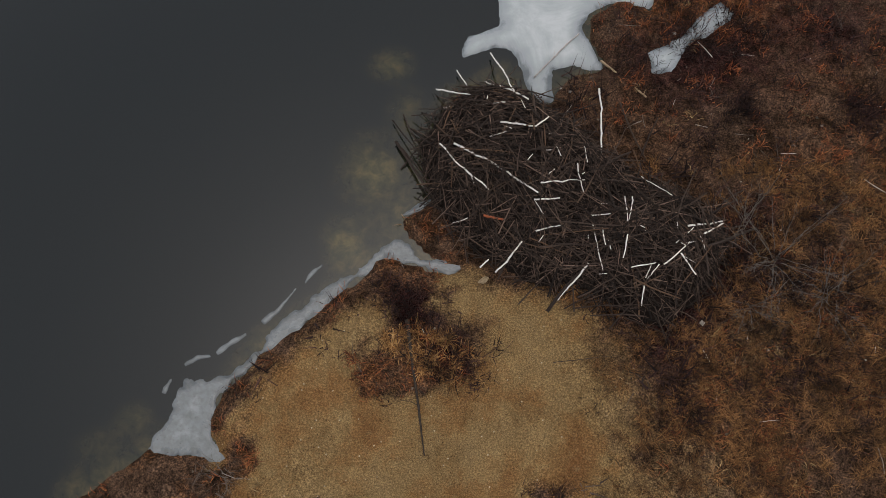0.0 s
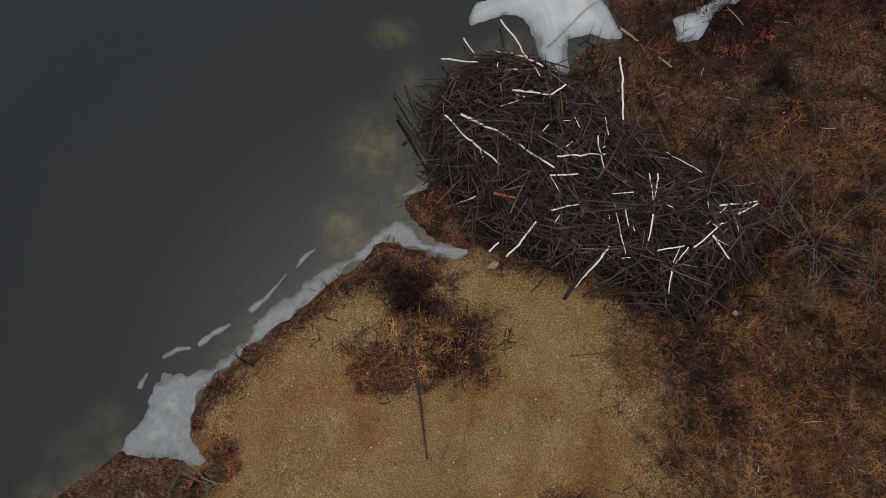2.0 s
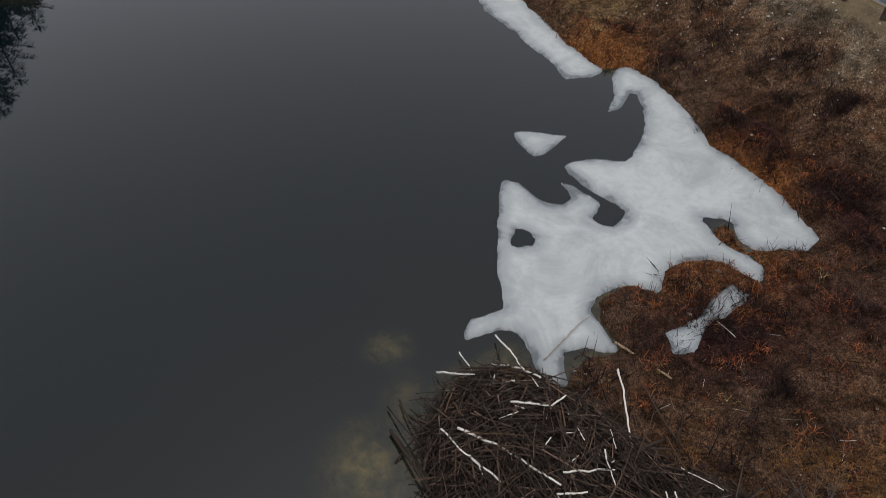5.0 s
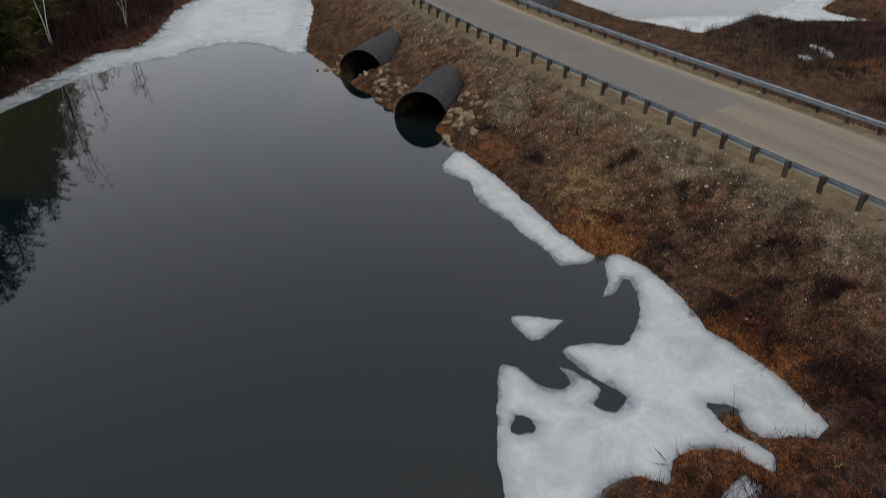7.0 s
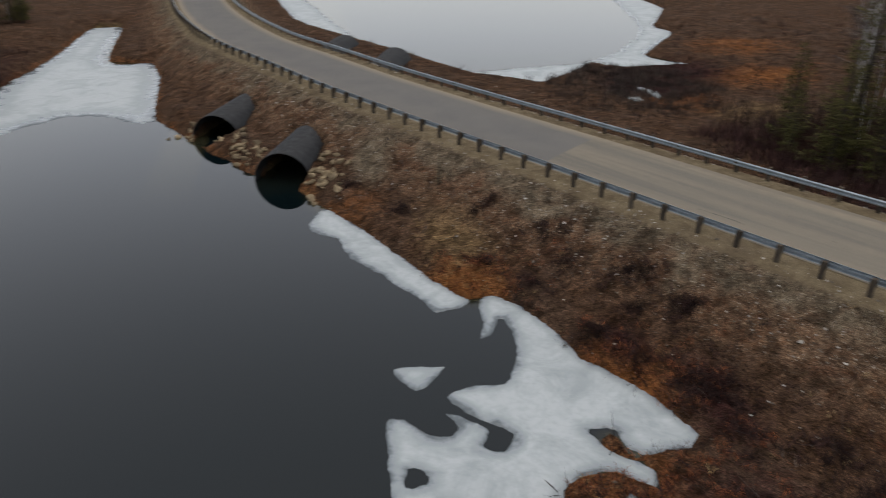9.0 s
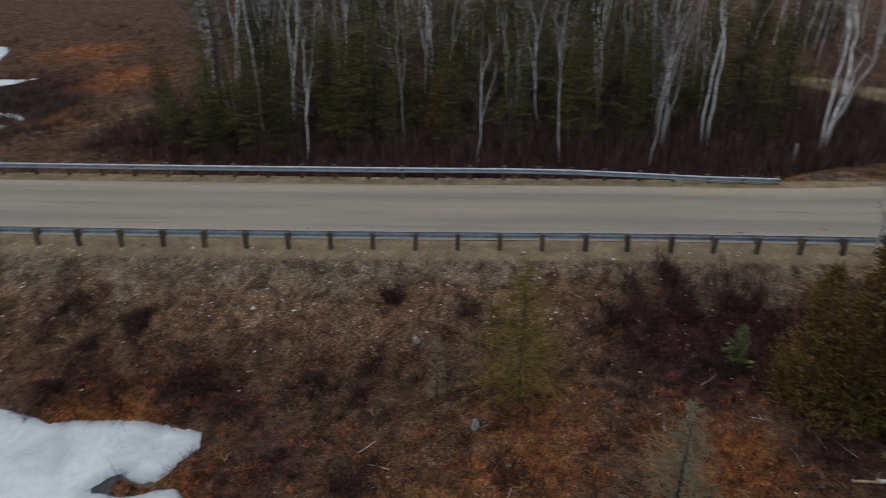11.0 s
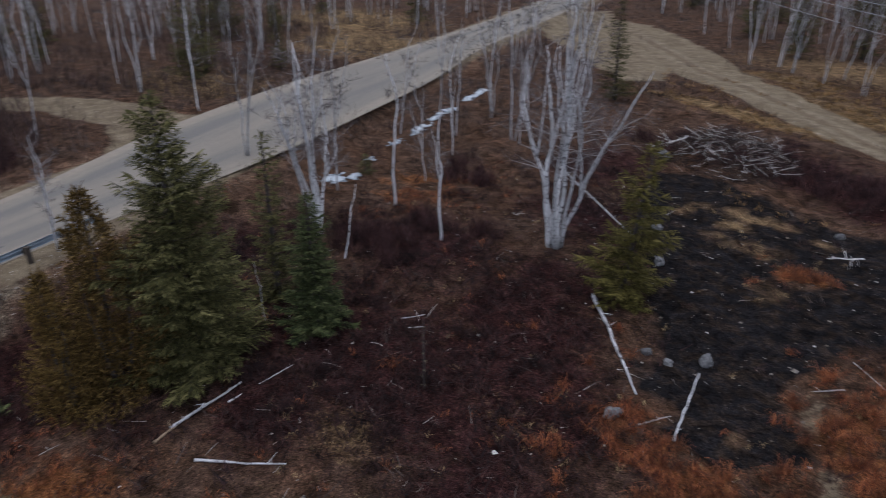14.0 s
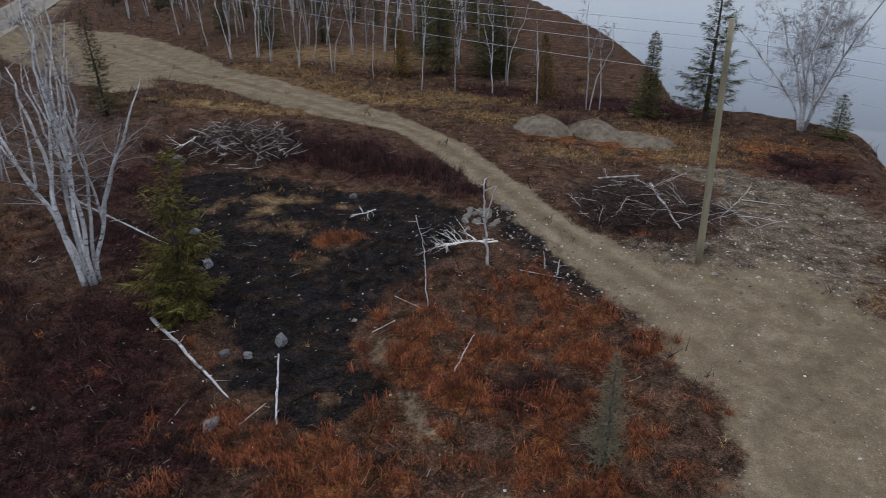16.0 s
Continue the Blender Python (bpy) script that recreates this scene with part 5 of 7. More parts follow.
for i, (x1, y1, x2, y2, r) in enumerate(DARK):
    s = Soup()
    s.add(*bar((x1, y1, lodge_top(x1, y1) + .15), (x2, y2, lodge_top(x2, y2) + .16), r, r * .6, .03, 300 + i, 5, 7))
    part("dark_limb", s.mesh("dark_limb", STICK, True), lodge, "long dark bark-covered limb")
stick_meshes = []
for i in range(14):
    s = Soup()
    s.add(*bar((-.5, 0, 0), (.5, 0, 0), .022, .014, .05, 400 + i, 4, 5))
    stick_meshes.append(s.mesh("stick", STICK))
rng = random.Random(7)


def lodge_spot():
    while True:
        x, y = rng.uniform(-1.2, 9.6), rng.uniform(3.3, 12.8)
        if lodge_rise(x, y) > .03 + .30 * rng.random() ** 2 and (x < 5.2 or y > 5.2 or rng.random() < .45):
            return x, y


def lodge_stick(long_):
    """Heading and slope of a stick that lies on the heap."""
    x, y = lodge_spot()
    a = rng.gauss(-.55, .8) if rng.random() < .5 else rng.uniform(0, math.pi)
    dx, dy = math.cos(a) * long_ / 2, math.sin(a) * long_ / 2
    z1, z2 = lodge_top(x - dx, y - dy), lodge_top(x + dx, y + dy)
    z = max((z1 + z2) / 2, lodge_top(x, y) - .05) + rng.uniform(.0, .20)
    return x, y, z, a, math.atan2(z2 - z1, long_) + rng.gauss(0, .1)


for i in range(300):
    far = rng.uniform(.7, 2.3)
    x, y, z, a, up = lodge_stick(far)
    m = Matrix.Translation((x, y, z + .05)) @ Matrix.Rotation(a, 4, "Z") @ Matrix.Rotation(-up, 4, "Y") @ Matrix.Diagonal((far, rng.uniform(.6, 1.3), rng.uniform(.6, 1.3), 1))
    part("stick", rng.choice(stick_meshes), lodge, "", m)
s = Soup()
for i in range(4000):
    far = rng.uniform(.25, 1.4)
    x, y, z, a, up = lodge_stick(far)
    d = np.array((math.cos(a) * math.cos(up), math.sin(a) * math.cos(up), math.sin(up))) * far / 2
    r = .005 + .019 * rng.random() ** 1.7
    s.add(*bar((x - d[0], y - d[1], z - d[2]), (x + d[0], y + d[1], z + d[2]), r, r * .6, .05, 1000 + i, 3, 4))
tagged(part("stick_tangle", s.mesh("stick_tangle", STICK), lodge, "dense tangle of thin dark sticks"), kind="stuff")
thing("rounded_stone", "yellow-brown rounded stone beside the lodge", "stone", "", "", rocks[1], pose(1.25, 5.15, .38, 0, 0, 30) @ Matrix.Diagonal((.17, .14, .14, 1)))

# ---- brush heaps ----
limbs = []
for i in range(15):
    s = Soup()
    body, line = crook((0, 0, 0), (1, 0, 0), .012, .005, .05, 500 + i, 8, 5)
    s.add(*body)
    for k in range(5):
        p = line[2 + k]
        s.add(*bar(p, p + (.18 + .03 * k, .14 * (-1) ** (k + i), .05 * math.sin(i + k)), .006, .002, .1, 520 + i + k, 4, 4))
    limbs.append(s.mesh("limb", (DEAD_GREY, STICK, DEAD_GREY, STICK, STICK)[i % 5]))


def brush_heap(label, cx, cy, rx, ry, top, count, seed, long_=(1.0, 2.6), pale=.35, mat_=0, stout=.8, tilt=(-.6, .4)):
    """A heap of cut limbs over a mat of thin dark twigs."""
    heap = thing("brush_heap", label, "brush heap", "heaps of cut brush")
    r = random.Random(seed)
    light, dark = [m for i, m in enumerate(limbs) if i % 5 in (0, 2)], [m for i, m in enumerate(limbs) if i % 5 not in (0, 2)]
    for k in range(count):
        a, q = r.uniform(0, 6.28), math.sqrt(r.random())
        x, y = cx + rx * q * math.cos(a), cy + ry * q * math.sin(a)
        z = on(x, y)[2] + top * (1 - q * q) * r.uniform(.3, 1) + .04
        far = r.uniform(*long_)
        m = Matrix.Translation((x, y, z)) @ Matrix.Rotation(r.uniform(0, 6.28), 4, "Z") @ Matrix.Rotation(r.uniform(*tilt), 4, "Y") @ Matrix.Diagonal((far, far * stout, far * stout, 1))
        part("limb", r.choice(light if r.random() < pale else dark), heap, "", m)
    if mat_:
        s = Soup()
        for k in range(mat_):
            a, q = r.uniform(0, 6.28), math.sqrt(r.random()) * 1.1
            x, y = cx + rx * q * math.cos(a), cy + ry * q * math.sin(a)
            z = on(x, y)[2] + max(0, top * (1 - q * q)) * r.uniform(.2, .95)
            p = np.array((x, y, z))
            s.add(*bar(p, p + np.array((r.uniform(-1, 1), r.uniform(-1, 1), r.uniform(-.15, .6))) * r.uniform(.3, .9), .013, .005, .1, seed * 1000 + k, 3, 3))
        tagged(part("twig_mat", s.mesh("twig_mat", STICK), heap, "thin dark red-brown twigs"), kind="stuff")
    return heap


brush_heap("bleached heap of cut birch brush by the track", 24.8, -43.9, 4.2, 3.6, 1.9, 300, 31, (.5, 1.6), .42, 2400, 1.35)
brush_heap("dark brush heap with white limbs near the pole", -3.4, -38.6, 4.2, 4.2, 1.0, 230, 32, (.8, 2.2), .22, 2200, .9)
def fallen_tree(label, x, y, turn, far, rise, thick, seed, boughs=9):
    """The bleached crown of a fallen tree: one limb along the ground and forking boughs."""
    crown = thing("fallen_tree", label, "fallen tree", m=pose(x, y, on(x, y)[2] + .05, 0, 0, turn))
    r = np.random.default_rng(seed)
    s = Soup()
    body, line = crook((0, 0, rise), (far, 0, .12), thick, thick * .45, .05, seed, 16, 7)
    s.add(*body)
    part("main_limb", s.mesh("main_limb", PEELED, True), crown)
    for k in range(boughs):
        p = line[int(r.integers(3, 15))]
        side = (-1) ** k
        d = unit(np.array((r.uniform(-.1, 1.0), side * r.uniform(.15, .9), r.uniform(-.2, .5))))
        reach = far * r.uniform(.18, .48)
        s = Soup()
        body, sub = crook(p, p + d * reach, thick * .5, thick * .15, .06, seed * 10 + k, 10, 6)
        s.add(*body)
        for q in range(4):
            w = sub[int(r.integers(3, 10))]
            e = unit(d + r.normal(0, .5, 3) * (1, 1, .4))
            s.add(*crook(w, w + e * reach * r.uniform(.2, .5), thick * .22, thick * .07, .07, seed * 100 + k * 5 + q, 6, 4)[0])
        part("bough", s.mesh("bough", PEELED if k % 3 else DEAD_GREY, True), crown)
    return crown


brush_heap("sparse bleached limbs beside the pole", -7.8, -37.8, 1.6, 1.2, .25, 16, 35, (1.4, 2.6), .8)

# ---- utility pole and wires ----
POLE = simple("treated_pole", (.17, .15, .09), (.29, .255, .17), .25, .85, 0, .2, True, .4, .006, (1, 1, .15))
WIRE = simple("bare_wire", (.32, .33, .34), (.44, .45, .46), .1, .5, .2)
pole = thing("utility_pole", "tall greenish-brown wooden utility pole on gravel", "utility pole")
s = Soup()
foot, head = np.array((-5.35, -31.42, 2.08)), np.array((-5.08, -31.46, 13.4))
k = np.linspace(0, 1, 9)[:, None]
s.add(*tube(foot + (head - foot) * k, .165 - .045 * k[:, 0], 14))
part("shaft", s.mesh("shaft", POLE, True), pole)
for z, side in ((11.05, -.17), (12.55, .17), (13.0, -.16)):
    s = Soup()
    c = foot + (head - foot) * ((z - foot[2]) / (head[2] - foot[2]))
    s.add(*tube([c, c + (side * .6, side * .75, 0), c + (side * .6, side * .75, .12)], [.03, .035, .045], 8))
    part("insulator", s.mesh("insulator", GREY_STONE, True), pole)
for z, sag, shift in ((11.05, 1.1, .0), (12.55, .9, .12), (13.05, .9, -.12), (12.0, 1.0, .05)):
    a = np.array((-5.2 + shift, -31.45, z))
    for end in ((74.5, -91.8, z + 1.5), (-85.0, 28.6, z + .5)):
        k = np.linspace(0, 1, 60)[:, None]
        p = a + (np.array(end) - a) * k
        p[:, 2] -= sag * 4 * (k * (1 - k))[:, 0] * (1.1 if end[0] > 0 else .9)
        s = Soup()
        s.add(*tube(p, np.full(60, .012), 5))
        thing("overhead_wire", "thin grey overhead power wire", "wire", "overhead wires", "", s.mesh("overhead_wire", WIRE))
sign = thing("marker_post", "short grey wooden marker post by the verge", "post", "", "", to_mesh(box(.14, .14, 1.75, .02), "marker_post", DEAD_GREY), pose(49.2, 1, on(49.2, 1)[2] - .1, 2, 1, 20))

# ---- trees ----
TWIG = simple("grey_twigs", (.085, .068, .064), (.17, .145, .138), .4, .85)
DARK_TWIG = simple("brown_twigs", (.045, .034, .031), (.105, .083, .075), .4, .85)
PALE_TWIG = simple("pale_birch_limbs", (.22, .205, .195), (.42, .40, .385), .4, .8)
BARK = simple("rough_conifer_bark", (.035, .028, .024), (.095, .080, .070), .15, .95, 0, .2, True, .6, .02)


def needles(name, dark, mid, light):
    s = Shade(name, .85, 0, .05)
    c = s.ramp(s.island(), (0, dark), (.55, mid), (1, light))
    k = s.ramp(s.single(), (0, .8), (1, 1.25))
    s.colour(s.mix(1.0, c, k, "MULTIPLY"))
    return s.mat


SPRUCE = needles("spruce_needles", (.023, .023, .010), (.070, .066, .023), (.155, .138, .053))
BLUE_SPRUCE = needles("blue_green_needles", (.019, .025, .011), (.056, .069, .025), (.135, .142, .056))
WOOD_SPRUCE = needles("dark_wood_needles", (.018, .018, .007), (.055, .053, .017), (.130, .117, .042))
CEDAR = needles("bronze_cedar", (.036, .024, .009), (.112, .071, .021), (.22, .145, .045))
LARCH = needles("yellow_larch", (.062, .046, .014), (.150, .108, .028), (.26, .19, .055))


class Ribbons:
    """Many thin slips, each one triangle or two, as one mesh."""

    def __init__(self):
        self.a, self.b, self.w, self.up = [], [], [], []

    def add(self, a, b, w, up=(0, 0, 1)):
        self.a.append(a), self.b.append(b), self.w.append(w), self.up.append(up)

    def into(self, soup, leaf=False):
        if not self.a:
            return
        a, b, w, up = (np.array(v, float) for v in (self.a, self.b, self.w, self.up))
        side = np.cross(b - a, up)
        side /= np.linalg.norm(side, axis=1, keepdims=True) + 1e-9
        side = side * w[:, None] / 2
        n = len(a)
        if leaf:
            m = a + (b - a) * .45
            v = np.stack([a, m + side, b, m - side], 1).reshape(-1, 3)
            f = np.arange(n)[:, None] * 4 + np.array([[0, 1, 2, 3]])
        else:
            v = np.stack([a + side, a - side, b], 1).reshape(-1, 3)
            f = np.arange(n)[:, None] * 3 + np.array([[0, 1, 2]])
        soup.bulk(v, f)


def unit(v):
    return v / (np.linalg.norm(v) + 1e-9)


def wander(rg, n, much):
    """A crooked drift that starts at nothing."""
    step = rg.normal(0, 1, (n, 3)) * (1, 1, .25)
    w = np.cumsum(step, 0)
    w = (w + np.roll(w, 1, 0)) / 2
    w = w - w[0]
    return w * much / math.sqrt(n)


def birch(label, h, seed, stems=1, r=.10, spread=.12, lean=(0, 0), low=.32, boughs=20, twigs=7, category="birch tree", fork=.6, fine_=1.0, bark=None, haze=None):
    """A bare birch: crooked white stems that fork, pale limbs and fine twigs."""
    rg = np.random.default_rng(seed)
    tree = thing("birch_tree", label, category, "trees")
    limbs_, fine = Soup(), Ribbons()
    turn = rg.uniform(0, 6.28)
    for k in range(stems):
        ang = turn + k * 6.28 / stems + rg.normal(0, .25)
        tip = np.array([lean[0], lean[1], 0]) + h * spread * rg.uniform(.2, 1.5) * (0 if stems == 1 else 1) * np.array([math.cos(ang), math.sin(ang), 0])
        hh = h * rg.uniform(.72, 1.0) if k else h
        root = np.array([math.cos(ang), math.sin(ang), 0]) * (r * rg.uniform(1.2, 2.6) if stems > 1 else 0)
        n = 18
        t = np.linspace(0, 1, n)
        p = root + np.outer(t ** 1.2, tip) + np.outer(t, (0, 0, hh)) + wander(rg, n, .065 * h) * t[:, None] ** .7
        rad = (r * (1 if stems == 1 else rg.uniform(.55, .85))) * (1 - t) ** .62 + .010
        rad[0] *= 1.3
        p[0, 2] -= .15
        s = Soup()
        s.add(*tube(p, rad, 7))
        lines = [(p, rad, 0.0)]
        for q in range(int(rg.random() < fork) + int(rg.random() < fork * .6)):
            i = int(rg.integers(5, 11))
            left = hh * (1 - t[i]) * rg.uniform(.55, .95)
            a = rg.uniform(0, 6.28)
            m = 11
            u = np.linspace(0, 1, m)
            d = unit(np.array([math.cos(a) * .34, math.sin(a) * .34, 1]) + unit(p[i + 1] - p[i]) * .6)
            fp = p[i] + np.outer(u * left, d) + wander(rg, m, .03 * h) * u[:, None] ** .6
            fr = rad[i] * .68 * (1 - u) ** .7 + .008
            s.add(*tube(fp, fr, 6))
            lines.append((fp, fr, t[i]))
        part("stem", s.mesh("stem", bark or BIRCH, True), tree)
        for line, girth, start in lines:
            m = len(line)
            for q in range(int((boughs if stems == 1 else max(6, boughs * .55)) * (1 - start * .6))):
                u = max(0, low - start) + (1 - max(0, low - start)) * rg.random() ** .85
                i = min(int(u * (m - 1)), m - 2)
                st = line[i] + (line[i + 1] - line[i]) * (u * (m - 1) - i)
                a = rg.uniform(0, 6.28)
                d = unit(np.array([math.cos(a), math.sin(a), rg.uniform(.15, 1.0)]))
                far = h * rg.uniform(.06, .21) * (1.2 - .7 * u)
                p1 = st + d * far * .35
                d1 = unit(d + rg.normal(0, .22, 3))
                p2 = p1 + d1 * far * .35
                end = p2 + unit(d1 + rg.normal(0, .25, 3) + (0, 0, .12)) * far * .35
                thick = girth[i] * .20 + .005
                limbs_.add(*tube([st, p1, p2, end], [thick, thick * .7, thick * .42, .004], 4, False))
                for w in range(twigs):
                    k2 = rg.uniform(.25, 1)
                    base = st + (p2 - st) * min(1, k2 * 1.5) + (end - p2) * max(0, k2 * 3 - 2)
                    dd = unit(d1 + rg.normal(0, .7, 3))
                    tipp = base + dd * far * rg.uniform(.2, .5)
                    fine.add(base, tipp, .026 * fine_, rg.normal(0, 1, 3))
                    for z in range(4):
                        b2 = base + (tipp - base) * rg.uniform(.3, 1)
                        fine.add(b2, b2 + unit(dd + rg.normal(0, .7, 3)) * far * rg.uniform(.15, .4), .017 * fine_, rg.normal(0, 1, 3))
    tagged(part("branchwork", limbs_.mesh("branchwork", PALE_TWIG), tree, "pale bare limbs"), kind="stuff")
    s = Soup()
    fine.into(s)
    tagged(part("twig_haze", s.mesh("twig_haze", haze or TWIG), tree, "fine grey bare twigs"), kind="stuff")
    return tree


def conifer(label, h, seed, material, wide=.20, whorls=24, per=8, name="spruce_tree", category="spruce tree", droop=.32, low=.03, gap=0.0, slip=.34, open_=1.0, power=.68, stem_mat=None, rich=True, rough=.22):
    """A conifer: tapered stem and whorls of drooping sprays, with an uneven outline."""
    rg = np.random.default_rng(seed)
    ph = rg.uniform(0, 6.28, 6)
    tree = thing(name, label, category, "trees")
    s = Soup()
    t = np.linspace(0, 1, 7)
    s.add(*tube(np.stack([.02 * h * np.sin(t * 2) * .3, 0 * t, t * h - .15 * (t == 0)], 1), .018 * h * (1 - t) ** .9 + .01, 7))
    part("trunk", s.mesh("trunk", stem_mat or BARK, True), tree)
    leaves, wood = Ribbons(), Ribbons()
    for k in range(whorls):
        u = low + (1 - low) * (k + rg.uniform(-.3, .3)) / whorls
        u = min(max(u, low), .985)
        reach = wide * h * (1 - u) ** power * rg.uniform(.72, 1.12) + .05 * h * .2
        n = max(3, int(per * (1 - u * .45)))
        start = rg.uniform(0, 6.28)
        for j in range(n):
            if rg.random() < gap:
                continue
            a = start + j * 6.28 / n + rg.normal(0, .16)
            swell = math.sin(2 * a + ph[0] + 5 * u) + .8 * math.sin(3 * a + ph[1] - 9 * u) + .9 * math.sin(a + ph[2] + 13 * u) + .7 * math.sin(23 * u + ph[3])
            far = max(.1, reach * rg.uniform(.62, 1.12) * (1 + rough * .55 * swell))
            out = np.array([math.cos(a), math.sin(a), 0])
            z0 = u * h
            sag = droop * rg.uniform(.5, 1.3) * (1 - u * .9) - .35 * u

            def at(q):
                return np.array([0, 0, z0]) + out * far * q + np.array([0, 0, -sag * far * q + .22 * far * q * q])
            wood.add(at(0), at(1), .03)
            across = np.array([-math.sin(a), math.cos(a), 0])
            m = max(4, int(far / (.105 * open_) / 1.25))
            for q in range(m):
                w = (q + .6) / m
                base = at(.12 + .86 * w)
                size = slip * (.42 + .55 * far * (1.05 - .70 * w)) * rg.uniform(.7, 1.25)
                for side in (-1, 1):
                    d = unit(out * rg.uniform(.5, .9) + across * side * rg.uniform(.5, 1.0) + np.array([0, 0, rg.uniform(-.42, .12)]))
                    leaves.add(base, base + d * size, min(.062 if rich else .20, size * rg.uniform(.22, .34)), (rg.normal(0, .35), rg.normal(0, .35), 1))
                    if rich:
                        for q2 in (.25, .45, .65, .85):
                            c = base + d * size * q2
                            d2 = unit(d + across * side * rg.uniform(-.9, .6) + np.array([0, 0, rg.uniform(-.5, .2)]))
                            leaves.add(c, c + d2 * size * .45, min(.045, size * .2), (rg.normal(0, .4), rg.normal(0, .4), 1))
            leaves.add(at(.75), at(1.10), .16, (rg.normal(0, .3), rg.normal(0, .3), 1))
    for q in range(8):
        a = rg.uniform(0, 6.28)
        leaves.add((0, 0, h * .95), (math.cos(a) * .1, math.sin(a) * .1, h * (1.0 + .015 * q / 8)), .07, rg.normal(0, 1, 3))
    s = Soup()
    leaves.into(s, True)
    part("crown", s.mesh("crown", material), tree)
    s = Soup()
    wood.into(s)
    tagged(part("boughwork", s.mesh("boughwork", BARK), tree, "thin dark boughs"), kind="stuff")
    return tree


def cedar(label, h, seed, wide=.2, count=4200, tops=2):
    """A cedar: crooked stems in a soft, lumpy crown of fine upward sprays."""
    rg = np.random.default_rng(seed)
    tree = thing("cedar_tree", label, "cedar tree", "trees")
    ph = rg.uniform(0, 6.28, 5)
    spires = []
    for k in range(tops + 1):
        hh = h * (1 if k == 0 else rg.uniform(.62, .85))
        a = ph[0] + k * 6.28 / max(1, tops)
        foot = np.array([math.cos(a), math.sin(a), 0]) * (0 if k == 0 else wide * h * .45)
        n = 12
        t = np.linspace(0, 1, n)
        line = foot * t[:, None] ** .5 + np.outer(t, (0, 0, hh)) + wander(rg, n, .03 * h) * t[:, None]
        line[0, 2] -= .15
        s = Soup()
        s.add(*tube(line, .012 * h * (1 - t) ** .8 + .008, 6))
        part("trunk", s.mesh("trunk", BARK, True), tree)
        spires.append((line, hh))
    leaves = Ribbons()
    for i in range(count):
        line, hh = spires[0] if rg.random() < .5 else spires[int(rg.integers(0, len(spires)))]
        u = .03 + .95 * rg.random() ** 1.5
        a = rg.uniform(0, 6.28)
        lump = 1 + .26 * math.sin(3 * a + ph[1] + 6 * u) + .22 * math.sin(2 * a + ph[2] - 11 * u) + .20 * math.sin(17 * u + ph[3]) + .15 * math.sin(5 * a + 29 * u)
        reach = wide * h * (hh / h) * min(1, .72 + 2.2 * u) * (1 - u) ** .85 * max(.25, lump)
        q = (.35 + .65 * rg.random() ** .6) * rg.uniform(.85, 1.1)
        k = u * 11
        j = min(int(k), 10)
        core = line[j] + (line[j + 1] - line[j]) * (k - j)
        out = np.array([math.cos(a), math.sin(a), 0])
        base = core + out * reach * q + (0, 0, rg.normal(0, .1))
        d = unit(out * .6 + np.array([0, 0, rg.uniform(.1, .9)]) + rg.normal(0, .4, 3))
        size = rg.uniform(.16, .36)
        leaves.add(base, base + d * size, .05, rg.normal(0, 1, 3))
        for z in (.2, .45, .7):
            c = base + d * size * z
            leaves.add(c, c + unit(d + rg.normal(0, .7, 3)) * size * .6, .036, rg.normal(0, 1, 3))
    s = Soup()
    leaves.into(s, True)
    part("crown", s.mesh("crown", CEDAR), tree)
    return tree


LARCH_TWIG = simple("olive_grey_twigs", (.10, .088, .052), (.18, .16, .10), .4, .85)


def bare_larch(label, h, seed, wide=.17, whorls=42, per=13, colour=None, look_="fine grey leafless twigs"):
    """A small leafless larch: a straight stem in a haze of grey twigs."""
    rg = np.random.default_rng(seed)
    tree = thing("larch_tree", label, "larch tree", "trees")
    s = Soup()
    s.add(*tube([(0, 0, -.1), (0.02, 0, h * .5), (0, 0, h)], [.014 * h + .01, .009 * h + .006, .006], 6))
    part("trunk", s.mesh("trunk", BARK, True), tree)
    fine = Ribbons()
    for k in range(whorls):
        u = .06 + .92 * k / whorls
        for j in range(per):
            a = rg.uniform(0, 6.28)
            far = wide * h * (1 - u) ** .8 * rg.uniform(.5, 1.1) + .06
            b = np.array([0, 0, u * h])
            d = unit(np.array([math.cos(a), math.sin(a), rg.uniform(-.05, .45)]))
            fine.add(b, b + d * far, .034, rg.normal(0, 1, 3))
            for q in range(8):
                c = b + d * far * rg.uniform(.25, .95)
                fine.add(c, c + unit(d + rg.normal(0, .8, 3)) * far * rg.uniform(.25, .5), .022, rg.normal(0, 1, 3))
    s = Soup()
    fine.into(s)
    tagged(part("twig_haze", s.mesh("twig_haze", colour or LARCH_TWIG), tree, look_), kind="stuff")
    return tree


def plant(tree, x, y, turn=0.0, scale=1.0, lean=(0, 0)):
    tree.matrix_basis = pose(x, y, on(x, y)[2], lean[0], lean[1], turn) @ Matrix.Scale(scale, 4)
    return tree


# the trees that stand alone or near the water
plant(conifer("tall green spruce with dense drooping boughs", 11.0, 1, SPRUCE, .225, 46, 12, slip=.36, open_=.6, power=.60, rough=.34), 24.3, -6.2, 10)
plant(cedar("bronze-green cedar beside the tall spruce", 8.0, 2, .30, 6000, 3), 24.8, -3.5, 40)
plant(cedar("low bronze-green cedar in front of the spruce", 5.4, 23, .26, 3000, 2), 24.6, -1.7, 130)
plant(conifer("blue-green spruce with upswept tips", 6.3, 3, BLUE_SPRUCE, .27, 30, 11, slip=.32, open_=.65, power=.75), 24.3, -11.5, 0)
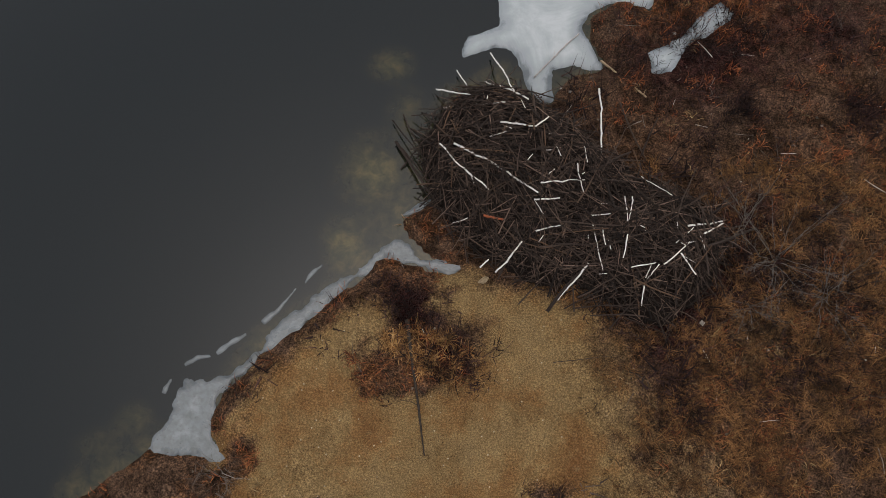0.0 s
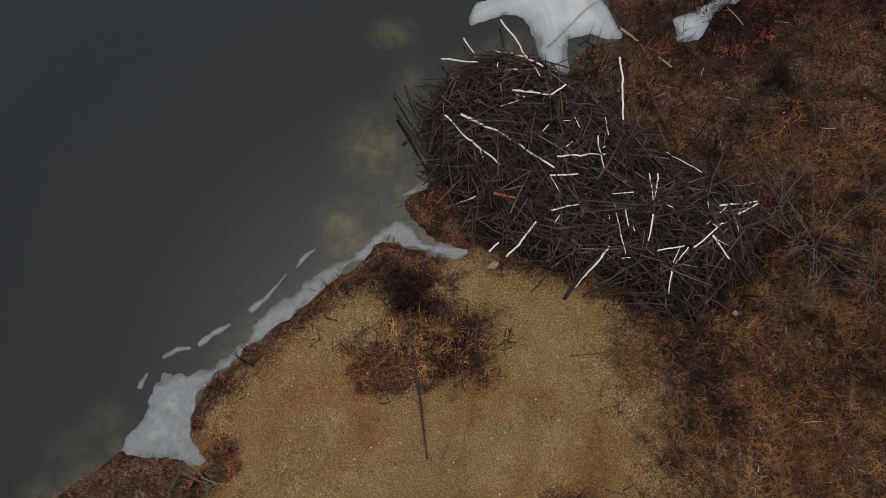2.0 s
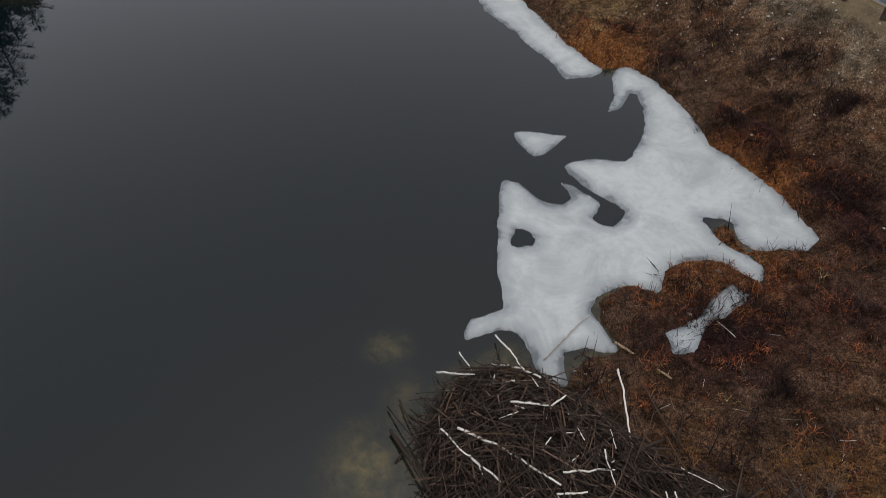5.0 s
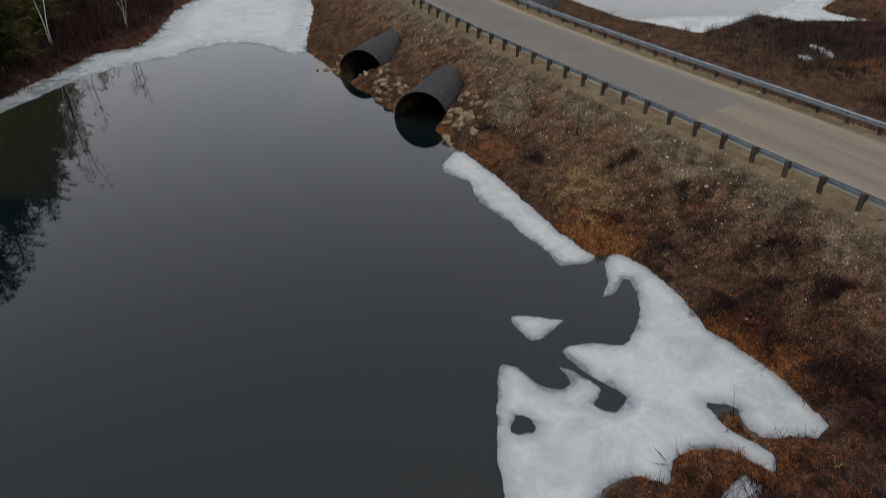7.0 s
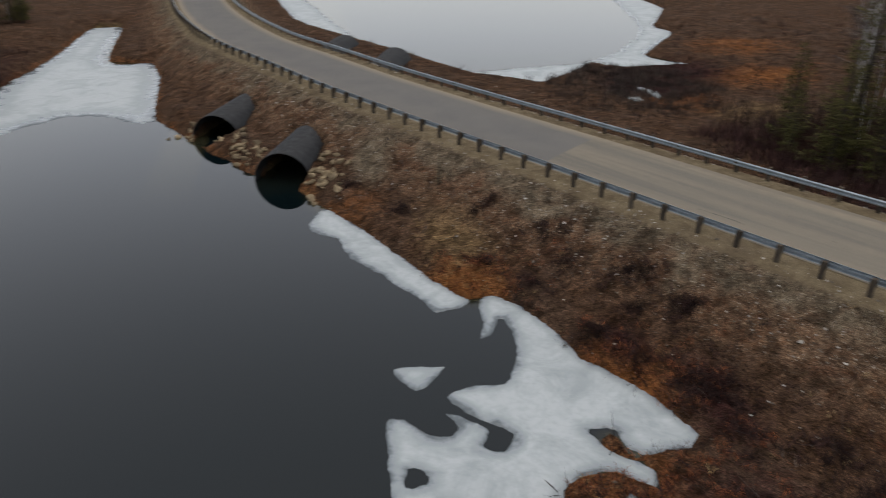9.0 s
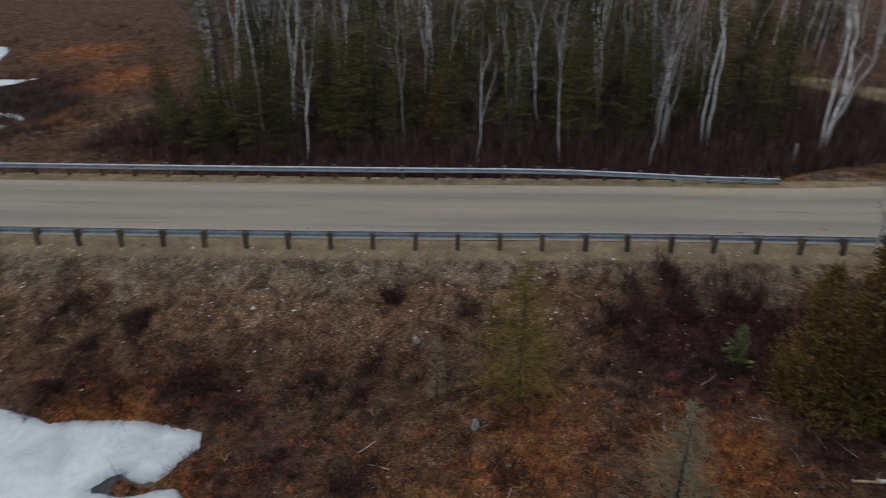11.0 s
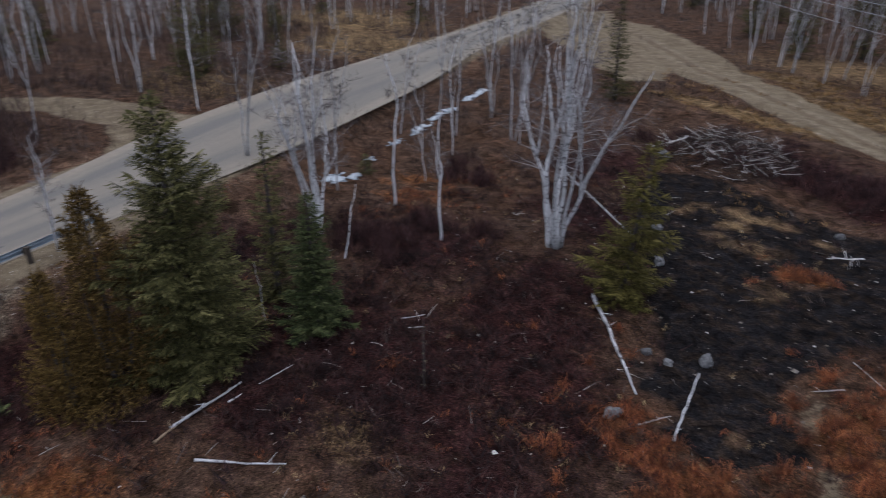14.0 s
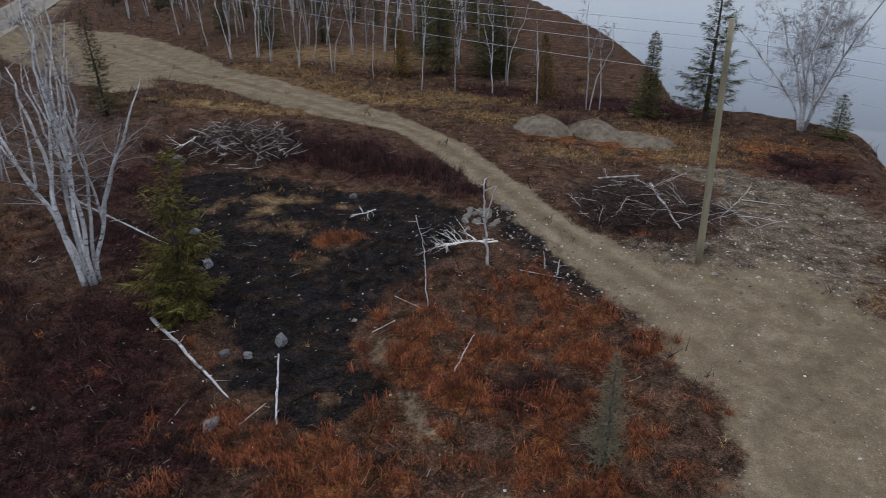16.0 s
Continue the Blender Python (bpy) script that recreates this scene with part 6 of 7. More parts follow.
plant(conifer("slim dark spruce behind a blue-green one", 8.0, 4, SPRUCE, .15, 30, 8, slip=.32, open_=.7, gap=.2, power=.5, rough=.4), 27.4, -11.2, 30)
plant(conifer("dark spruce close to the birch clump", 5.4, 5, SPRUCE, .20, 24, 8, slip=.32, open_=.7, gap=.15), 28.6, -9.0, 60)
plant(conifer("very small bright green spruce in heath", 1.75, 6, BLUE_SPRUCE, .36, 11, 7, slip=.26), 25.7, .8, 0)
plant(conifer("small green spruce by the road edge", 2.5, 7, SPRUCE, .25, 12, 7, slip=.26), 36.3, -12.0, 0)
plant(conifer("low round green spruce beside snow", 1.3, 8, SPRUCE, .6, 9, 7, slip=.26), 38.2, -22.6, 0)
plant(conifer("olive-green leaning spruce by burnt ground", 7.6, 9, needles("olive_needles", (.034, .030, .009), (.10, .086, .022), (.20, .165, .050)), .21, 28, 9, slip=.42, open_=.65, gap=.2, power=.5, rough=.45), 17.5, -23.7, 0, 1, (3, -4))
plant(bare_larch("sparse yellow-green larch on the slope", 6.0, 10, .44, 40, 9, LARCH, "thin yellow-green sprays"), 19.6, 7.5, 0)
plant(conifer("open-crowned spruce at the lake shore", 12.4, 11, SPRUCE, .19, 30, 7, low=.12, gap=.15, slip=.55, open_=.9), -8.8, -60.6, 0)
plant(conifer("dark spruce at the lake shore", 7.0, 12, SPRUCE, .23, 34, 10, slip=.4, power=.75), -4.1, -60.9, 0)
plant(conifer("small spruce at the lake shore", 3.4, 13, SPRUCE, .38, 18, 9, slip=.3), -18.1, -57.4, 0)
plant(cedar("bronze cedar among the birches", 4.6, 14, .22, 1500, 1), 20.0, -69.5, 0)
plant(cedar("bronze cedar among the birches", 5.6, 15, .22, 1500, 1), 5.0, -64, 0)
plant(cedar("bronze cedar at the edge of the wood", 5.2, 16, .22, 1500, 1), 42.3, 23.8, 0)
plant(birch("white birch clump of many slender stems", 12.6, 20, 7, .155, .20, (.2, .2), .34, 18, 6, fork=.9), 22.5, -24.5)
plant(birch("birch clump behind the blue-green spruce", 10.5, 21, 6, .13, .17, (.1, .1), .36, 17, 6), 31.8, -15.6)
plant(birch("young white birch in red-brown heath", 8.6, 22, 1, .07, low=.4, boughs=14), 32.0, -20.8)
plant(birch("young white birch in red-brown heath", 7.0, 23, 1, .065, low=.5, boughs=9, twigs=5), 26.7, -20.2)
plant(birch("broad spreading birch at the lake shore", 13.0, 24, 8, .12, .40, (.6, 0), .16, 34, 10), -16.2, -59.6)
plant(birch("three-stemmed white birch across the road", 13.5, 25, 3, .15, .10, (0, 0), .42, 18, 6, fork=.3), 52.5, -.5)
plant(birch("tall white birch across the road", 13.5, 26, 2, .14, .06, (.2, .2), .42, 18, 6, fork=.2), 50.7, 6.8)
plant(birch("slender birch beside the guard rail", 5.5, 27, 1, .05, low=.2, boughs=18), 33.6, -3.4)
plant(bare_larch("small leafless grey larch near the sedge", 4.8, 30, .42, 40, 6), 16.4, 1.2)
plant(bare_larch("small leafless grey larch on rusty ground", 4.4, 31, .22, 60, 6), -1.25, -17.4)
plant(bare_larch("small leafless larch on the slope", 3.0, 32, .2, 20, 6), 18.2, 10.2)
plant(bare_larch("thin dark dead sapling in heath", 3.2, 33, .05, 8, 2), 17.9, -12.7)
plant(bare_larch("leafless larch above the lake", 2.2, 34, .1, 14, 4), 8.0, 38.8)


def snag(label, x, y, h, lean, r, seed, arms=6, fork=False):
    ob = thing("dead_snag", label, "dead tree")
    s = Soup()
    body, line = crook((0, 0, -.1), (lean[0], lean[1], h), r * .8, r * .3, .035, seed, 18, 7)
    s.add(*body)
    part("trunk", s.mesh("trunk", BIRCH, True), ob)
    if fork:
        t = Soup()
        t.add(*crook(line[9], np.array((lean[0] - .55, lean[1], h * .93)), r * .5, r * .2, .03, seed + 50, 10, 6)[0])
        part("forked_top", t.mesh("forked_top", BIRCH, True), ob)
    rg = random.Random(seed)
    for k in range(arms):
        p = line[rg.randint(4, 17)]
        t = Soup()
        t.add(*crook(p, p + np.array((rg.uniform(-1, 1), rg.uniform(-1, 1), rg.uniform(-.2, .7))) * rg.uniform(.2, .8), r * .3, r * .08, .07, seed + k, 7, 5)[0])
        part("broken_branch", t.mesh("broken_branch", DEAD_GREY), ob)
    ob.matrix_basis = pose(x, y, on(x, y)[2])
    return ob


fallen_tree("bleached white crown of a fallen tree on burnt ground", 4.3, -31.3, -4, 3.3, .75, .055, 341, 11)
fallen_tree("bleached branches of a fallen tree beside the snag", 4.6, -31.9, 14, 2.8, .5, .04, 342, 9)
fallen_tree("small bleached root tangle on burnt ground", 12.0, -35.4, 35, 1.6, .35, .035, 343, 6)
fallen_tree("fan of bleached cut branches on the brush heap", 27.6, -42.6, 40, 2.6, 1.0, .04, 344, 9)
snag("white broken birch snag by the branch tangle", 4.55, -30.2, 4.5, (.27, .05), .095, 61, 11, True)
snag("thin white birch snag in burnt ground", 6.6, -26.0, 4.5, (.42, .1), .042, 62, 6)
snag("short pale stump in sedge", 1.8, -30.2, .9, (.1, 0), .05, 63, 1)
snag("short pale stump in sedge", 1.2, -29.6, .8, (-.1, 0), .05, 64, 1)
snag("grey leaning dead stem in heath", 28.3, -15.2, 3.6, (.5, -1.2), .05, 65, 2)
snag("thin pale dead stem under spruces", 25.9, -9.8, 3.0, (0, .2), .045, 66, 1)

# ---- woods ----
BIRCHES = [birch("white-barked bare birch in the wood", 11.5 + i * .6, 100 + i, (1, 1, 2, 1, 2, 3, 1, 1)[i], .058 + .011 * (i % 3), .13, (.9 * math.sin(i * 2.2), .9 * math.cos(i * 1.7)), .34, 17, 6, fine_=1.5, bark=BIRCH if i in (1, 4) else SHADED_GREY_BIRCH, haze=DARK_TWIG) for i in range(8)]
SPRUCES = [conifer("dark green spruce in the wood", 9 + i * 1.1, 120 + i, WOOD_SPRUCE, .15 + .02 * (i % 3), 30, 8, slip=.52, open_=1.3, low=.06, gap=.15, power=.52, rough=.4) for i in range(4)]
WOODS = [
    ([(36, 38), (41, 46), (58, 64), (95, 85), (115, 30), (80, 12), (60, 2), (51, 3.5), (46, 12)], 235, .60, 1.5),
    ([(62, -14), (70, -3), (84, 8), (112, 22), (140, -70), (100, -88), (78, -55), (70, -36)], 120, .16, 2.0),
    ([(66, -90), (52, -80), (38, -73), (24, -71), (14, -68), (8, -68), (14, -110), (40, -140), (95, -125)], 110, .34, 2.0),
    ([(-37, 44), (-38, 62), (-37, 76), (-38, 92), (-36, 120), (-62, 132), (-82, 60), (-52, 30)], 120, .80, 1.8),
    ([(46, -46), (38, -50), (34, -42), (36, -30), (41, -30)], 9, .1, 2.5)]
rng = random.Random(77)
used = []
first = {}
for poly, count, spruces, gap in WOODS:
    xs, ys = [p[0] for p in poly], [p[1] for p in poly]
    made = tries = 0
    while made < count and tries < 6000:
        tries += 1
        x, y = rng.uniform(min(xs), max(xs)), rng.uniform(min(ys), max(ys))
        if rng.random() > 1.35 - math.hypot(x, y) / 150:
            continue
        if not bool(inside(np.array([x]), np.array([y]), poly)[0]) or any((x - a) ** 2 + (y - b) ** 2 < gap * gap for a, b in used):
            continue
        if float(away(np.array([x]), np.array([y]), SIDE_ROAD)[0][0]) < 4.5:
            continue
        if ((x - 82) / 15) ** 2 + ((y + 49) / 11) ** 2 < 1 and rng.random() < .9:
            continue
        used.append((x, y))
        src = rng.choice(SPRUCES if rng.random() < spruces else BIRCHES)
        m = pose(x, y, on(x, y)[2], rng.uniform(-3, 3), rng.uniform(-3, 3), rng.uniform(0, 360)) @ Matrix.Scale(rng.uniform(.72, 1.08), 4)
        if src.name in first:
            copy_thing(src, m)
        else:
            first[src.name] = True
            src.matrix_basis = m
        made += 1
for x, y, k, src in ((-35.6, 47.2, 1.45, 1), (-37.2, 50.5, 1.5, 2), (-38.2, 54.5, 1.35, 3), (-39.5, 59.5, 1.3, 0), (-38.6, 64.5, 1.15, 2), (-41.5, 57, 1.4, 1), (-38, 44.5, 1.5, 3), (-40, 68.5, 1.2, 1), (-36.2, 45.4, 1.4, 0), (-37.5, 48.2, 1.5, 2), (-36.9, 52.6, 1.3, 1), (-39.6, 52.4, 1.5, 3), (-40.2, 46.5, 1.6, 1), (-37.6, 57.2, 1.2, 0), (-41, 49.6, 1.6, 2), (-38.9, 61.9, 1.25, 3), (-36.8, 41.5, 1.5, 1), (-37.5, 38, 1.5, 0), (-39.5, 40, 1.5, 2)):
    copy_thing(SPRUCES[src], pose(x, y, on(x, y)[2], 0, 0, rng.uniform(0, 360)) @ Matrix.Scale(k, 4))
for x, y, k, src in ((33.4, 40.6, .62, 0), (34.6, 42.8, .85, 1), (34.3, 37.6, .8, 2), (35.4, 35.0, .7, 3), (36.4, 32.6, .9, 1), (37.6, 34.6, 1.0, 0), (36.6, 39.0, 1.0, 3), (38.6, 29.0, .8, 2), (39.2, 25.8, .6, 0),
                     (41.6, 22.6, .85, 1), (43.4, 18.6, .75, 3), (45.6, 14.8, .7, 2), (40.2, 31.6, 1.0, 1), (43, 27, 1.05, 0), (47.5, 11.0, .75, 0), (48.6, 15.4, 1.0, 3), (52.2, 9.8, .9, 2)):
    copy_thing(SPRUCES[src], pose(x, y, on(x, y)[2], 0, 0, rng.uniform(0, 360)) @ Matrix.Scale(k, 4))
BANK_WOOD = [(-34.4, 46), (-35.2, 56), (-35.0, 65), (-42, 70), (-48, 52), (-41, 38)]
made = 0
while made < 34:
    x, y = rng.uniform(-48, -35), rng.uniform(38, 70)
    if inside(np.array([x]), np.array([y]), BANK_WOOD)[0]:
        k = rng.uniform(.9, 1.35)
        copy_thing(SPRUCES[made % 4], pose(x, y, on(x, y)[2], 0, 0, rng.uniform(0, 360)) @ Matrix.Diagonal((k * 1.5, k * 1.5, k, 1)))
        made += 1
copy_thing(BIRCHES[4], pose(-34.6, 62.6, on(-34.6, 62.6)[2], 0, 0, 40) @ Matrix.Scale(.9, 4))
copy_thing(BIRCHES[5], pose(-30.6, 69.5, on(-30.6, 69.5)[2], 0, 0, 140) @ Matrix.Scale(.55, 4))
LINE = [(40.3, 19.6), (35.8, 30.5), (42.4, 14.6), (41.3, 42.4), (44.8, 9.2), (57.0, 13.2), (54.4, -6.0), (58.1, 15.2), (55.3, 22.0), (54.8, -17.5),
        (26.8, -67.7), (22.4, -67.4), (31.0, -68.8), (35.6, -71.8), (16.5, -63.8), (13.3, -64.1), (10.0, -65.6), (5.4, -61.9), (.9, -60.9), (-.1, -61.3), (41.1, -73.2), (41.5, -15.9), (44.5, -33.5), (42.6, -28.4), (34.5, -24.8), (36.8, -28.8), (39.4, -31), (35, -33.5), (38, -36.5), (41, -36), (33.5, -16.2), (36.5, -19.5)]
for i, (x, y) in enumerate(LINE):
    m = pose(x, y, on(x, y)[2], rng.uniform(-4, 4), rng.uniform(-4, 4), rng.uniform(0, 360)) @ Matrix.Scale(rng.uniform(.62, .9) if i > 9 else rng.uniform(.75, 1), 4)
    copy_thing(BIRCHES[(0, 1, 3, 6)[i % 4] if i < 5 else i % 8], m)

# ---- ground cover ----
def slips(name, material, x, y, per, long_, wide, fan, rise, seed, droop=.35, lift=0.0):
    """Tufts of bent blades on the ground, as one mesh."""
    rg = np.random.default_rng(seed)
    n = len(x) * per
    cx, cy = np.repeat(x, per), np.repeat(y, per)
    a = rg.uniform(0, 2 * math.pi, n)
    far = long_ * rg.uniform(.5, 1.2, n) * np.repeat(rg.uniform(.7, 1.3, len(x)), per)
    bx, by = cx + rg.normal(0, fan, n), cy + rg.normal(0, fan, n)
    bz = np.maximum(lie(bx, by), -.02) - .02 + lift
    up = rise * rg.uniform(.5, 1.2, n)
    out = np.stack([np.cos(a), np.sin(a)], 1)
    mid = np.stack([bx + out[:, 0] * far * .35, by + out[:, 1] * far * .35, bz + far * up * .75], 1)
    tip = np.stack([bx + out[:, 0] * far * .8, by + out[:, 1] * far * .8, bz + far * up * (1 - droop)], 1)
    w = (wide * rg.uniform(.6, 1.3, n) / 2)[:, None]
    side = np.stack([-out[:, 1], out[:, 0], np.zeros(n)], 1) * w
    base = np.stack([bx, by, bz], 1)
    v = np.stack([base + side, base - side, mid + side * .8, mid - side * .8, tip], 1).reshape(-1, 3)
    i = np.arange(n)[:, None] * 5
    f = np.concatenate([i + [[0, 1, 3]], i + [[0, 3, 2]], i + [[2, 3, 4]]])
    s = Soup()
    s.bulk(v, f)
    return s.mesh(name, material)


def spray(name, material, x, y, per, long_, wide, fan, seed, rise=(.5, 1.6)):
    """Low twiggy shrubs: thin upright slips, as one mesh."""
    rg = np.random.default_rng(seed)
    n = len(x) * per
    cx, cy = np.repeat(x, per), np.repeat(y, per)
    bx, by = cx + rg.normal(0, fan, n), cy + rg.normal(0, fan, n)
    bz = np.maximum(lie(bx, by), -.02) - .02
    a = rg.uniform(0, 2 * math.pi, n)
    far = long_ * rg.uniform(.4, 1.2, n) * np.repeat(rg.uniform(.6, 1.35, len(x)), per)
    up = rg.uniform(rise[0], rise[1], n)
    k = 1 / np.sqrt(1 + up ** 2)
    tip = np.stack([bx + np.cos(a) * far * k, by + np.sin(a) * far * k, bz + far * up * k], 1)
    base = np.stack([bx, by, bz], 1)
    b = rg.uniform(0, 2 * math.pi, n)
    w = (wide * rg.uniform(.6, 1.4, n) / 2)[:, None]
    side = np.stack([np.cos(b), np.sin(b), np.zeros(n)], 1) * w
    v = np.stack([base + side, base - side, tip], 1).reshape(-1, 3)
    s = Soup()
    s.bulk(v, np.arange(n)[:, None] * 3 + np.array([[0, 1, 2]]))
    return s.mesh(name, material)


def blade_material(name, dark, mid, light, rough=.8):
    s = Shade(name, rough, 0, .2)
    c = s.ramp(s.island(), (0, dark), (.5, mid), (1, light))
    s.colour(s.mix(1.0, c, s.ramp(s.noise(.9, 4, .65, None, None, .5), (.34, .28), (.5, .92), (.66, 1.6)), "MULTIPLY"))
    return s.mat


RUST_BLADE = blade_material("rusty_sedge", (.034, .010, .006), (.155, .043, .015), (.31, .118, .042))
STRAW_BLADE = blade_material("straw_grass", (.075, .045, .02), (.19, .125, .055), (.34, .25, .125))
HEATH_TWIG = blade_material("leatherleaf_twigs", (.008, .005, .005), (.024, .012, .011), (.075, .038, .031))
MAROON = blade_material("maroon_twigs", (.014, .007, .008), (.050, .022, .021), (.120, .062, .054))
GREY_BRUSH = blade_material("grey_brown_brush", (.022, .017, .015), (.060, .045, .037), (.13, .10, .082))


def scatter(count, box_, want, seed, worst=.0):
    """Places drawn with the density that want(x, y, z) gives."""
    rg = np.random.default_rng(seed)
    x, y = rg.uniform(box_[0], box_[1], count), rg.uniform(box_[2], box_[3], count)
    z = lie(x, y)
    keep = (rg.random(count) < want(x, y, z)) & (z > .03)
    return x[keep], y[keep]


def cover(kind):
    def want(x, y, z):
        sand, rust, heath, gravel, char, straw, bed, dirt, pit = zones(x, y, z)
        d, _ = away(x, y, ROAD)
        clear = (1 - sand) * (1 - np.clip(dirt, 0, 1)) * (1 - .8 * pit) * (1 - .93 * char) * (d > 5.0) * (lodge_rise(x, y) < .12)
        patch = smooth(.35, .6, fbm(x, y, 2.2, 91 + kind))
        if kind == 0:
            return clear * np.clip(rust * 1.5, 0, 1) * (1 - .5 * np.clip(gravel, 0, 1))
        if kind == 1:
            return clear * np.clip(np.maximum(heath, .28) * patch * 1.4 + heath * .5, 0, 1) * (1 - .72 * np.clip(gravel, 0, 1))
        if kind == 2:
            return clear * np.clip(straw * .9 + .20 * patch * (1 - np.clip(heath, 0, 1)), 0, 1) * (1 - .6 * np.clip(gravel, 0, 1))
        return clear * patch * .6
    return want


near_box, far_box = (-12, 34, -36, 32), (-45, 75, -75, 98)
x, y = scatter(17000, near_box, cover(0), 1)
thing("sedge", "tufts of rusty dead sedge", "sedge", kind="stuff", data=slips("sedge", RUST_BLADE, x, y, 15, .34, .020, .12, .8, 1))
x, y = scatter(2600, (-6, 20, -34, -12), cover(0), 21)
thing("sedge", "large fountains of rusty dead sedge", "sedge", kind="stuff", data=slips("sedge", RUST_BLADE, x, y, 34, .72, .018, .06, .75, 21, .75))
x, y = scatter(8000, near_box, cover(2), 2)
thing("dry_grass", "pale dry grass tufts on the slope", "grass", kind="stuff", data=slips("dry_grass", STRAW_BLADE, x, y, 8, .30, .026, .08, .7, 2))
x, y = scatter(23000, near_box, cover(1), 3)
thing("heath_shrubs", "low dark leatherleaf shrubs", "shrubs", kind="stuff", data=spray("heath_shrubs", HEATH_TWIG, x, y, 16, .46, .030, .15, 3))
x, y = scatter(9000, far_box, cover(3), 4)
thing("brush", "bare grey-brown brush", "brush", kind="stuff", data=spray("brush", GREY_BRUSH, x, y, 9, .75, .036, .22, 4))
x, y = scatter(14000, far_box, cover(1), 5)
thing("heath_shrubs", "low dark shrubs beyond the road and pond", "shrubs", kind="stuff", data=spray("heath_shrubs", HEATH_TWIG, x, y, 9, .80, .06, .3, 5))


x, y = scatter(9000, (36, 140, -135, 30), cover(3), 15)
thing("brush", "bare brown brush under the far trees", "brush", kind="stuff", data=spray("brush", GREY_BRUSH, x, y, 8, 1.1, .07, .4, 15, (.8, 3)))


def thicket(x, y, z):
    d, _ = away(x, y, ROAD)
    e, _ = away(x, y, SIDE_ROAD)
    return (d > 7.5) * (e > 4.2) * .9 * (1 - .8 * np.clip(zones(x, y, z)[7], 0, 1))


x, y = scatter(2600, (30, 62, -4, 48), thicket, 6)
ok = x * .87 + y * .47 > 39.6
thing("undergrowth", "dense dark red-brown undergrowth at the wood's edge", "undergrowth", kind="stuff", data=spray("undergrowth", MAROON, x[ok], y[ok], 26, 1.6, .040, .35, 6, (1.2, 4)))
SAPLING = blade_material("red_brown_saplings", (.018, .010, .009), (.062, .034, .028), (.15, .105, .088))
x, y = scatter(2600, (34, 72, -6, 50), thicket, 7)
ok = x * .87 + y * .47 > 41
thing("saplings", "thin red-brown saplings crowding the wood's edge", "saplings", kind="stuff", data=spray("saplings", SAPLING, x[ok], y[ok], 12, 3.0, .040, .5, 8, (3, 9)))
x, y = scatter(1500, (52, 110, -60, 10), lambda x, y, z: thicket(x, y, z) * smooth(.42, .55, fbm(x, y, 6.0, 97)), 9)
thing("saplings", "thin grey-brown saplings between the birches", "saplings", kind="stuff", data=spray("saplings", SAPLING, x, y, 10, 2.6, .045, .6, 9, (3, 9)))
x, y = scatter(4800, (-58, -30, 30, 82), lambda x, y, z: .75 * smooth(.4, .55, fbm(x, y, 4.0, 93)) + .15, 31)
thing("undergrowth", "dark bare undergrowth on the boggy bank", "undergrowth", kind="stuff", data=spray("undergrowth", HEATH_TWIG, x, y, 22, 1.0, .05, .4, 31, (.8, 3)))
x, y = scatter(1700, (24, 46, 53, 80), lambda x, y, z: .9 * smooth(7, 9, away(x, y, ROAD)[0]) * smooth(1.15, .5, np.hypot((x - 34) / 9, (y - 66) / 11) + 1.4 * (fbm(x, y, 3.0, 95) - .5)), 32)
thing("reeds", "dark dead reeds beside the far lake", "reeds", kind="stuff", data=spray("reeds", GREY_BRUSH, x, y, 18, .85, .032, .3, 32, (1.5, 5)))
# dark bushy clumps on the slope
CLUMPS = [(14.8, 25.8), (13.9, 24.4), (15.4, 22.8), (21.8, 14.2), (22.8, 11.3), (17.0, 14.9), (17.0, 13.3), (18.7, 12.9), (14.0, 10.7), (15.8, 6.2), (11.4, 23.5), (28.0, 4.3), (25.4, 5.9),
          (27.8, 1.3), (10.0, 28.2), (11.6, 23.2), (8.6, 30.8), (15.7, 22.7), (9.8, 35.2), (12.2, 30.7), (14.7, 26.2), (12.2, 28.6), (14.4, 19.2), (13.1, 20.9), (5.5, 38), (3, 43), (1, 50), (32, 72), (34, 70.5), (36, 72), (38, 71), (33, 66), (37, 66), (35, 74), (31.5, 64), (40, 69)]
CLUMPS += [(7.2, 2.5), (8.9, 2.0), (10.3, 2.8), (11.7, 4.1), (6.6, 1.4), (11.4, 7.2), (13.3, 10.6), (9.6, 13.6), (11.5, 5.1), (-1.0, 4.5), (.7, 2.6), (9.2, 5.6), (10.3, 5.1), (21.2, -9.7), (30.9, -24.9),
           (19.3, -16.3), (25.9, -17.8), (20.2, -8.0), (22.1, -7.9), (16.3, -17.0), (13.8, -16.4), (28.5, -21), (24.5, -14.5), (31, -13), (9.5, 10.8), (8.2, 13.4), (18.5, -13), (16.5, -10), (22, -45), (20.5, -43), (18, -45.5), (16, -44), (29.5, -45), (28, -49), (23, -49.5), (-1, -37), (-3.5, -40.5), (-6, -39), (-2, -35), (-14, -50), (-15.5, -47.5), (-12.8, -51), (14.2, -43.6), (1.4, -20.6), (.8, -21.2), (24.8, -43.6), (26.8, -47.2)]
rg = np.random.default_rng(9)
bx, by = np.repeat([c[0] for c in CLUMPS], 14), np.repeat([c[1] for c in CLUMPS], 14)
bx, by = bx + rg.normal(0, .42, len(bx)), by + rg.normal(0, .42, len(by))
thing("slope_shrubs", "dark bare shrub clumps on the gravel slope", "shrubs", kind="stuff", data=spray("slope_shrubs", HEATH_TWIG, bx, by, 34, .50, .026, .15, 10))
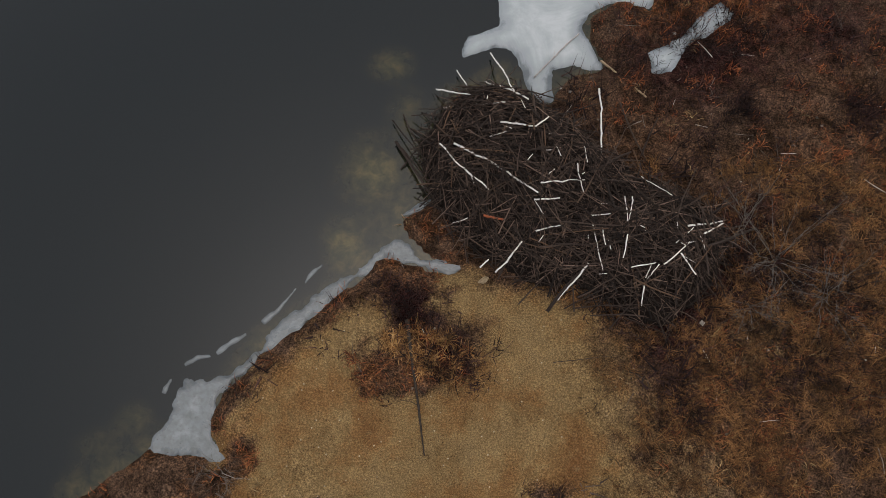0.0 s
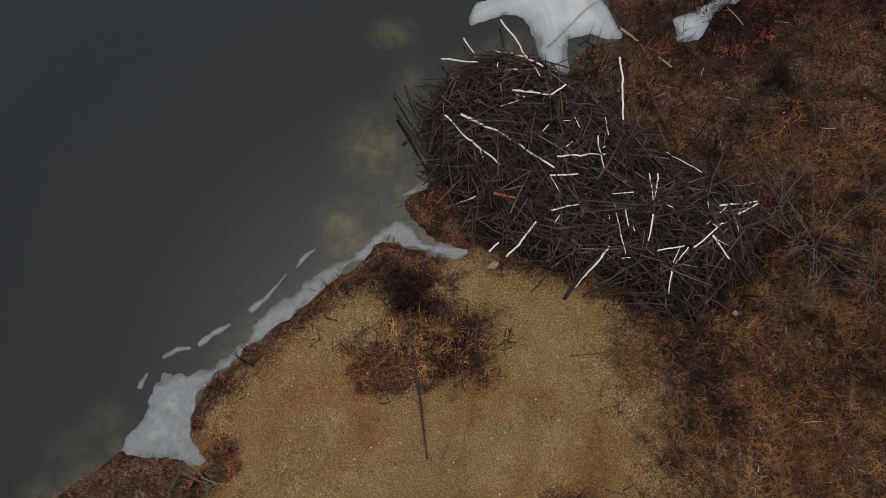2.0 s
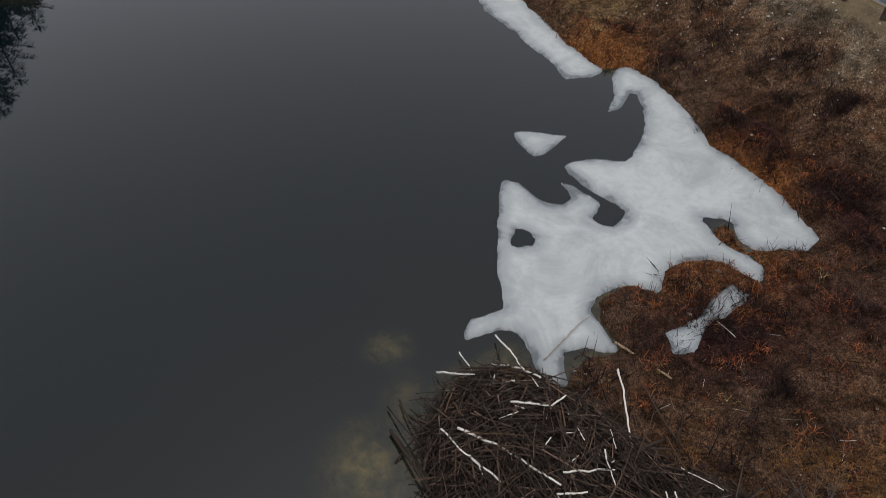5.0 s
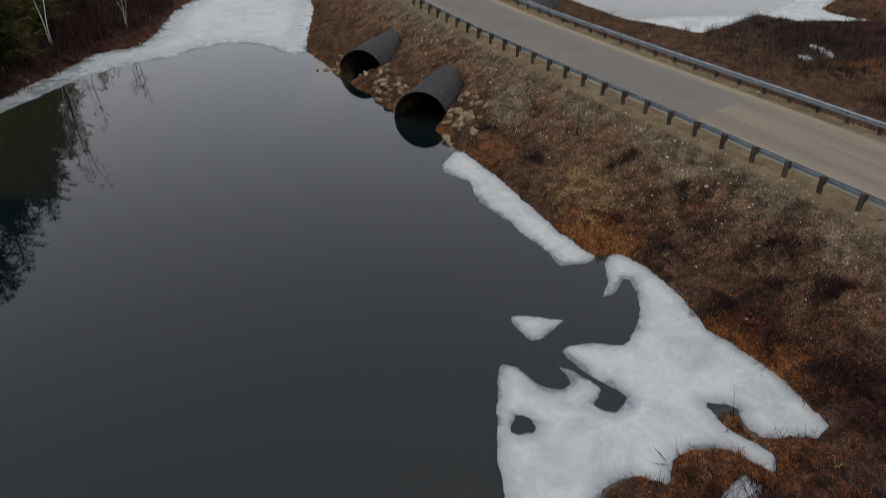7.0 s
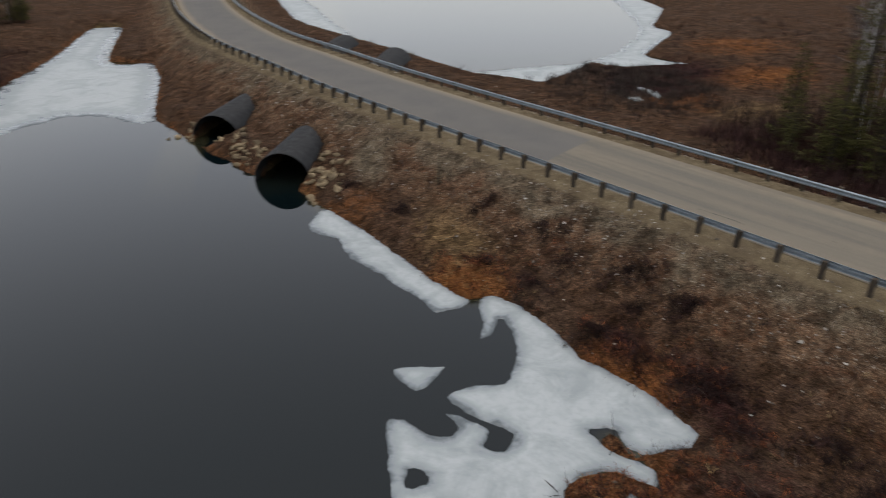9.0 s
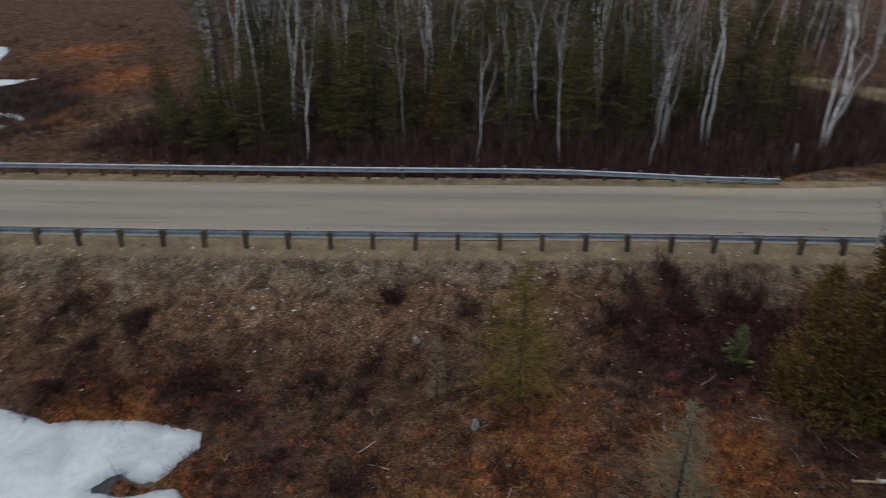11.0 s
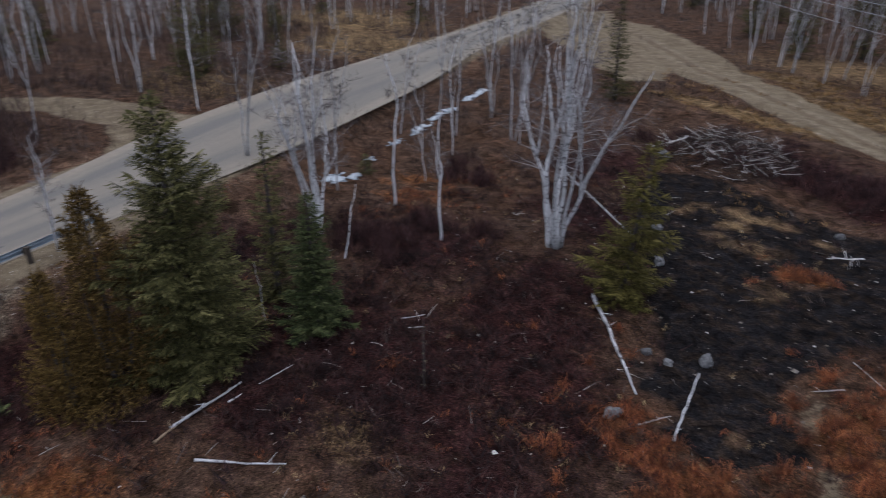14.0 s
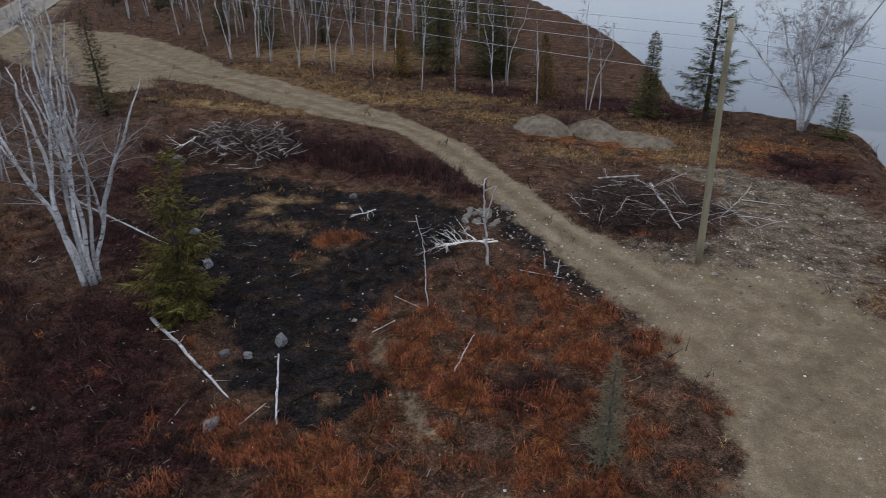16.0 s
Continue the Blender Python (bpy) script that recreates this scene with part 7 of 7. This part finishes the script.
BUSHES = [(24, -44.6), (26.4, -45.4), (22.6, -43.8), (27.4, -43.6), (25.4, -42.2), (27.5, -16.8), (28.4, -18.0), (33.6, -26.5), (34.8, -28.0), (28.9, -20.6), (29.3, -16.2), (30.5, -17.4), (31.5, -26.8), (25.8, -22.2), (32.4, -14.6), (29.6, -7.2), (28.8, -4.4), (27.9, 3.6), (26.4, 5.0), (28.8, 1.4),
          (28.2, -40.6), (17.4, -43.2), (14.4, -43), (11.6, -42.4), (19.6, -44.6), (9.6, -40.8), (16.2, -45), (22.4, -46.5), (30.2, -41.8), (7.8, -39.2), (2.4, -55), (2.2, -54.2)]
bx, by = np.repeat([c[0] for c in BUSHES], 16), np.repeat([c[1] for c in BUSHES], 16)
bx, by = bx + rg.normal(0, .62, len(bx)), by + rg.normal(0, .62, len(by))
thing("maroon_bushes", "bare maroon bushes standing in the heath", "bushes", kind="stuff", data=spray("maroon_bushes", MAROON, bx, by, 34, 1.25, .022, .16, 51, (1.2, 4)))
x, y = scatter(9000, (-18, 46, -70, -38), lambda x, y, z: np.clip(zones(x, y, z)[5] * 1.4, 0, 1) * (1 - np.clip(zones(x, y, z)[7], 0, 1)), 24)
thing("dry_grass", "golden dry grass along the dirt track", "grass", kind="stuff", data=slips("dry_grass", blade_material("golden_grass", (.06, .032, .010), (.17, .095, .030), (.30, .19, .07)), x, y, 10, .42, .04, .2, .7, 24))
# golden tufts round the charred trunk
tx = np.array([-1.35, -.75, -.45, .05, .35, -1.0, -.2, .6, -1.6, -.6, 3.75, 3.95, -.3, -1.2, .2])
ty = np.array([3.35, 3.45, 3.2, 3.3, 2.7, 2.9, 2.8, 3.1, 3.2, 2.5, 4.95, 5.1, 3.55, 3.6, 2.35])
tx, ty = np.repeat(tx, 3) + rg.normal(0, .14, 45), np.repeat(ty, 3) + rg.normal(0, .12, 45)
thing("golden_tufts", "golden-brown drooping grass tufts on the sand", "grass", kind="stuff", data=slips("golden_tufts", blade_material("golden_sedge", (.10, .045, .015), (.24, .12, .04), (.40, .24, .10)), tx, ty, 30, .38, .02, .07, .55, 20, .6))
x, y = scatter(5200, (-8, 9, -6, 6), lambda x, y, z: smooth(.3, .8, zones(x, y, z)[0]) * np.clip(.12 + .9 * smooth(.48, .62, fbm(x, y, 1.4, 57)), 0, 1), 22)
thing("sand_grass", "short sparse brown grass on the sand", "grass", kind="stuff", data=slips("sand_grass", blade_material("short_brown_grass", (.05, .026, .010), (.15, .078, .026), (.27, .165, .065)), x, y, 9, .13, .012, .07, .6, 22, .5))
def tufty(x, y, z):
    sand = zones(x, y, z)[0]
    return np.clip(cover(0)(x, y, z) + .7 * smooth(.75, .2, sand) * smooth(.44, .58, fbm(x, y, 1.3, 69)) * (lodge_rise(x, y) < .1), 0, 1)


x, y = scatter(3400, (3, 15, -5, 9), tufty, 23)
thing("sedge", "curling tufts of orange-brown sedge", "sedge", kind="stuff", data=slips("sedge", blade_material("brown_sedge", (.036, .017, .008), (.145, .068, .025), (.29, .16, .062)), x, y, 26, .42, .014, .06, .5, 23, .8))


def bare_shrub(label, x, y, reach, stems, seed):
    """A leafless alder shrub of long arching stems."""
    r = np.random.default_rng(seed)
    shrub = thing("bare_shrub", label, "shrub", "bare shrubs", m=Matrix.Translation(on(x, y)))
    fine = Soup()
    for k in range(stems):
        a, far = r.uniform(0, 6.28), reach * r.uniform(.55, 1.1)
        tip = np.array((math.cos(a) * far, math.sin(a) * far, far * r.uniform(.35, 1.0)))
        s = Soup()
        body, line = crook((r.normal(0, .1), r.normal(0, .1), 0), tip, .013, .004, .06, seed * 100 + k, 9, 5)
        s.add(*body)
        part("stem", s.mesh("stem", BARE), shrub)
        for q in range(9):
            p = line[r.integers(2, 9)]
            d = tip / far + r.normal(0, .7, 3)
            fine.add(*bar(p, p + d * r.uniform(.12, .4), .005, .002, .1, seed * 1000 + k * 9 + q, 4, 3))
    tagged(part("twig_haze", fine.mesh("twig_haze", BARE), shrub, "thin grey-brown twigs"), kind="stuff")
    return shrub


BARE = simple("grey_alder_bark", (.060, .050, .042), (.17, .15, .13), .12, .85)
for i, (x, y, reach, stems) in enumerate(((9.9, 5.8, 1.8, 18), (9.2, 7.0, 1.2, 10), (-6.0, -.35, .5, 7), (11.2, 4.6, 1.5, 12), (8.9, 4.4, .9, 8))):
    bare_shrub("leafless grey alder shrub at the pond's edge", x, y, reach, stems, 70 + i)
# loose stones
STONES = blade_material("loose_stones", (.10, .08, .06), (.22, .19, .155), (.48, .45, .41), .9)


def stone_want(x, y, z):
    sand, rust, heath, gravel, char, straw, bed, dirt, pit = zones(x, y, z)
    d, _ = away(x, y, ROAD)
    return np.clip(gravel * .9 + .06 + .8 * smooth(-.8, .4, sdist(x, y, BERM)) + .09 * char + .16 * dirt + .8 * pit, 0, 1) * (d > 4.4) * (sand < .5)


x, y = scatter(20000, near_box, stone_want, 11)
x2, y2 = scatter(9000, (-6, 24, 28, 70), stone_want, 12)
x3, y3 = scatter(6500, (-18, 10, -50, -24), stone_want, 13)
x, y = np.r_[x, x2, x3], np.r_[y, y2, y3]
n = len(x)
size = .024 + .06 * rg.random(n) ** 3 + .05 * (rg.random(n) > .96)
octa = np.array([(1, 0, 0), (0, 1, 0), (-1, 0, 0), (0, -1, 0), (.1, .1, .75), (0, 0, -.5)])
faces = np.array([(0, 1, 4), (1, 2, 4), (2, 3, 4), (3, 0, 4), (1, 0, 5), (2, 1, 5), (3, 2, 5), (0, 3, 5)])
turn = rg.uniform(0, 6.28, n)
v = octa[None] * size[:, None, None] * rg.uniform(.65, 1.3, (n, 6, 1))
vx = v[..., 0] * np.cos(turn)[:, None] - v[..., 1] * np.sin(turn)[:, None]
vy = v[..., 0] * np.sin(turn)[:, None] + v[..., 1] * np.cos(turn)[:, None]
v = np.stack([vx + x[:, None], vy + y[:, None], v[..., 2] + (lie(x, y) + size * .2)[:, None]], 2).reshape(-1, 3)
s = Soup()
s.bulk(v, (np.arange(n)[:, None, None] * 6 + faces[None]).reshape(-1, 3))
thing("loose_stones", "scattered pale stones on the gravel bank", "stones", kind="stuff", data=s.mesh("loose_stones", STONES))

# ---- fallen twigs ----
def twig_want(x, y, z):
    sand, rust, heath, gravel, char, straw, bed, dirt, pit = zones(x, y, z)
    return np.clip(.30 - .12 * char + .2 * heath, 0, 1) * (dirt < .4) * (sand < .4)


x, y = scatter(2600, (-10, 32, -46, 14), twig_want, 41)
s = Soup()
for i, (a, b, c) in enumerate(zip(x.tolist(), y.tolist(), (lie(x, y) + .05).tolist())):
    turn, far = rg.uniform(0, 6.28), .15 + .75 * rg.random() ** 3
    d = np.array((math.cos(turn), math.sin(turn), rg.uniform(-.1, .3))) * far
    s.add(*bar((a, b, c), np.array((a, b, c + .02)) + d, .006 + .012 * far, .005, .06, 7000 + i, 3, 3))
thing("fallen_twigs", "scattered bleached twigs on heath and burnt ground", "twigs", kind="stuff", data=s.mesh("fallen_twigs", blade_material("bleached_twigs", (.10, .085, .07), (.26, .23, .20), (.55, .52, .48))))

# ---- old snow ----
for x, y, a, b in ((38.7, -20.5, 1.1, .8), (38.2, -21.6, .6, .6), (40.3, -24.2, .6, .5), (41.6, -27.8, .6, 1.3), (42.1, -29.8, .8, 1.3), (43.6, -32.4, .7, 1.4), (44.5, -34.4, .6, 1.1), (46.8, -38.4, .7, 1.6),
                   (48.0, -40.8, .6, 1.1), (34.2, 62.6, .8, 3.0), (31.2, 60.2, 1.4, .9)):
    a, b = a * .6, b * 1.0
    lean = .42 if y < 0 else 0.0
    ring = []
    for k in range(8):
        u, v = a * math.cos(k * .785) * (1 + .25 * math.sin(k * 3.1 + x)), b * math.sin(k * .785) * (1 + .25 * math.cos(k * 2.3 + y))
        ring.append((x + u * math.cos(lean) - v * math.sin(lean), y + u * math.sin(lean) + v * math.cos(lean)))
    ice_sheet(ring, "small patch of old snow in heath", .12, level=1, wave=1.1, thick=.05, name="snow_patch", category="snow", rim_reach=.4)
